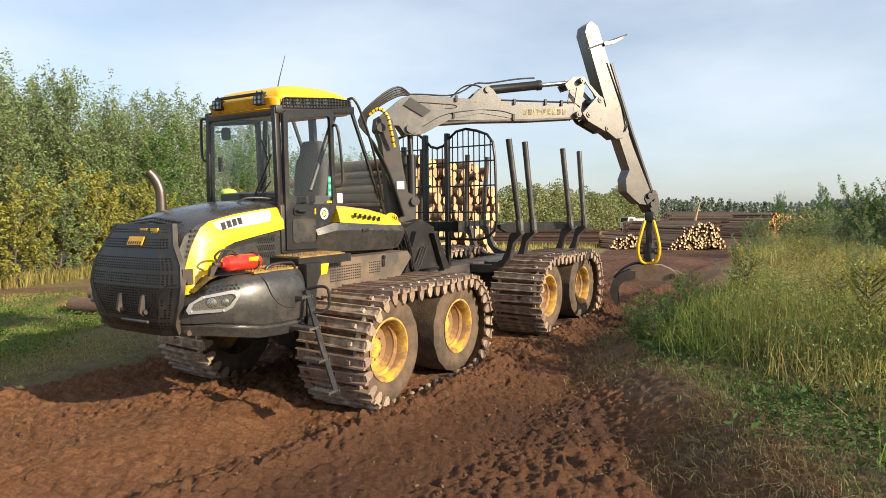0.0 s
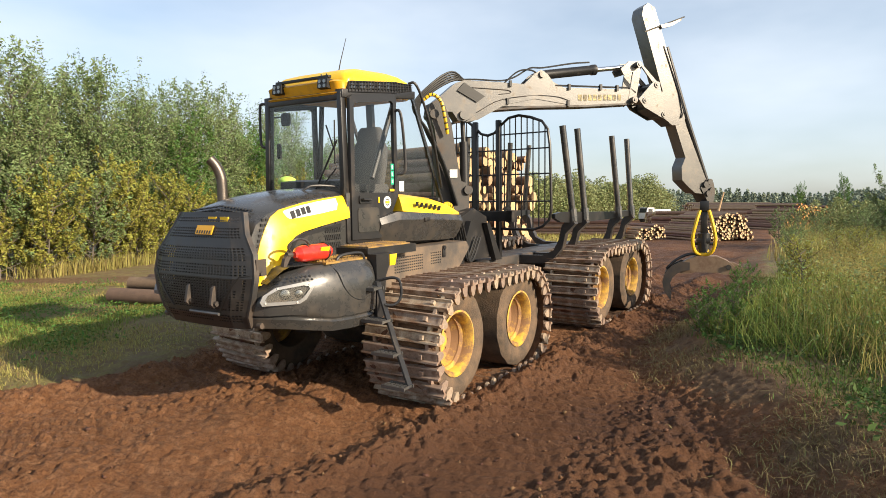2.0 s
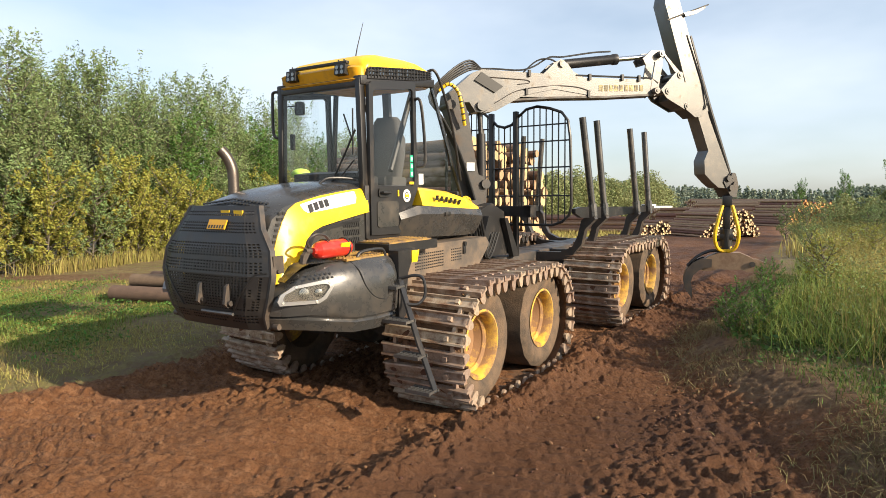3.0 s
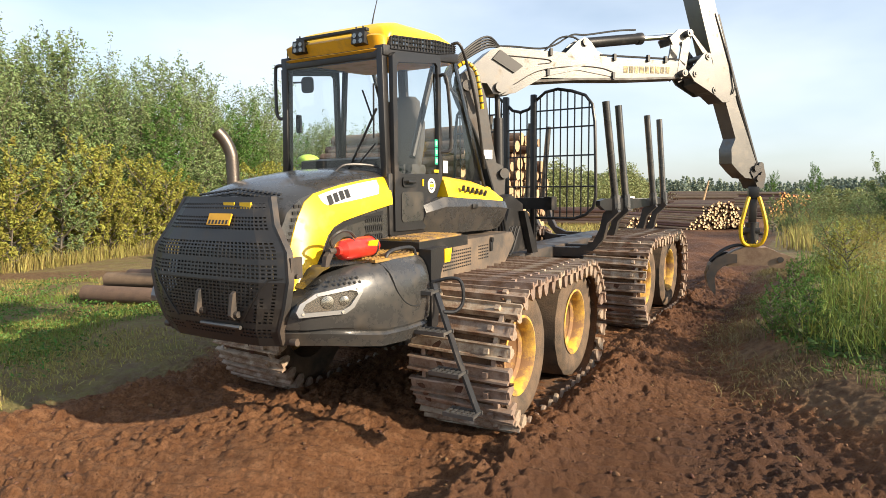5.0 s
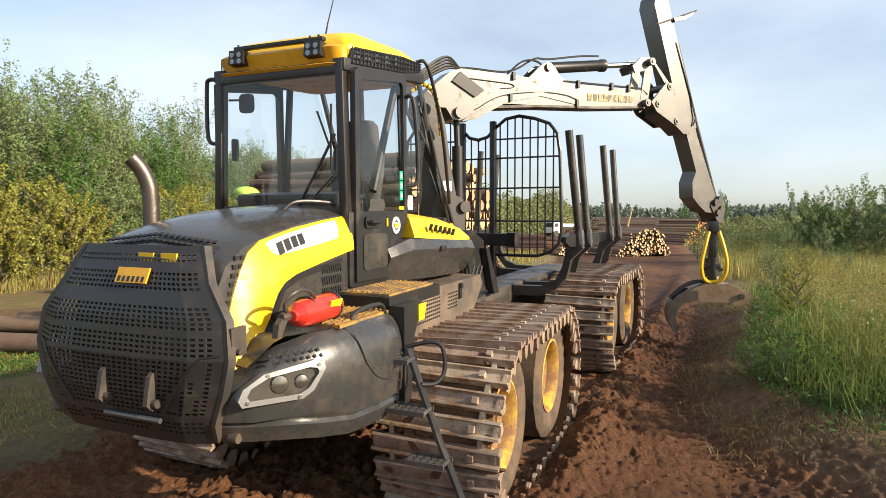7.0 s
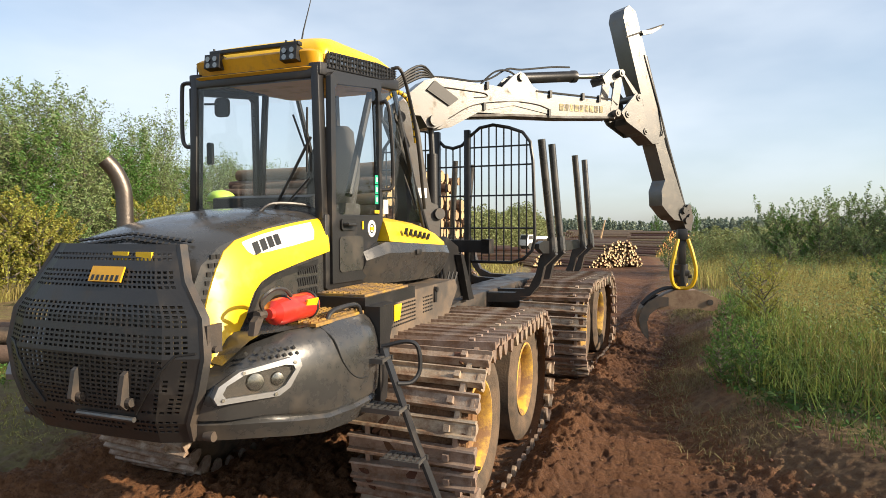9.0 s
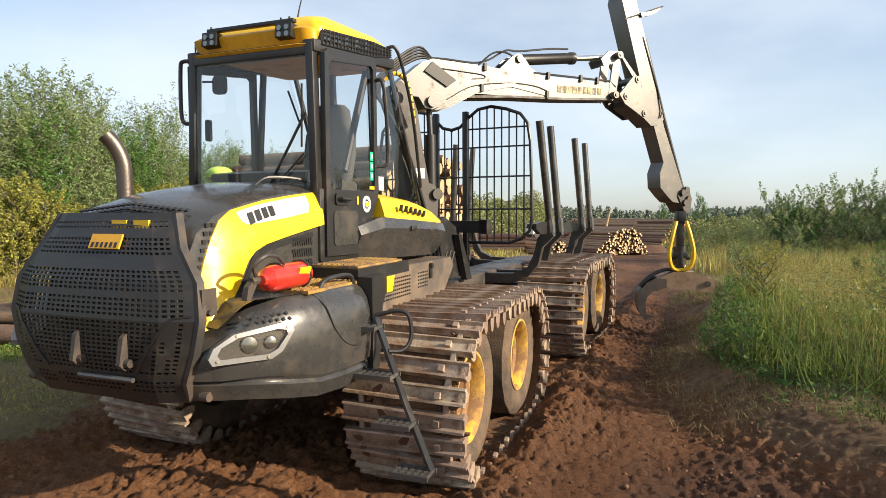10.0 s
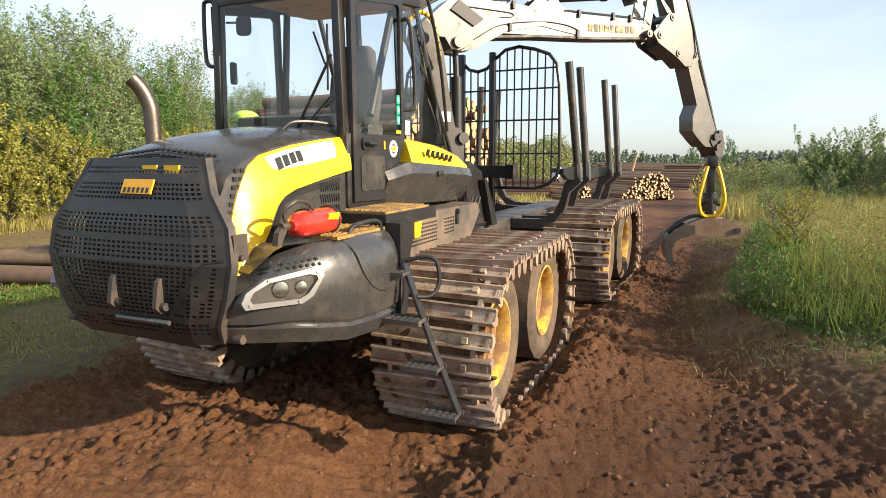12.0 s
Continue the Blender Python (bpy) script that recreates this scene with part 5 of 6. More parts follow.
bm = B()
prism(bm, [(-0.52, 3.70), (-0.50, 3.84), (-0.38, 3.90), (-0.24, 3.80), (-0.14, 3.52), (-0.06, 3.0), (0.02, 2.60), (0.12, 2.56), (0.16, 2.38), (0.14, 2.0), (-0.32, 2.0), (-0.33, 2.5), (-0.37, 3.0), (-0.43, 3.45)], -0.15, 0.15)
tube(bm, [(0, 0, 1.6), (0, 0, 2.1)], 0.30, 20)
tube(bm, [(-0.44, -0.2, 3.67), (-0.44, 0.2, 3.67)], 0.075, 14)
tube(bm, [(0.13, -0.2, 2.45), (0.13, 0.2, 2.45)], 0.075, 14)
fp("crane_pillar", bm, STEEL_DARK, label="dark crane slewing pillar", bevel=0.015, m=cm)
bm = B()
tube(bm, [(0.13, 0, 2.45), (0.12, 0, 3.25)], 0.075, 12)
tube(bm, [(0.12, 0, 3.25), (0.10, 0, 3.66)], 0.04, 10)
fp("lift_cylinder", bm, BLACK, m=cm)
bm = B()
prism(bm, [(-0.46, 3.74), (-0.44, 3.86), (-0.30, 3.98), (-0.06, 4.18), (0.10, 4.235), (0.93, 4.225), (1.9, 4.19), (3.24, 4.21), (3.30, 4.06), (3.26, 3.97), (2.28, 3.90), (1.35, 3.855), (0.75, 3.835), (0.50, 3.78), (0.24, 3.64), (0.08, 3.57), (-0.02, 3.58), (-0.12, 3.72), (-0.28, 3.72)], -0.14, 0.14)
boom = fp("main_boom", bm, CRANE, label="dusty grey main boom of the loader crane", bevel=0.018, m=cm)
bm = B()
for y in (-0.12, 0.12):
    plate(bm, [(1.12, 4.18), (1.36, 4.40), (1.48, 4.47), (1.60, 4.40), (1.70, 4.28), (1.95, 4.17)], y)
    plate(bm, [(0.10, 3.56), (0.22, 3.64), (0.75, 3.92), (1.35, 4.04), (2.0, 3.95), (1.95, 3.91), (1.35, 3.98), (0.8, 3.86), (0.32, 3.60)], y * 1.22, 0.012)
tube(bm, [(1.49, -0.17, 4.39), (1.49, 0.17, 4.39)], 0.055, 14)
tube(bm, [(0.07, -0.19, 3.67), (0.07, 0.19, 3.67)], 0.075, 14)
pieces("boom_bracket", bm, CRANE, boom, bevel=0.006)
bm = B()
for s0, z in ((0.85, 3.92), (0.9, 4.21), (1.98, 3.92), (2.0, 4.20), (2.62, 4.22), (2.95, 4.22)):
    box(bm, (s0, -0.15, z), (0.04, 0.05, 0.10))
pieces("hose_clamp", bm, INK, boom, bevel=0.005)
bm = B()
prism(bm, [(0.52, 3.755), (1.35, 3.83), (2.28, 3.872), (3.24, 3.945), (3.24, 3.975), (2.28, 3.905), (1.35, 3.86), (0.52, 3.79)], -0.152, 0.152)
part("lower_flange", bm, STEEL_DARK, boom)
bm = B()
tube(bm, arc([(0.16, -0.148, 4.12), (0.60, -0.148, 4.11), (0.86, -0.148, 4.10), (0.90, -0.148, 4.06), (0.70, -0.148, 4.03)], 4), 0.007, 5)
tube(bm, arc([(0.30, -0.148, 3.72), (0.70, -0.148, 3.93), (1.3, -0.148, 4.03), (1.75, -0.148, 4.03), (2.02, -0.148, 3.97)], 5), 0.007, 5)
pieces("weld_seam", bm, STEEL_DARK, boom)
bm = B()
prism(bm, [(-0.04, 4.06), (0.08, 4.19), (0.44, 3.98), (0.30, 3.88)], -0.165, -0.145)
part("boom_patch", bm, INK, boom)
bm = B()
for i in range(9):
    box(bm, (2.22 + i * 0.098, -0.143, 4.03 + i * 0.004), (0.066 if i % 3 else 0.08, 0.006, 0.10))
part("boom_mark", bm, FADED, boom, "faded yellow lettering bars")
bm = B()
tube(bm, [(1.49, 0, 4.40), (1.64, 0, 4.42), (2.50, 0, 4.54), (2.52, 0, 4.54), (2.60, 0, 4.55)], [0.06, 0.08, 0.08, 0.092, 0.092], 14)
jib_cyl = fp("jib_cylinder", bm, BLACK, label="black hydraulic cylinder with bright rod", m=cm)
bm = B()
tube(bm, [(2.58, 0, 4.545), (3.32, 0, 4.64)], 0.042, 12)
part("piston_rod", bm, CHROME, jib_cyl)
bm = B()
OFF = Matrix.Translation((-0.27, 0, -0.16))
for y in (-0.13, 0.13):
    plate(bm, [(3.30, 4.72), (3.46, 4.86), (3.68, 4.88), (3.72, 4.78), (3.62, 4.2), (3.55, 4.10), (3.46, 4.18), (3.55, 4.68), (3.36, 4.62)], y)
    plate(bm, [(3.68, 4.85), (3.72, 4.76), (4.00, 4.44), (4.06, 4.50)], y * 1.25)
    plate(bm, [(3.62, 4.20), (3.72, 4.30), (3.93, 4.52), (4.04, 4.50), (4.08, 4.40), (4.22, 3.92), (4.12, 3.88), (3.74, 4.06)], y * 1.6)
for s0, z in ((3.62, 4.80), (3.54, 4.18), (3.76, 4.18), (4.00, 4.46), (4.16, 3.94)):
    tube(bm, [(s0, -0.24, z), (s0, 0.24, z)], 0.055, 14)
    tube(bm, [(s0, -0.255, z), (s0, 0.255, z)], 0.026, 8)
pieces("boom_link", bm, CRANE, machine, bevel=0.006, m=cm @ OFF)
bm = B()
prism(bm, [(3.34, 5.52), (3.37, 5.66), (3.46, 5.73), (3.60, 5.66), (4.06, 4.45), (4.30, 3.72), (4.18, 3.62), (4.02, 3.60), (3.84, 3.72), (3.58, 3.82), (3.48, 3.88), (3.50, 3.98), (3.80, 4.20)], -0.16, 0.16)
stick = fp("jib", bm, CRANE, label="dusty grey telescopic jib", bevel=0.02, m=cm @ Matrix.Translation((0.10, 0, 0)))
bm = B()
prism(bm, [(3.92, 3.9), (4.20, 4.0), (4.34, 3.60), (4.84, 2.56), (4.86, 2.42), (4.78, 2.34), (4.58, 2.36), (4.44, 2.46), (4.28, 2.60), (4.26, 2.84), (4.34, 3.02), (4.08, 3.66)], -0.14, 0.14)
part("jib_extension", bm, CRANE, stick, bevel=0.02)
bm = B()
prism(bm, [(3.70, 5.36), (3.92, 5.41), (4.14, 5.50), (4.15, 5.475), (3.95, 5.36), (3.74, 5.30)], -0.20, -0.12)
tube(bm, [(3.38, -0.18, 5.22), (4.22, -0.18, 5.54)], 0.012, 6)
part("jib_bracket", bm, CRANE, stick)
bm = B()
tube(bm, [(3.96, -0.02, 5.02), (4.44, -0.02, 3.76), (4.92, -0.02, 2.60)], 0.05, 10)
tube(bm, [(3.80, -0.16, 5.0), (4.14, -0.17, 4.2), (4.24, -0.19, 3.86), (4.20, -0.18, 3.74)], 0.014, 6)
part("extension_cylinder", bm, BLACK, stick)
bm = B()
for s0, z in ((4.78, 2.52), (4.87, 2.57), (4.84, 2.35), (4.92, 2.41)):
    tube(bm, [(s0, -0.20, z), (s0, 0.20, z)], 0.055, 12)
prism(bm, [(4.68, 2.46), (4.82, 2.62), (4.97, 2.56), (5.02, 2.38), (4.98, 2.18), (4.86, 2.18)], -0.16, 0.16)
part("jib_tip", bm, STEEL_DARK, stick, bevel=0.01)
GR = cm @ pose(4.97, -0.05, -0.03, 0, 0, -38.7)
bm = B()
box(bm, (0, 0, 2.14), (0.16, 0.22, 0.20))
box(bm, (0, 0, 1.85), (0.12, 0.14, 0.5))
box(bm, (0, 0, 1.48), (0.24, 0.2, 0.10))
tube(bm, [(0, 0, 1.62), (0, 0, 1.14)], 0.11, 14)
tube(bm, [(-0.17, 0, 1.42), (0.17, 0, 1.42)], 0.03, 8)
fp("rotator", bm, BLACK, label="black rotator link", bevel=0.012, m=GR)
for sgn in (1, -1):
    bm = B()
    tube(bm, arc([(sgn * 0.08, -0.10, 2.06), (sgn * 0.14, -0.16, 1.84), (sgn * 0.20, -0.18, 1.52), (sgn * 0.15, -0.14, 1.28), (sgn * 0.02, -0.10, 1.22), (-sgn * 0.08, -0.04, 1.30)], 5), 0.032, 8)
    fp("grapple_hose", bm, HOSE_Y, label="yellow wrapped hydraulic hose", m=GR)
GP = GR @ Matrix.Translation((0.06, 0, 0))
bm = B()
prism(bm, [(-0.18, 1.19), (0.18, 1.19), (0.36, 1.11), (0.50, 1.00), (0.46, 0.84), (0.3, 0.85), (0.2, 0.88), (-0.2, 0.88), (-0.3, 0.85), (-0.46, 0.84), (-0.50, 1.00), (-0.36, 1.11)], -0.14, 0.14)
grapple = fp("grapple", bm, GRAPPLE_STEEL, label="worn steel timber grapple, hanging open", bevel=0.015, m=GP)
for sgn in (1, -1):
    bm = B()
    tube(bm, [(sgn * 0.38, -0.17, 0.99), (sgn * 0.38, 0.17, 0.99)], 0.05, 12)
    part("grapple_pin", bm, STEEL_DARK, grapple)
for sgn, ys in ((1, (-0.05, 0.05)), (-1, (-0.17, 0.17))):
    outer = [(0.30, 1.07), (0.46, 1.08), (0.62, 1.00), (0.74, 0.86), (0.79, 0.68), (0.75, 0.50), (0.62, 0.31)]
    inn = [(0.63, 0.50), (0.65, 0.64), (0.61, 0.76), (0.52, 0.85), (0.42, 0.90), (0.30, 0.92)]
    bm = B()
    for y in ys:
        prism(bm, [(sgn * a, z) for a, z in outer + inn], y - 0.026, y + 0.026)
    wy = max(abs(y) for y in ys)
    prism(bm, [(sgn * 0.62, 1.0), (sgn * 0.74, 0.86), (sgn * 0.79, 0.68), (sgn * 0.75, 0.50), (sgn * 0.71, 0.52), (sgn * 0.74, 0.68), (sgn * 0.69, 0.84), (sgn * 0.59, 0.96)], -wy, wy)
    part("grapple_tine", bm, GRAPPLE_STEEL if sgn > 0 else STEEL_DARK, grapple, "worn curved grapple tine", bevel=0.006)
bm = B()
for k in range(4):
    tube(bm, arc([(-0.1, -0.1 + 0.06 * k, 1.21), (-0.32, -0.1 + 0.06 * k, 1.21), (-0.54, -0.1 + 0.06 * k, 1.10), (-0.72, -0.1 + 0.06 * k, 0.92)], 4), 0.02, 6)
pieces("grapple_hose_run", bm, BLACK, grapple)

# hoses: black loops between the halves, up the pillar and over the boom
rng_h = random.Random(4)
for i in range(9):
    y = 0.16 + 0.05 * i
    bm = B()
    dz = rng_h.uniform(-0.1, 0.1)
    tube(bm, arc([(-0.62, y + 0.05, 1.95 + dz * 0.6), (-1.0, y + 0.04, 1.98 + dz), (-1.28, y, 1.6 + dz), (-1.35, y, 1.30 + dz), (-1.55, y - 0.02, 1.32 + dz), (-1.75, y, 1.7)], 4), 0.016, 6)
    fp("hose", bm, RUBBER)
bm = B()
tube(bm, arc([(-0.62, 0.42, 2.12), (-0.78, 0.46, 2.22), (-0.95, 0.45, 2.22), (-1.08, 0.42, 2.10)], 5), 0.05, 10)
fp("wrapped_hose", bm, HOSE_Y, label="yellow spiral-wrapped hose bundle")
bm = B()
for k in range(16):
    t = k / 15
    a = Vector((-0.62 - 0.46 * t, 0.42 + 0.04 * math.sin(t * 3.1), 2.12 + 0.11 * math.sin(t * 3.1)))
    if k % 2:
        tube(bm, [a, a + Vector((-0.012, 0, 0))], 0.053, 10)
pieces("hose_band", bm, RUBBER, machine)
for i in range(5):
    o = i * 0.035
    bm = B()
    tube(bm, arc([(-0.1, -0.17 - o, 2.2), (-0.34, -0.19 - o, 2.9), (-0.60, -0.2 - o, 3.4), (-0.70 - o, -0.2 - o, 3.75), (-0.52, -0.2 - o, 3.98 + o), (-0.15, -0.16 - o * 0.4, 4.20 + o), (0.1, -0.1, 4.24)], 4), 0.017, 6)
    fp("crane_hose", bm, RUBBER, m=cm)
bm = B()
tube(bm, arc([(-0.66, -0.22, 3.86), (-0.50, -0.26, 3.96), (-0.36, -0.28, 3.86), (-0.30, -0.29, 3.62), (-0.24, -0.24, 3.35)], 6), 0.028, 8)
fp("wrapped_hose", bm, HOSE_Y, label="yellow spiral-wrapped crane hose", m=cm)
bands = arc([(-0.66, -0.22, 3.86), (-0.50, -0.26, 3.96), (-0.36, -0.28, 3.86), (-0.30, -0.29, 3.62), (-0.24, -0.24, 3.35)], 6)
bm = B()
for a, b in zip(bands[::2], bands[1::2]):
    tube(bm, [a, a.lerp(b, 0.45)], 0.031, 8)
pieces("hose_band", bm, RUBBER, machine, m=cm)
bm = B()
tube(bm, arc([(-0.05, -0.10, 4.24), (0.3, -0.10, 4.26), (0.75, -0.10, 4.26), (1.02, -0.08, 4.34), (1.3, -0.06, 4.50), (1.55, -0.06, 4.52), (2.1, -0.06, 4.62), (2.45, -0.05, 4.66)], 4), 0.014, 6)
tube(bm, arc([(0.8, -0.13, 4.22), (1.05, -0.12, 4.42), (1.3, -0.10, 4.46), (1.5, -0.10, 4.36)], 4), 0.014, 6)
tube(bm, [(1.75, -0.13, 4.22), (3.22, -0.13, 4.24), (3.34, -0.14, 4.16)], 0.016, 6)
pieces("boom_hose", bm, RUBBER, machine, m=cm)
bm = B()
box(bm, (-0.12, -0.165, 2.72), (0.13, 0.012, 0.13))
fp("pillar_plate", bm, WHITE, label="small white sign plate", m=cm)


# ---- logs ----
def log_mesh(name, length, r, bark=BARK, cut=CUT, seg=12, bend=0.03, seed=0):
    """A log lying along x from 0 to its length: barked side, pale ends with a slight dish."""
    rg = random.Random(seed)
    bm = B()
    n = 6
    loops = []
    ph = rg.uniform(0, 6.3)
    for i in range(n + 1):
        x = length * i / n
        rr = r * (1 + 0.08 * (0.5 - i / n))
        off = bend * math.sin(math.pi * i / n)
        loops.append([(x, off * math.cos(ph) + rr * math.cos(a) * (1 + 0.04 * math.sin(3 * a + ph)), off * math.sin(ph) + rr * math.sin(a)) for a in np.linspace(0, 2 * math.pi, seg, endpoint=False)])
    loft(bm, loops)
    me = finish(bm, name, bark)
    me.materials.append(cut)
    for p in me.polygons:
        if len(p.vertices) == seg:
            p.material_index = 1
    return me


def sized_log(length, r, seed):
    return log_mesh("log", length, r, seed=seed)


SIZES = [sized_log(4.2, r, i) for i, r in enumerate((0.095, 0.11, 0.125, 0.14, 0.155))]
RS = (0.095, 0.11, 0.125, 0.14, 0.155)

# the tall stack behind the machine: cut ends face along the road's right-hand normal
STACK_O, STACK_A = np.array((-0.9, 14.6)), np.array((0.557, 0.83))
stack_turn = math.degrees(math.atan2(0.557, -0.83))
rs = random.Random(11)
z = 0.0
row = 0
while z < 3.45:
    u = 0.10 + 0.06 * (row % 2) + max(0, row - 8) * 0.05
    while u < 4.35 - max(0, row - 8) * 0.09:
        i = rs.randrange(5)
        r = RS[i]
        p = STACK_O + STACK_A * (u + r)
        gz = float(ground_z(p[0], p[1], False))
        ob = new("log", SIZES[i])
        dx = rs.uniform(-0.22, 0.22)
        ob.matrix_world = place(pose(p[0] - 0.83 * dx, p[1] + 0.557 * dx, gz + z + r + rs.uniform(-0.02, 0.03), rs.uniform(0, 360), rs.uniform(-0.6, 0.6), stack_turn + rs.uniform(-1.5, 1.5)))
        tagged(ob, "barked spruce log with a pale sawn end in a tall stack", "log", "logs in the tall stack")
        u += 2 * r + rs.uniform(0.0, 0.02)
    z += 0.222
    row += 1

# a few loose logs on the grass by the lane
for x, y, zz, turn, i, ln in ((-8.2, 14.3, 0.09, -13, 4, 1.0), (-8.4, 13.9, 0.09, -16, 4, 1.0), (-8.0, 14.75, 0.09, -10, 3, 1.0), (-8.05, 14.1, 0.34, -14, 3, 1.0), (-7.8, 14.5, 0.34, -11, 4, 1.0)):
    ob = new("log", SIZES[i])
    ob.matrix_world = place(pose(x, y, zz + 0.06, 20 * i, 0, turn))
    tagged(ob, "weathered grey-brown log lying in a small heap on the grass", "log", "loose logs beside the lane")


def far_pile(name, label, x, y, length, height, turn, log_len, r, cut, seed, slope=0.8, bark=BARK_FAR):
    """A long heap of logs seen from far off: real cylinders, all in one mesh. Ends look along the local -y."""
    rg = np.random.default_rng(seed)
    verts, faces, index = [], [], []
    seg = 7
    z, rown = r, 0
    cosv, sinv = np.cos(np.arange(seg) * 2 * np.pi / seg), np.sin(np.arange(seg) * 2 * np.pi / seg)
    while z < height:
        inset = slope * z
        u = inset + r * (rown % 2)
        while u < length - inset:
            rr = r * rg.uniform(0.75, 1.15)
            jz = rg.uniform(-0.05, 0.05) + 0.14 * math.sin(u * 1.7 + seed) + 0.06 * math.sin(u * 4.1)
            y0 = rg.uniform(-0.25, 0.25)
            b = len(verts)
            for yy in (y0, y0 + log_len):
                for c, s in zip(cosv, sinv):
                    verts.append((u + rr * c, yy, max(0.02, z + jz + rr * s)))
            for k in range(seg):
                faces.append((b + k, b + (k + 1) % seg, b + seg + (k + 1) % seg, b + seg + k))
                index.append(0)
            for e in (0, seg):
                faces.extend([(b + e, b + e + 1, b + e + 2, b + e + 3), (b + e, b + e + 3, b + e + 4, b + e + 5), (b + e, b + e + 5, b + e + 6, b + e + 6)][:2])
                index.extend([1, 1])
                faces.append((b + e, b + e + 5, b + e + 6, b + e))
                index.append(1)
            u += 2 * r * rg.uniform(0.9, 1.08)
        z += r * 1.74
        rown += 1
    tri, ti = [], []
    for f, m in zip(faces, index):
        if m == 0:
            tri += [(f[0], f[1], f[2]), (f[0], f[2], f[3])]
            ti += [0, 0]
        elif f[3] == f[0]:
            tri.append(f[:3])
            ti.append(1)
        else:
            tri += [(f[0], f[1], f[2]), (f[0], f[2], f[3])]
            ti += [1, 1]
    me = arrays(name, verts, tri, [bark, cut], ti)
    ob = new(name, me)
    ob.matrix_world = place(pose(x, y, float(ground_z(x, y, False)) * 0.5, 0, 0, turn))
    return tagged(ob, label, "log pile", kind="stuff")


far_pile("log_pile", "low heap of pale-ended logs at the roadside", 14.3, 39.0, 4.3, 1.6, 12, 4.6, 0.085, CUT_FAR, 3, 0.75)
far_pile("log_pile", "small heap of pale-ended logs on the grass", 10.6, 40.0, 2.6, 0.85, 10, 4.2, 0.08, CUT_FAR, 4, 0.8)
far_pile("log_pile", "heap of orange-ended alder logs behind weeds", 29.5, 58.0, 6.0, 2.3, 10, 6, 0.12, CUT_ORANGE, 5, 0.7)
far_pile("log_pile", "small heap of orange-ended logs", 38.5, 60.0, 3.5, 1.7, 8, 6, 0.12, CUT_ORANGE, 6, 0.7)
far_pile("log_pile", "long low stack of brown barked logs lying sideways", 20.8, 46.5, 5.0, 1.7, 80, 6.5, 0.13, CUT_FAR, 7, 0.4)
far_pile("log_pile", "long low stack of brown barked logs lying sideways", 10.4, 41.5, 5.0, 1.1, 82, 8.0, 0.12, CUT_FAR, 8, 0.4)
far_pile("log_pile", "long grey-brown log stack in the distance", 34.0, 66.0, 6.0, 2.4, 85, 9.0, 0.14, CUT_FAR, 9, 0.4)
bm = B()
tube(bm, [(22.9, 56.6, 0), (23.1, 56.6, 2.0), (23.5, 56.6, 3.5)], [0.14, 0.12, 0.06], 8)
thing("broken_trunk", "pale leaning broken tree trunk beside the log piles", "tree trunk", bm=bm, material=CUT)

# white lorry far down the clearing
lorry = thing("lorry", "small white lorry parked far off beside the log stacks", "lorry", pose(26.6, 89, 0, 0, 0, 200))
bm = B()
prism(bm, [(0.7, 0.5), (0.7, 1.4), (0.5, 2.1), (-0.6, 2.1), (-0.7, 0.5)], -0.9, 0.9)
part("lorry_cab", bm, WHITE, lorry, bevel=0.06)
bm = B()
box(bm, (-2.1, 0, 1.2), (2.6, 1.8, 1.3))
part("lorry_box", bm, WHITE, lorry, bevel=0.04)
bm = B()
prism(bm, [(0.72, 1.38), (0.54, 2.0), (0.50, 2.0), (0.68, 1.38)], -0.78, 0.78)
box(bm, (0.05, 0.91, 1.65), (0.7, 0.02, 0.5))
box(bm, (0.05, -0.91, 1.65), (0.7, 0.02, 0.5))
pieces("lorry_window", bm, INK, lorry)
for x in (0.1, -2.6):
    for y in (-0.8, 0.8):
        bm = B()
        tube(bm, [(x, y - 0.15, 0.45), (x, y + 0.15, 0.45)], 0.45, 14)
        part("lorry_wheel", bm, RUBBER, lorry)


# ---- plants ----
def leaf_cards(centres, rg, size, aspect=0.45, droop=0.0):
    """Pointed leaves, one rhombus each, turned at random."""
    n = len(centres)
    d = rg.normal(size=(n, 3))
    d[:, 2] = d[:, 2] * 0.7 - droop
    d /= np.linalg.norm(d, axis=1)[:, None]
    e = np.cross(d, rg.normal(size=(n, 3)))
    e /= np.linalg.norm(e, axis=1)[:, None]
    ln = size * rg.uniform(0.6, 1.35, (n, 1))
    a, b = centres - d * ln / 2, centres + d * ln / 2
    m = centres - d * ln * 0.08
    v = np.stack([a, m + e * ln * aspect / 2, b, m - e * ln * aspect / 2], 1).reshape(-1, 3)
    f = np.arange(4 * n).reshape(n, 4)
    return v, f


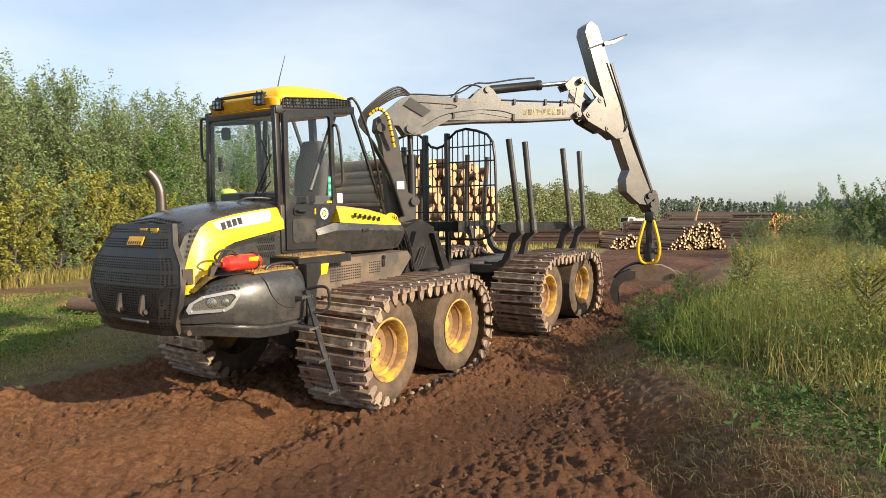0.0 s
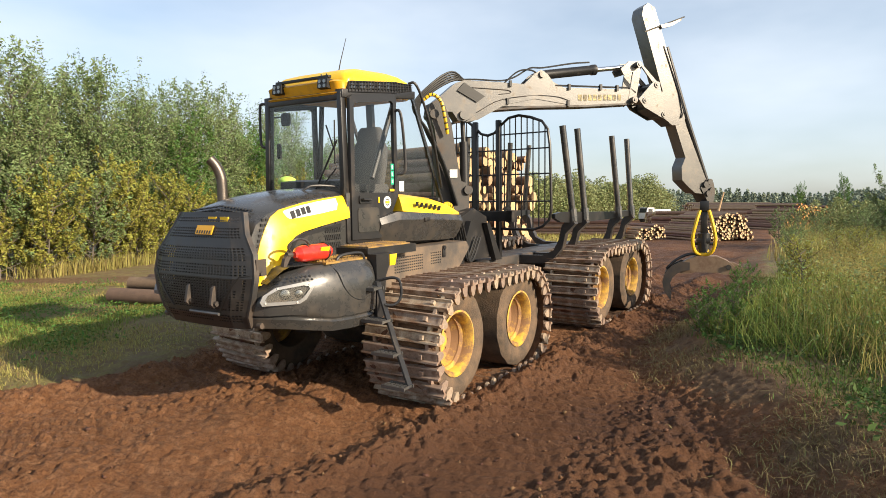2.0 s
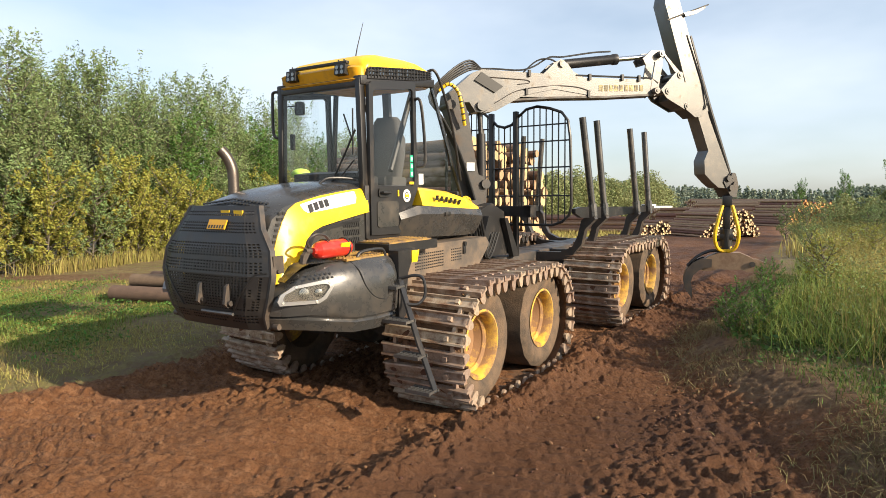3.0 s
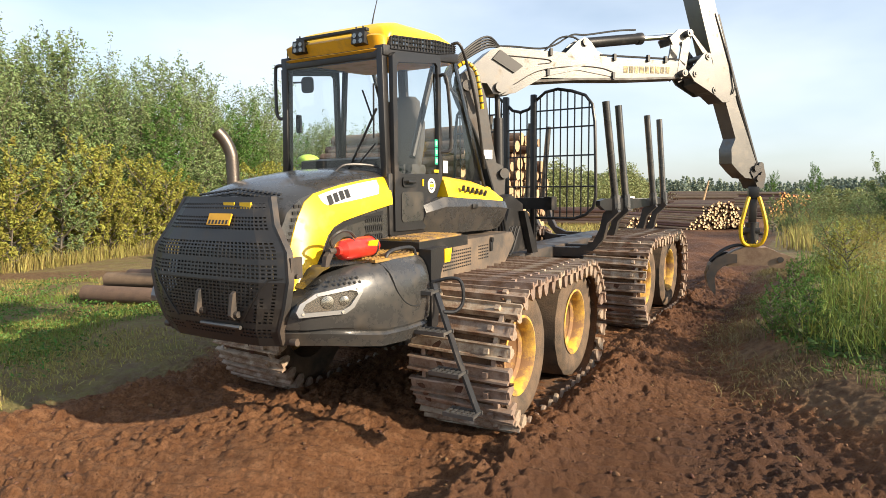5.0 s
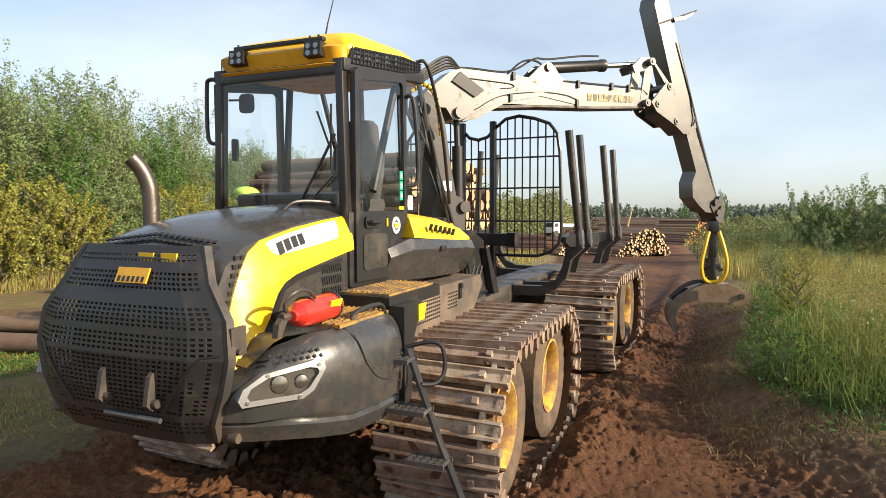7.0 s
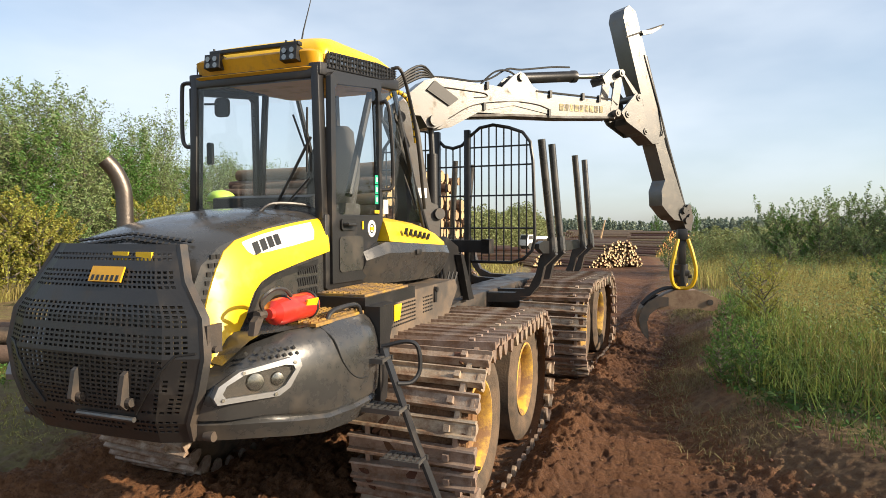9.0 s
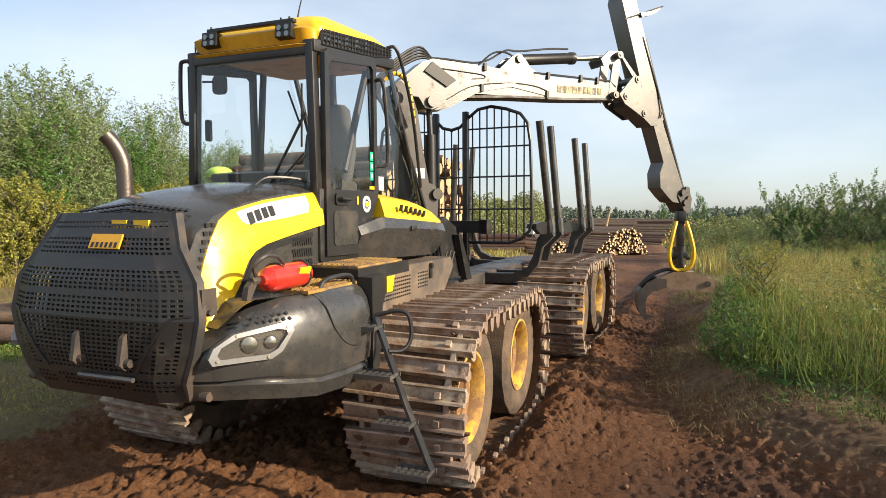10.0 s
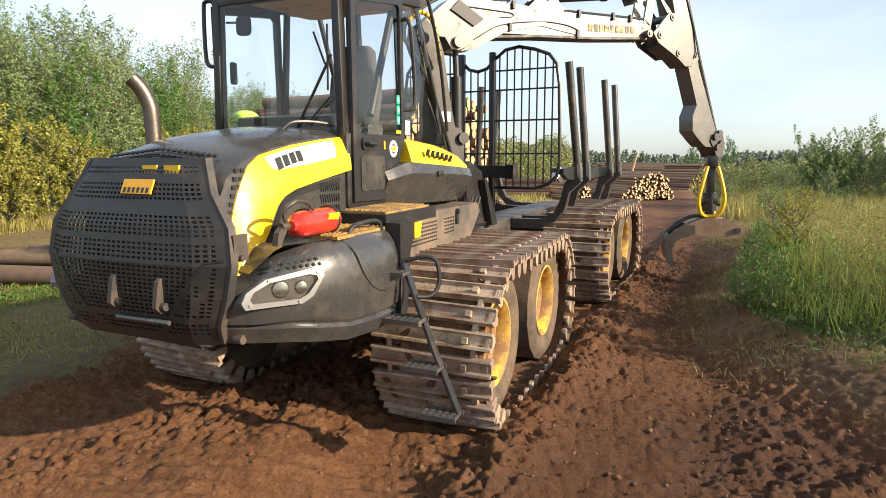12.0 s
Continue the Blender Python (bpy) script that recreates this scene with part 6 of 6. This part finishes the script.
def tree_parts(seed, height, width, leaf, leaf_size, count, wispy=0.5, base=0.08):
    """A tapered trunk with rising limbs, and leaves gathered round the twigs."""
    rg = np.random.default_rng(seed)
    rp = random.Random(seed)
    bm = B()
    lean = Vector((rp.uniform(-0.35, 0.35), rp.uniform(-0.3, 0.3), 0))
    trunk = [Vector((0, 0, -0.1)), Vector((0.03, 0.02, height * 0.3)) + lean * 0.2, Vector((0, 0, height * 0.65)) + lean * 0.6, Vector((0, 0, height * 0.97)) + lean]
    tube(bm, arc(trunk, 3), [0.085 * height / 7 * (1 - 0.92 * i / 9) for i in range(10)], 7)
    pts = []
    limbs = int(20 + height * 2.5)
    for i in range(limbs):
        h = base + (0.97 - base) * ((i + rp.random()) / limbs)
        p0 = arc(trunk, 3)[min(9, int(h * 9))].copy()
        p0.z = h * height
        reach = width * (0.30 + 0.75 * math.sin(math.pi * min(1, 0.15 + 0.85 * (1 - h)) * 0.62)) * rp.uniform(0.6, 1.15)
        a = i * 2.4 + rp.uniform(-0.5, 0.5)
        rise = rp.uniform(0.5, 1.15) * reach * (0.7 + 0.6 * h)
        p1 = p0 + Vector((math.cos(a) * reach * 0.55, math.sin(a) * reach * 0.55, rise * 0.45))
        p2 = p0 + Vector((math.cos(a) * reach, math.sin(a) * reach, rise))
        tube(bm, [p0, p1, p2], [0.022, 0.013, 0.004], 4)
        twigs = max(3, int(7 * reach / width))
        for t in range(twigs):
            f = 0.25 + 0.75 * (t + rp.random()) / twigs
            q = p0.lerp(p1, f * 2) if f < 0.5 else p1.lerp(p2, f * 2 - 1)
            tip = q + Vector((rp.uniform(-1, 1), rp.uniform(-1, 1), rp.uniform(0.1, 1.5) * wispy + 0.2)) * 0.42 * (height / 6)
            tube(bm, [q, tip], [0.007, 0.002], 3)
            pts.append((q, tip))
    per = count // len(pts)
    cs = []
    for q, tip in pts:
        f = rg.random((per, 1)) ** 0.8
        c = np.array(q) * (1 - f) + np.array(tip) * f * 1.06
        cs.append(c + rg.normal(size=(per, 3)) * np.array((0.13, 0.13, 0.12)) * (height / 6) * (1.15 - 0.75 * f))
    v, f = leaf_cards(np.concatenate(cs), rg, leaf_size, 0.42)
    return finish(bm, "trunk", TRUNK), arrays("crown", v, f, [leaf])


def make_tree(name, label, category, group, seed, height, width, leaf, leaf_size, count, wispy=0.5, base=0.08):
    t, c = tree_parts(seed, height, width, leaf, leaf_size, count, wispy, base)
    ob = thing(name, label, category, Matrix(), group)
    part("trunk", t, TRUNK, ob)
    part("crown", c, leaf, ob)
    return ob


def plant_out(kinds, spots, rg):
    """Set the first of each kind at its first spot, and copies at the others."""
    used = set()
    for x, y, k, s in spots:
        m = pose(x, y, float(ground_z(x, y, False)) - 0.05, 0, 0, rg.uniform(0, 360))
        ob = kinds[k]
        mm = place(m)
        if k in used:
            ob = copy_thing(ob, mm)
        else:
            used.add(k)
            ob.matrix_world = mm
        ob.scale = (s, s, s * rg.uniform(0.92, 1.1))


rt = random.Random(21)
willows = [make_tree("tree", "slender grey-green willow in the wood's edge", "tree", "trees of the wood's edge", 31, 6.6, 1.35, LEAF, 0.13, 9000, 1.0),
           make_tree("tree", "feathery green birch in the wood's edge", "tree", "trees of the wood's edge", 32, 6.9, 1.2, LEAF, 0.12, 9000, 1.2),
           make_tree("tree", "full dark green alder in the wood's edge", "tree", "trees of the wood's edge", 33, 5.8, 1.7, LEAF_DEEP, 0.14, 9000, 0.6),
           make_tree("tree", "tall pale willow with upright twigs", "tree", "trees of the wood's edge", 34, 7.1, 1.3, LEAF, 0.12, 9000, 1.4)]
EDGE = [(-19, 13.5), (-14.5, 17.0), (-12.6, 21.0), (-10.8, 26.5), (-9.2, 34), (-6.5, 46), (-2, 64)]


def along(f):
    k = f * (len(EDGE) - 1)
    i = min(int(k), len(EDGE) - 2)
    t = k - i
    return EDGE[i][0] * (1 - t) + EDGE[i + 1][0] * t, EDGE[i][1] * (1 - t) + EDGE[i + 1][1] * t


spots = []
for i in range(42):
    x, y = along(min(0.999, (i + rt.uniform(-0.3, 0.3)) / 41 * 0.98 + 0.01))
    spots.append((x - 1.2 + rt.uniform(-0.5, 0.5), y + 1.2 + rt.uniform(-0.6, 0.6), rt.randrange(4), rt.uniform(0.74, 0.98)))
for i in range(34):
    x, y = along(min(0.999, (i + rt.random()) / 34))
    spots.append((x - 3.6 + rt.uniform(-0.8, 0.8), y + 2.6 + rt.uniform(-0.8, 0.8), rt.randrange(4), rt.uniform(0.80, 0.96)))
plant_out(willows, spots, rt)
bushes = [make_tree("bush", "yellowing leafy bush at the foot of the wood", "bush", "bushes below the wood", 41, 2.6, 1.15, LEAF_GOLD, 0.11, 5000, 0.6, 0.02),
          make_tree("bush", "green leafy bush at the foot of the wood", "bush", "bushes below the wood", 42, 2.9, 1.1, LEAF, 0.11, 5000, 0.8, 0.02),
          make_tree("bush", "low golden bush beside the lane", "bush", "bushes below the wood", 43, 1.9, 1.0, LEAF_GOLD, 0.10, 4000, 0.6, 0.02)]
spots = []
for i in range(44):
    x, y = along(min(0.999, (i + rt.uniform(-0.4, 0.4)) / 44 * 0.9 + 0.02))
    spots.append((x + rt.uniform(-0.5, 0.3), y + rt.uniform(-0.3, 0.7), rt.choice((0, 0, 1, 2, 2)), rt.uniform(0.75, 1.15)))
plant_out(bushes, spots, rt)
rf = random.Random(8)
field_bushes = [make_tree("bush", "broad grey-green willow bush in the rough field", "bush", "bushes in the rough field", 61, 3.6, 1.9, LEAF, 0.13, 5000, 0.8, 0.02),
                make_tree("bush", "rounded dark green bush in the rough field", "bush", "bushes in the rough field", 62, 3.2, 1.8, LEAF_DEEP, 0.13, 5000, 0.6, 0.02)]
spots = []
for i in range(12):
    a, d = math.radians(38.5 + i * 1.5), rf.uniform(35, 42)
    spots.append((-1.8 + d * math.sin(a), 2.3 + d * math.cos(a), rf.choice((0, 0, 1)) if i > 1 else i, rf.uniform(0.66, 0.8) + 0.03 * i))
plant_out(field_bushes, spots, rf)
weeds = [make_tree("tall_weed", "leafy green shrub growing in the rough grass", "shrub", "shrubs in the rough grass", 51, 1.5, 0.5, LEAF_DEEP, 0.07, 2200, 0.9, 0.04),
         make_tree("tall_weed", "olive willow shrub growing in the rough grass", "shrub", "shrubs in the rough grass", 52, 1.9, 0.65, LEAF, 0.075, 2600, 1.0, 0.04),
         make_tree("tall_weed", "yellowish shrub growing in the rough grass", "shrub", "shrubs in the rough grass", 53, 1.3, 0.6, LEAF_GOLD, 0.065, 2200, 0.7, 0.02)]
spots = [(6.7, 13.4, 2, 0.7), (7.4, 15.0, 1, 0.6), (4.4, 11.4, 0, 0.42), (4.8, 11.9, 0, 0.4), (2.95, 9.45, 0, 0.36), (3.2, 9.8, 0, 0.42), (3.5, 9.5, 0, 0.4), (3.15, 9.2, 0, 0.34), (6.4, 9.2, 2, 0.75), (5.6, 6.9, 1, 0.95), (6.2, 7.4, 1, 0.9)]
for i in range(60):
    y = rt.uniform(10, 42)
    x = float(verge_edge(y)) + 2.6 + abs(rt.gauss(0, 1)) * (2.5 + y * 0.35)
    spots.append((x, y, rt.choice((0, 1, 2, 2, 2)), rt.uniform(0.4, 0.75)))
for i in range(14):
    spots.append((rt.uniform(15, 24), rt.uniform(24, 36), rt.choice((2, 1, 1)), rt.uniform(0.7, 1.0)))
plant_out(weeds, spots, rt)


def blades(name, label, pts, rg, h, w, material, lean=0.35, seed_heads=False):
    """Grass: each blade three tapering triangles that bend over."""
    n = len(pts)
    hh = h * rg.uniform(0.55, 1.3, n)
    ww = w * rg.uniform(0.7, 1.3, n)
    a = rg.uniform(0, 2 * np.pi, n)
    tilt = rg.normal(0, lean, n) + 0.12
    b = rg.uniform(0, 2 * np.pi, n)
    side = np.stack([np.cos(a), np.sin(a), 0 * a], 1) * ww[:, None] / 2
    out = np.stack([np.cos(b), np.sin(b), 0 * b], 1)
    mid = pts + out * (hh * tilt * 0.35)[:, None] + np.array((0, 0, 1.0)) * (hh * 0.58)[:, None]
    tip = pts + out * (hh * tilt)[:, None] + np.array((0, 0, 1.0)) * (hh * np.clip(1 - 0.35 * np.abs(tilt), 0.3, 1))[:, None]
    v = np.stack([pts - side, pts + side, mid - side * 0.7, mid + side * 0.7, tip], 1).reshape(-1, 3)
    k = (np.arange(n) * 5)[:, None]
    f = np.concatenate([k + np.array((0, 1, 3)), k + np.array((0, 3, 2)), k + np.array((2, 3, 4))], 0)
    me = arrays(name, v, f, [material])
    return tagged(new(name, me), label, "grass", kind="stuff")


def scatter(n, x0, x1, y0, y1, keep, rg):
    x, y = rg.uniform(x0, x1, n), rg.uniform(y0, y1, n)
    ok = keep(x, y) > rg.random(n)
    x, y = x[ok], y[ok]
    return np.stack([x, y, ground_z(x, y, False) - 0.02], 1)


rg = np.random.default_rng(7)
patch = lambda x, y, s, seed: vnoise(x * s, y * s, seed)
right = lambda x, y: x - verge_edge(y)
# short green verge near the road
blades("verge_grass", "short green grass along the road's edge", scatter(70000, 1.6, 9, 2.5, 16, lambda x, y: smooth01(0.25, 0.9, right(x, y)) * (0.25 + 0.75 * smooth01(0.3, 0.6, patch(x, y, 0.9, 31))), rg), rg, 0.11, 0.012, GRASS_LOW, 0.8)
blades("tall_grass", "tall lush green grass beside the road", scatter(46000, 2.4, 12, 0, 18, lambda x, y: np.maximum(smooth01(0.9, 1.5, right(x, y)) * smooth01(0.44, 0.62, patch(x, y, 0.55, 32)), 1.0 * np.exp(-(((x - 3.75) / 0.75) ** 2 + ((y - 8.8) / 1.1) ** 2) ** 2)), rg), rg, 0.48, 0.013, GRASS, 0.85)
blades("dry_grass", "tall dry yellowish grass in the rough field", scatter(100000, 3.0, 22, -2, 32, lambda x, y: smooth01(1.2, 2.2, right(x, y)) * (0.25 + 0.75 * smooth01(0.35, 0.6, patch(x, y, 0.4, 33))), rg), rg, 0.54, 0.010, GRASS_DRY, 0.8)
blades("field_grass", "mixed grass over the far clearing", scatter(70000, 8, 60, 20, 75, lambda x, y: smooth01(0.6, 2.0, right(x, y)), rg), rg, 0.75, 0.035, GRASS_DRY, 0.3)
leftd = lambda x, y: mud_left(y) - x
blades("lawn_grass", "short green grass left of the mud", scatter(90000, -15, -2.5, 7, 17, lambda x, y: smooth01(1.2, 2.4, leftd(x, y)) * (0.04 + 0.96 * smooth01(0.5, 0.7, patch(x, y, 0.7, 34))), rg), rg, 0.12, 0.013, GRASS, 0.6)
blades("trodden_grass", "flattened straw-coloured grass along the road's edge", scatter(150000, 1, 9, 3.5, 18, lambda x, y: np.exp(-((right(x, y) - 0.35) / 0.55) ** 2) * smooth01(0.2, 0.65, patch(x, y, 1.1, 38)), rg), rg, 0.11, 0.007, THATCH, 1.8)
blades("straw_grass", "thin dry grass left of the mud", scatter(80000, -15, -3.5, 7, 17, lambda x, y: smooth01(-0.3, 1.6, leftd(x, y)) * smooth01(0.3, 0.6, patch(x, y, 1.0, 39)), rg), rg, 0.10, 0.011, GRASS_DRY, 1.3)
near_wood = lambda x, y: np.interp(x, (-19, -14.5, -12.6, -10.8, -9.2, -6.5), (13.5, 17.0, 21.0, 26.5, 34, 46))
blades("dry_grass", "tall straw-coloured grass below the wood", scatter(90000, -20, -5.5, 12, 34, lambda x, y: np.exp(-((y - near_wood(x, y) + 1.3) / 1.25) ** 4) * smooth01(18.2, 18.9, y - 0.12 * (x + 11)) , rg), rg, 0.55, 0.016, GRASS_DRY, 0.35)
blades("clearing_grass", "thin yellow-green grass over the clearing", scatter(60000, -8, 26, 18, 70, lambda x, y: smooth01(0.4, 2.0, leftd(x, y)), rg), rg, 0.38, 0.04, GRASS_DRY, 0.4)
# broad-leaved weeds on the verge
c = scatter(5000, 2.2, 6.5, 5, 13.5, lambda x, y: smooth01(0.2, 0.9, right(x, y)) * smooth01(0.45, 0.65, patch(x, y, 0.8, 36)), rg)
c[:, 2] += rg.uniform(0.03, 0.18, len(c))
v, f = leaf_cards(c, rg, 0.09, 0.6)
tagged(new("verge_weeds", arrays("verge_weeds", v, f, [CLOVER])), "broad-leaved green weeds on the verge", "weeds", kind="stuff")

# herb layer: knee-high leafy weeds that fill the rough field
def herbs(name, label, n, x0, x1, y0, y1, keep, height, size, material):
    c = scatter(n, x0, x1, y0, y1, keep, rg)
    clump = vnoise(c[:, 0] * 1.7, c[:, 1] * 1.7, 44) * 0.6 + vnoise(c[:, 0] * 0.5, c[:, 1] * 0.5, 45) * 0.7
    c[:, 2] += height * rg.random(len(c)) ** 0.7 * np.clip(clump * 1.3, 0.15, 1.3)
    v, f = leaf_cards(c, rg, size, 0.4)
    return tagged(new(name, arrays(name, v, f, [material])), label, "weeds", kind="stuff")


herbs("rough_weeds", "knee-high olive weeds filling the rough field", 80000, 2.8, 20, 0, 26, lambda x, y: smooth01(1.1, 2.0, right(x, y)) * (0.3 + 0.7 * smooth01(0.3, 0.6, patch(x, y, 0.7, 46))), 0.95, 0.045, LEAF)
herbs("rough_weeds", "yellowing weeds and seed heads in the rough field", 165000, 3.0, 22, 0, 30, lambda x, y: smooth01(1.3, 2.4, right(x, y)) * smooth01(0.4, 0.65, patch(x, y, 0.5, 47)), 1.0, 0.042, WEED)
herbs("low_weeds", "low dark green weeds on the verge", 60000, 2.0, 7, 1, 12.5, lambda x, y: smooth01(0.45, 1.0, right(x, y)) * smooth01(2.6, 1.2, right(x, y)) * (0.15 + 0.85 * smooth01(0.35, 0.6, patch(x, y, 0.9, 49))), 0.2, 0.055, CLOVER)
herbs("low_weeds", "low green weeds in the grass beside the mud", 18000, -13, -4.5, 8, 16.5, lambda x, y: smooth01(1.2, 2.4, leftd(x, y)) * smooth01(0.52, 0.7, patch(x, y, 0.8, 48)), 0.22, 0.06, LEAF_DEEP)

# crumbs and clods lying on the mud
n = 26000
x, y = rg.uniform(-6.5, 4.6, n), rg.uniform(4.2, 15, n)
ok = (x < verge_edge(y) + 0.1) & (x > mud_left(y)) & (patch(x, y, 0.8, 41) > rg.random(n) * 0.9)
x, y = x[ok], y[ok]
zz = ground_z(x, y)
ico = B()
bmesh.ops.create_icosphere(ico, subdivisions=1, radius=1)
iv = np.array([v.co[:] for v in ico.verts])
it = np.array([[v.index for v in f.verts] for f in ico.faces])
ico.free()
m = len(x)
size = 0.004 + 0.017 * rg.random(m) ** 7
shape = iv[None] * (1 + 1.1 * (rg.random((m, len(iv), 1)) - 0.5)) * (size[:, None] * rg.uniform(0.7, 1.4, (m, 3)) * np.array((1, 1, 0.7)))[:, None, :]
v = (shape + np.stack([x, y, zz + size * 0.2], 1)[:, None]).reshape(-1, 3)
f = (it[None] + (np.arange(m) * len(iv))[:, None, None]).reshape(-1, 3)
tagged(new("mud_clods", arrays("mud_clods", v, f, [CLOD])), "loose brown clods scattered on the mud road", "clods", kind="stuff")


# ---- distance ----
def far_wood(name, label, x0, y0, x1, y1, depth, n, h, seed, material=LEAF_HAZED, per_tree=110, card=0.13):
    """A belt of distant trees: each a pointed clump of big leaf cards."""
    rg = np.random.default_rng(seed)
    t = rg.random(n)
    cx, cy = x0 + (x1 - x0) * t, y0 + (y1 - y0) * t + rg.random(n) * depth
    ht = h * rg.uniform(0.6, 1.0, n) * (0.75 + 0.5 * vnoise(t * 30, t * 0 + seed, seed))
    per = per_tree
    f = rg.random((n, per)) ** 0.8
    taper = (1.08 - f) * 1.25 if material is LEAF_HAZED else np.sqrt(np.clip(1.02 - f ** 2.2, 0, 1)) * 1.9
    rad = (0.22 * ht[:, None]) * np.sqrt(rg.random((n, per))) * taper * (0.75 + 0.5 * rg.random((n, 1)))
    a = rg.uniform(0, 2 * np.pi, (n, per))
    p = np.stack([cx[:, None] + rad * np.cos(a), cy[:, None] + rad * np.sin(a), ht[:, None] * f], -1).reshape(-1, 3)
    v, q = leaf_cards(p, rg, h * card, 0.6)
    return tagged(new(name, arrays(name, v, q, [material])), label, "wood", kind="stuff")


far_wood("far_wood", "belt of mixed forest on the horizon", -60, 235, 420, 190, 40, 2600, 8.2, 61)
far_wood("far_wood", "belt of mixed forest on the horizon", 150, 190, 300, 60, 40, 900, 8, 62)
far_wood("young_wood", "young green trees behind the clearing", -4, 68, 38, 112, 10, 420, 6.6, 63, LEAF_MID, 380, 0.05)
far_wood("young_wood", "willow scrub at the far side of the field", 34, 52, 60, 36, 12, 150, 3.6, 64, LEAF_MID, 420, 0.055)
far_wood("young_wood", "low willow scrub beyond the rough field", 22, 31, 40, 22, 9, 170, 2.6, 65, LEAF_MID, 420, 0.055)
for x, y, s in ((92, 150, 1.45), (115, 150, 1.35), (76, 140, 1.1)):
    ob = copy_thing(willows[2], place(pose(x, y, 0, 0, 0, x * 7)))
    ob.scale = (s * 0.8, s * 0.8, s)
